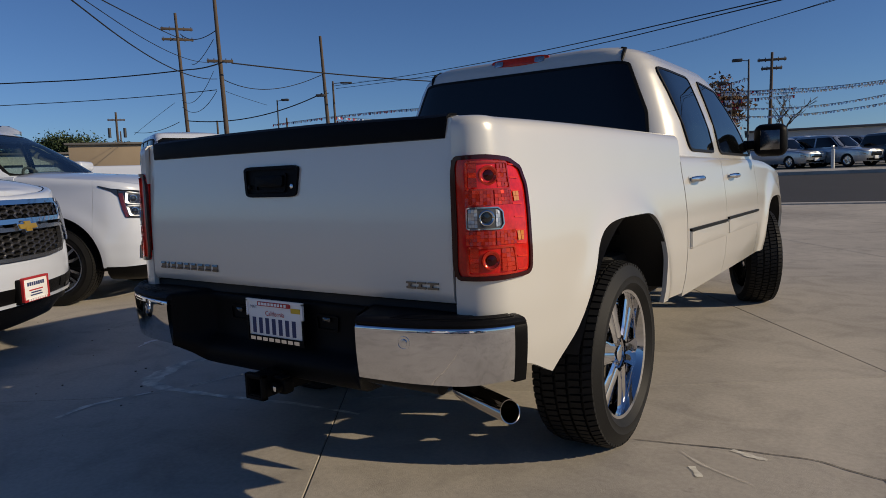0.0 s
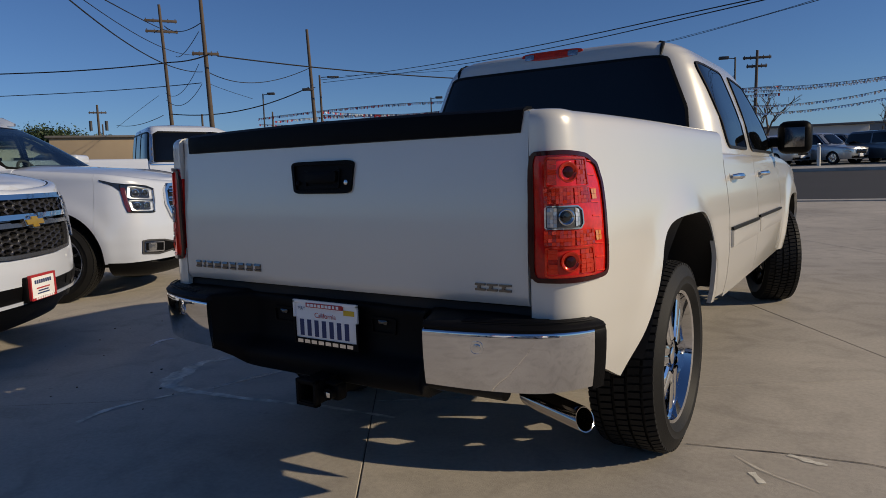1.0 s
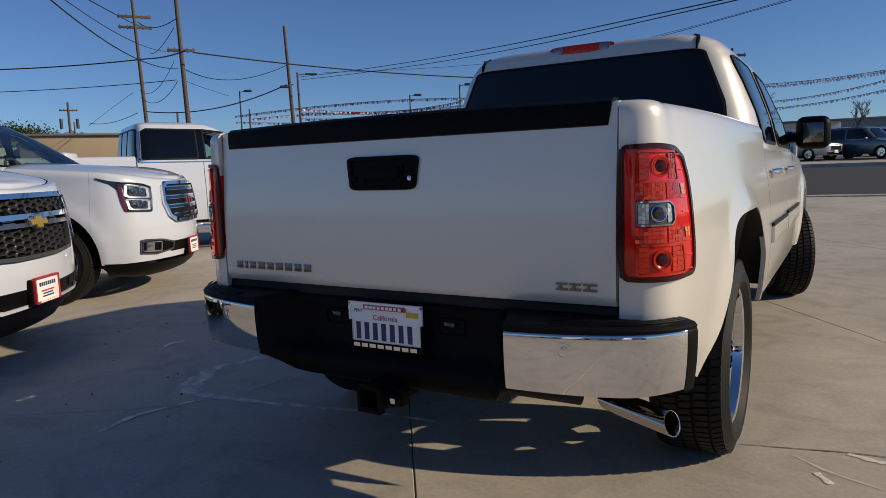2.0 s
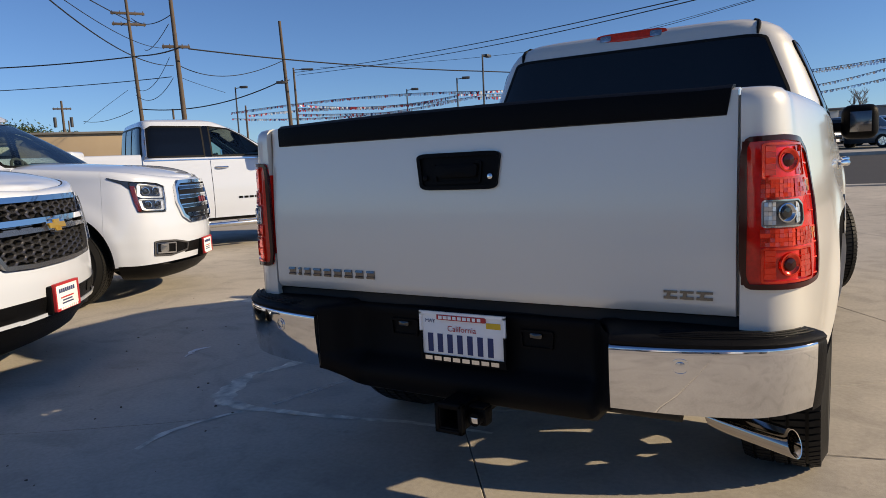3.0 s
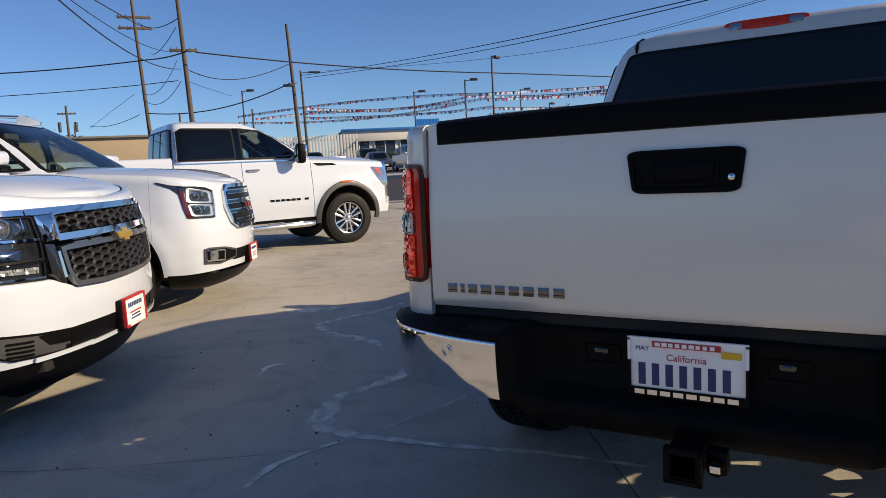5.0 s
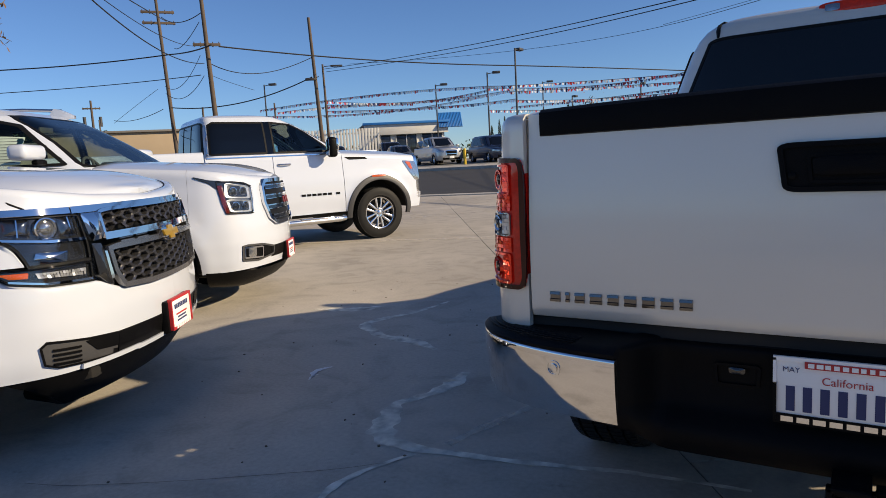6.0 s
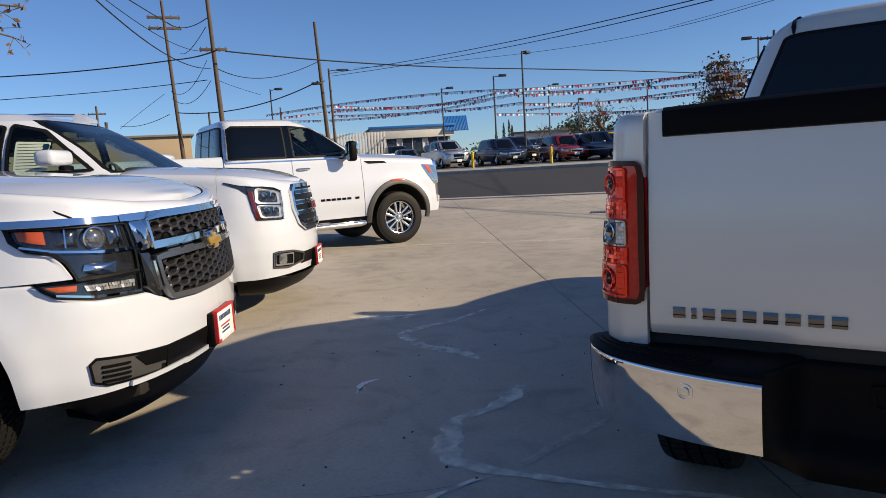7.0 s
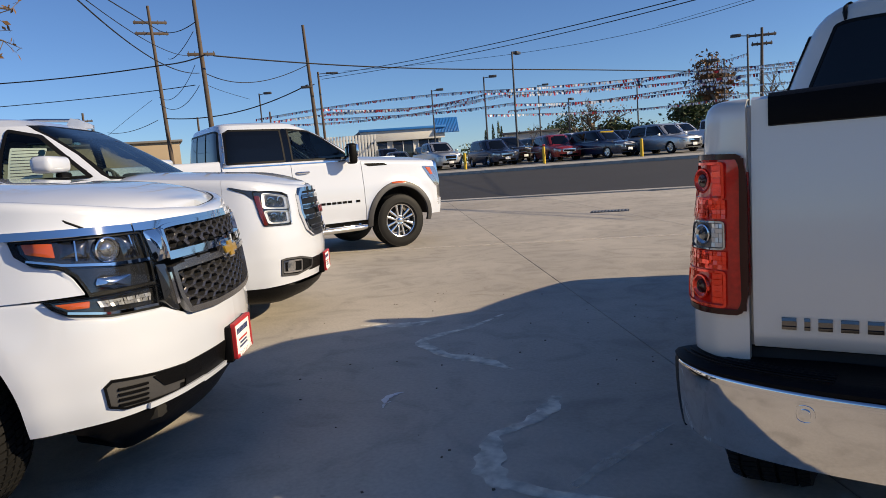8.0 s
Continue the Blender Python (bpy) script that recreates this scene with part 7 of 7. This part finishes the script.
shop = low_building("car_showroom", "low white showroom with a blue roof edge", -37.45, 51.65, 43, 7.4, 9, 3.5, STUCCO, ROOFM, 1.3, 3, trim=STUCCO, tall=1.0)
Geo().box((0, -.5, 3.65), (8.2, .3, .22), .03).ob("blue_edge", BLUEM, shop, "blue roof edge")
aw = Geo()
for k in range(16):
    aw.box((3.15 + .145 * k, -.3, 3.75), (.12, .10, 1.6), .02, Matrix.Rotation(radians(-28), 3, "X"))
aw.box((4.25, -.22, 3.75), (2.3, .06, 1.6), .01, Matrix.Rotation(radians(-28), 3, "X"))
tagged(aw.ob("awning", BLUEM, shop, "ribbed blue metal awning"), kind="stuff")
fence = thing("white_fence", "tall white ribbed metal fence", "fence", Matrix.Translation((-39.3, 44.2, 1.1)) @ pose(0, 0, 0, 0, 0, 39))
for k in range(26):
    Geo().box((-3.4 + .27 * k, 0, 1.65), (.20, .06, 3.3), .01).ob("board", STUCCO, fence)
Geo().box((0, .06, 2.9), (7.0, .05, .12), .01).ob("rail", STUCCO, fence)
low_building("warehouse", "long low tan warehouse", -60.5, 37.0, 55, 12, 12, 4.2, TAN, ROOFM, 1.3, 0)
low_building("house", "pale low building beyond trees", -75, 36, 60, 14, 10, 4.0, STUCCO, ROOFM, 1.2, 3)
low_building("warehouse", "long white and grey warehouse", -5.5, 74, 10, 12, 12, 3.2, STUCCO, ROOFM, 1.3, 0)
low_building("warehouse", "wide grey warehouse behind the lot", 2.0, 92, 6, 26, 14, 4.0, GREYW, GREYW, 1.3, 0)
low_building("warehouse", "wide pale warehouse behind the lot", -18, 110, 10, 36, 14, 3.4, STUCCO, ROOFM, 1.4, 0)
low_building("house", "white shed with a grey roof", -30.5, 66, 25, 6, 6, 2.6, STUCCO, ROOFM, 1.4, 0)


def tree(name, label, x, y, h, r, trunk, leaf, leaves, size, seed, bare=0.3, base=None, squash=.8, fork=.35, droop=0.0):
    """A tapered trunk with forking limbs and a crown of many small leaves."""
    c = Vector((x, y, 0)).dot(ROAD_OUT)
    root = thing(name, label, "tree" if name == "tree" else "shrub", Matrix.Translation((x, y, road_rise(c) - .1 if base is None else base)), "trees")
    R = random.Random(seed)
    g = Geo()
    tips = []

    def limb(p, d, length, rad, level):
        q = p + d * length
        mid = p.lerp(q, .5) + Vector((R.uniform(-1, 1), R.uniform(-1, 1), R.uniform(-.5, .5))) * length * .07
        g.tube([p, mid, q], [rad, rad * .8, rad * .6], 6, False)
        tips.append(q)
        tips.append(mid)
        if level > 0:
            for k in range(3 if level > 1 else 4):
                a = R.uniform(0, 2 * math.pi)
                e = Vector((math.cos(a), math.sin(a), R.uniform(.1, .9) - droop))
                limb(p.lerp(q, R.uniform(.55, 1.0)), (d * .7 + e * .75).normalized(), length * R.uniform(.5, .75), rad * .55, level - 1)

    limb(Vector((0, 0, 0)), Vector((0, 0, 1)), h * fork, r * .09 if trunk is None else trunk, 4)
    top = max(t.z for t in tips)
    k = h / top
    wide = max(math.hypot(t.x, t.y) for t in tips)
    sx = r / max(wide, .1)
    g.v = [(a * sx, b * sx, c * k) for a, b, c in g.v]
    tips = [Vector((t.x * sx, t.y * sx, t.z * k)) for t in tips]
    g.ob("trunk", BARK, root, "branching trunk")
    if leaves:
        g = Geo()
        crown = [t for t in tips if t.z > h * bare]
        for i in range(leaves):
            p = R.choice(crown) + Vector((R.gauss(0, 1), R.gauss(0, 1), R.gauss(0, 1) * squash)) * r * .16
            a = Vector((R.gauss(0, 1), R.gauss(0, 1), R.gauss(0, 1))).normalized()
            b = a.cross(Vector((R.gauss(0, 1), R.gauss(0, 1), R.gauss(0, 1)))).normalized()
            s = size * R.uniform(.6, 1.4)
            g.add([p - a * s, p + b * s * .45, p + a * s, p - b * s * .45], [(0, 1, 2, 3)])
        tagged(g.ob("crown", leaf, root, "crown of many small leaves", fix=False), kind="stuff")
    return root


tree("tree", "dense dark green tree", -86.5, 43.2, 6.6, 4.4, .3, LEAF, 12000, .17, 3, .12)
tree("tree", "dense dark green tree", -84.0, 46.4, 5.2, 3.4, .25, LEAF, 8000, .16, 4, .1)
tree("tree", "dense dark green tree", -90.0, 40.0, 5.8, 4.2, .3, LEAF, 8000, .17, 5, .12)
tree("tree", "brown half-bare tree with dry leaves", -11.6, 66.5, 8.0, 3.4, .25, DRYLEAF, 2600, .2, 6, .35, droop=.2)
tree("tree", "bare grey winter tree", -21.8, 62.0, 5.2, 3.2, .14, DRYLEAF, 250, .12, 7, .5)
tree("tree", "bare grey winter tree", -24.8, 66.0, 4.6, 2.8, .12, LEAF, 500, .16, 8, .2)
tree("tree", "bare winter tree beside the poles", -7.2, 66.0, 6.8, 3.0, .14, None, 0, .1, 9)
tree("shrub", "dark green shrub behind the parked cars", -12.6, 58.5, 3.6, 2.6, .1, LEAF, 1800, .2, 10, .05)
tree("shrub", "green shrub behind the parked cars", -19.5, 64.0, 2.6, 3.0, .1, LEAF, 1500, .2, 11, .05)
tree("shrub", "low green bushes behind the lot", -27.5, 70.0, 3.0, 4.0, .1, LEAF, 1500, .25, 12, .05)
tree("tree", "bare leafless winter tree", 1.5, 70.0, 5.0, 2.0, .12, None, 0, .1, 13)

tree("tree", "young bare street tree beside the pavement", -17.6, 36.4, 2.6, .9, .035, None, 0, .1, 14, fork=.5)


def far_woods():
    """A low uneven line of trees far behind the lots."""
    R = random.Random(55)
    g = Geo()
    for k in range(230):
        a = k / 229
        x, y = -150 + 170 * a, 112 + 58 * math.sin(a * 1.9) + R.uniform(-8, 8)
        h = 1.6 + 3.2 * (0.5 + 0.5 * math.sin(k * .37)) * R.uniform(.5, 1.25)
        if R.random() < .05:
            h *= 1.6
        w = R.uniform(1.4, 3.2)
        for n in range(46):
            t = R.random() ** .7
            p = Vector((x + R.gauss(0, 1) * w * (1.1 - t * .6), y + R.gauss(0, 1) * w, 1.6 + h * t))
            d = Vector((R.gauss(0, 1), R.gauss(0, 1), R.gauss(0, 1))).normalized()
            b = d.cross(Vector((R.gauss(0, 1), R.gauss(0, 1), R.gauss(0, 1)))).normalized()
            q = R.uniform(.25, .6)
            g.add([p - d * q, p + b * q * .6, p + d * q, p - b * q * .6], [(0, 1, 2, 3)])
    tagged(g.ob("far_woods", LEAF, fix=False), "low uneven line of distant dark trees", "trees", kind="stuff")


far_woods()
for x, y, h in ((-68.9, 131.9, 8.0), (-67.8, 132.4, 8.6), (-66.9, 132.0, 7.4), (-70.3, 131.0, 6.8)):
    root = thing("tree", "narrow dark cypress far behind the lot", "tree", Matrix.Translation((x, y, 1.3)), "trees")
    R = random.Random(int(-x * 10))
    Geo().tube([(0, 0, 0), (0, 0, h * .8)], [.14, .05], 8).ob("trunk", BARK, root)
    g = Geo()
    for n in range(420):
        t = R.random()
        rad = .55 * (1 - t) ** .6 * min(1, t * 8 + .3)
        a = R.uniform(0, 2 * math.pi)
        p = Vector((rad * math.cos(a), rad * math.sin(a), h * (.04 + .96 * t)))
        d = Vector((R.gauss(0, .3), R.gauss(0, .3), 1)).normalized()
        b = d.cross(Vector((R.gauss(0, 1), R.gauss(0, 1), 0))).normalized()
        q = R.uniform(.12, .26)
        g.add([p - d * q, p + b * q * .5, p + d * q, p - b * q * .5], [(0, 1, 2, 3)])
    tagged(g.ob("crown", LEAF, root, "narrow dark crown", fix=False), kind="stuff")

for k, (x, y) in enumerate(((-20.6, 33.6), (-15.9, 34.4), (-10.6, 35.2), (-1.05, 36.6))):
    c = Vector((x, y, 0)).dot(ROAD_OUT)
    post = Geo().tube([(0, 0, 0), (0, 0, .92), (0, 0, .96)], [.085, .085, .05], 14).ob("bollard", YELLOW if k < 3 else STUCCO)
    post.location = (x, y, road_rise(c) + .08)
    tagged(post, "yellow steel bollard beside the pavement" if k < 3 else "white post beside the pavement", "bollard", "bollards")
for p, q in (((-17.0, 34.3), (-15.9, 34.45)), ((-15.9, 34.45), (-10.6, 35.25)), ((-20.6, 33.65), (-17.0, 34.3))):
    a = Vector((*p, road_rise(Vector((*p, 0)).dot(ROAD_OUT)) + .85))
    b = Vector((*q, road_rise(Vector((*q, 0)).dot(ROAD_OUT)) + .85))
    ob = Geo().tube(sag_line(a, a.lerp(b, .5) - Vector((0, 0, .12)), b), .022, 6).ob("chain", STEEL)
    tagged(ob, "sagging chain between the bollards", "chain", "chains")


def leafy_corner():
    """A street tree beside the parked row; its outer twigs hang in from the side."""
    root = thing("tree", "street tree with sparse brown and green leaves", "tree", Matrix.Translation((-9.6, 0.3, 0)), "trees")
    R = random.Random(31)
    Geo().tube([(0, 0, 0), (.05, .03, 1.2), (-.05, .05, 2.4), (.1, .1, 3.2)], [.16, .13, .11, .09], 12).ob("trunk", BARK, root)
    leaves = Geo()
    for k in range(11):
        a = 2 * math.pi * k / 11
        g = Geo()
        p = Vector((.05, .05, 2.3 + .08 * k))
        end = Vector((math.cos(a) * 1.9, math.sin(a) * 1.9, 4.0 + R.uniform(-.2, .5)))
        if k == 1:
            end = Vector((1.42, 2.02, 3.22))
        if k == 2:
            end = Vector((1.25, 1.98, 2.92))
        mid = p.lerp(end, .5) + Vector((0, 0, .35))
        line = sag_line(p, mid, end, 10)
        g.tube(line, [.05 * (1 - .1 * i) + .004 for i in range(10)], 6)
        for i in range(4, 10):
            for m in range(3):
                q = line[i] + Vector((R.uniform(-.3, .3), R.uniform(-.3, .3), R.uniform(-.25, .15)))
                g.tube([line[i], q], [.006, .002], 4)
                for n in range(5):
                    c = line[i].lerp(q, R.uniform(.3, 1.05))
                    d = Vector((R.gauss(0, 1), R.gauss(0, 1), R.gauss(0, 1))).normalized()
                    b = d.cross(Vector((R.gauss(0, 1), R.gauss(0, 1), R.gauss(0, 1)))).normalized()
                    s = R.uniform(.025, .05)
                    leaves.add([c, c + d * s + b * s * .5, c + d * s * 2, c + d * s - b * s * .5], [(0, 1, 2, 3)])
        g.ob("limb", BARK, root)
    tagged(leaves.ob("crown", DRYLEAF, root, "sparse dry leaves", fix=False), kind="stuff")


leafy_corner()

# parked behind the camera's side of the lot, seen only mirrored in paint and chrome
far_car(WHITE, pose(3.4, -11.5, 0, 0, 0, 160), "white SUV parked behind, mirrored in the tailgate", "suv", H=1.8, L=5.1, group="cars on the near lot")
far_car(WHITE, pose(-0.2, -12.6, 0, 0, 0, 160), "white SUV parked behind, mirrored in the tailgate", "suv", H=1.8, L=5.1, group="cars on the near lot")
far_car(FLEET["silver"], pose(7.2, -10.4, 0, 0, 0, 160), "silver car parked behind, mirrored in chrome", "sedan", H=1.5, L=4.8, group="cars on the near lot")


# ---- the concrete lot ----
JDIR = Vector((-0.574, 0.819, 0))
JOUT = Vector((0.819, 0.574, 0))
J0 = Vector((0.03, 0.07, 0))


def ribbon(name, pts, widths, material, label, category, up=0.0035):
    """A flat mark along a soft line on the ground."""
    line = smooth_line(pts, 10)
    w = np.interp(np.linspace(0, 1, len(line)), np.linspace(0, 1, len(widths)), widths)
    R = random.Random(len(pts) + int(100 * abs(pts[0][0])))
    rows = []
    for i, p in enumerate(line):
        d = line[min(i + 1, len(line) - 1)] - line[max(i - 1, 0)]
        d = d / (np.linalg.norm(d) + 1e-9)
        q = np.array((-d[1], d[0]))
        a, b = w[i] * (1 + .22 * math.sin(i * .9 + R.random())), w[i] * (1 + .22 * math.sin(i * .7 + 2 + R.random()))
        rows.append([(*(p - q * a), up), (*(p + q * b), up)])
    ob = Geo().grid(rows).ob(name, material, fix=False)
    return tagged(ob, label, category, kind="structure")


ribbon("stain", [(-3.07, 3.18), (-3.13, 2.72), (-3.27, 2.28), (-2.92, 2.02), (-2.64, 1.98), (-2.35, 1.86)], [.012, .03, .045, .04, .06, .015], RESIDUE_SUN, "pale dried water mark along a crack", "stain")
ribbon("stain", [(-1.93, 1.52), (-1.90, 1.31), (-1.93, 1.11), (-2.00, .94), (-1.93, .78), (-1.86, .62), (-1.71, .53), (-1.38, .56), (-1.05, .62), (-.70, .70), (-.3, .74)], [.025, .055, .03, .03, .06, .065, .04, .022, .018, .015, .01], RESIDUE_SUN, "pale dried water mark along a crack", "stain")
ribbon("stain", [(-1.66, -.06), (-1.70, .12), (-1.66, .30), (-1.58, .48)], [.012, .02, .012, .012], RESIDUE_SUN, "pale scuffed streak", "stain")
ribbon("stain", [(-1.50, .62), (-1.42, .95), (-1.30, 1.35)], [.02, .03, .01], FAINT, "faint pale streak", "stain")
# the next two ribbons paint a cluster of sun specks in white
ribbon("stain", [(-2.74, 1.10), (-2.79, 1.17), (-2.79, 1.24), (-2.76, 1.30)], [.008, .02, .02, .006], SUNSPECK, "small white mark painted as a speck of sunlight", "stain")
ribbon("stain", [(-2.72, 1.05), (-2.745, 1.10), (-2.74, 1.15)], [.004, .009, .004], SUNSPECK, "small white mark painted as a speck of sunlight", "stain")
# sunlight falling between the vehicles, painted as a pale ribbon
ribbon("stain", [(-4.05, 2.55), (-3.82, 2.60), (-3.63, 2.70), (-3.52, 2.87)], [.015, .07, .07, .015], RESIDUE_SUN, "pale patch painted as sunlight near the shadow edge", "stain")
ribbon("stain", [(1.36, 1.16), (1.44, 1.13), (1.50, 1.12)], [.012, .016, .01], RESIDUE_SUN, "pale paint speck", "stain")
ribbon("stain", [(1.26, .92), (1.31, .84)], [.012, .012], RESIDUE_SUN, "pale paint speck", "stain")
ribbon("stain", [(1.18, 1.05), (1.30, .95), (1.50, .86)], [.003, .008, .002], FAINT, "faint pale streak", "stain")
ribbon("stain", [(-7.9, 6.40), (-6.2, 7.05), (-4.6, 7.65), (-2.9, 8.30), (-1.0, 9.0)], [.07, .075, .07, .075, .07], FAINT, "worn pale parking line", "stain")
ribbon("stain", [(-9.6, 9.6), (-8.4, 10.9), (-7.4, 12.2)], [.03, .04, .03], FAINT, "faint pale streak", "stain")
ribbon("crack", [(.98, 1.08), (1.15, 1.12), (1.35, 1.17), (1.5, 1.19), (1.66, 1.21), (1.78, 1.17), (1.95, 1.14), (2.3, 1.2)], [.002, .003, .004, .003, .003, .004, .003, .003], JOINT, "thin wandering crack in the concrete", "crack", .003)
ribbon("crack", [(1.89, 1.15), (1.93, 1.02), (2.0, .9)], [.003, .002, .002], JOINT, "thin crack in the concrete", "crack", .003)
ribbon("crack", [(-2.9, -.45), (-2.69, -.37), (-2.32, -.15), (-2.0, .07), (-1.78, .23), (-1.6, .4)], [.0015, .002, .0015, .002, .0015, .001], JOINT, "thin crack in the concrete", "crack", .003)
rng = random.Random(21)
g = Geo()
for k in range(90):
    x, y = rng.uniform(-4.5, -1.0), rng.uniform(-.5, 4.2)
    r = rng.uniform(.002, .007)
    g.box((x, y, r * .4), (r * 2, r * rng.uniform(1, 2), r), r * .3, Matrix.Rotation(rng.uniform(0, 3), 3, "Z"), 1)
tagged(g.ob("pebbles", BARK), "scattered small dark pebbles and leaf crumbs", "debris", kind="stuff")
drain = thing("drain_grate", "rusty iron drain grate set in the concrete", "drain", pose(-5.18, 12.59, .004, 0, 0, 15))
Geo().box((0, 0, .0), (.80, .50, .008), .003).ob("pit", GREYP, drain)
for k in range(11):
    Geo().box((-.35 + .07 * k, 0, .008), (.03, .46, .012), .003).ob("bar", STEEL, drain)

lot = tagged(new("concrete_lot"), "pale sunlit concrete lot cast in long slabs", "pavement", kind="structure")
W, LEN, GAP = 3.0, 18.0, .005


def slab_mesh(w, l):
    return Geo().box((0, 0, -.05), (w, l, .10), .003, seg=1)


Geo().grid([[across(a, c, 0, -.006) for a in (-40, 40)] for c in (-30, 20.3)]).ob("joint_filler", JOINT, lot, "dark joint filler between the slabs")
meshes = {}
# long lanes: their edges lie at these distances from the joint that runs under the pickup
LANES = (-27, -21, -15, -9, -6, 0, 3, 6, 9, 15, 21, 27)
for i, (w0, w1) in enumerate(zip(LANES, LANES[1:])):
    for j in range(-2, 3):
        c = J0 + JOUT * ((w0 + w1) / 2) + JDIR * (LEN * (j + .5) - 4.0 + (5.0 if i % 2 else 0))
        if c.dot(ROAD_OUT) > 27 or c.dot(ROAD_OUT) < -26:
            continue
        w = w1 - w0
        if w not in meshes:
            ob = slab_mesh(w - GAP, LEN - GAP).ob("slab", CONCRETE, lot, sharp=30)
            meshes[w] = ob.data
        else:
            ob = new("slab", meshes[w])
            ob.parent = lot
        ob.matrix_basis = Matrix.Translation(c) @ pose(0, 0, 0, 0, 0, math.degrees(math.atan2(JDIR.y, JDIR.x)) - 90)
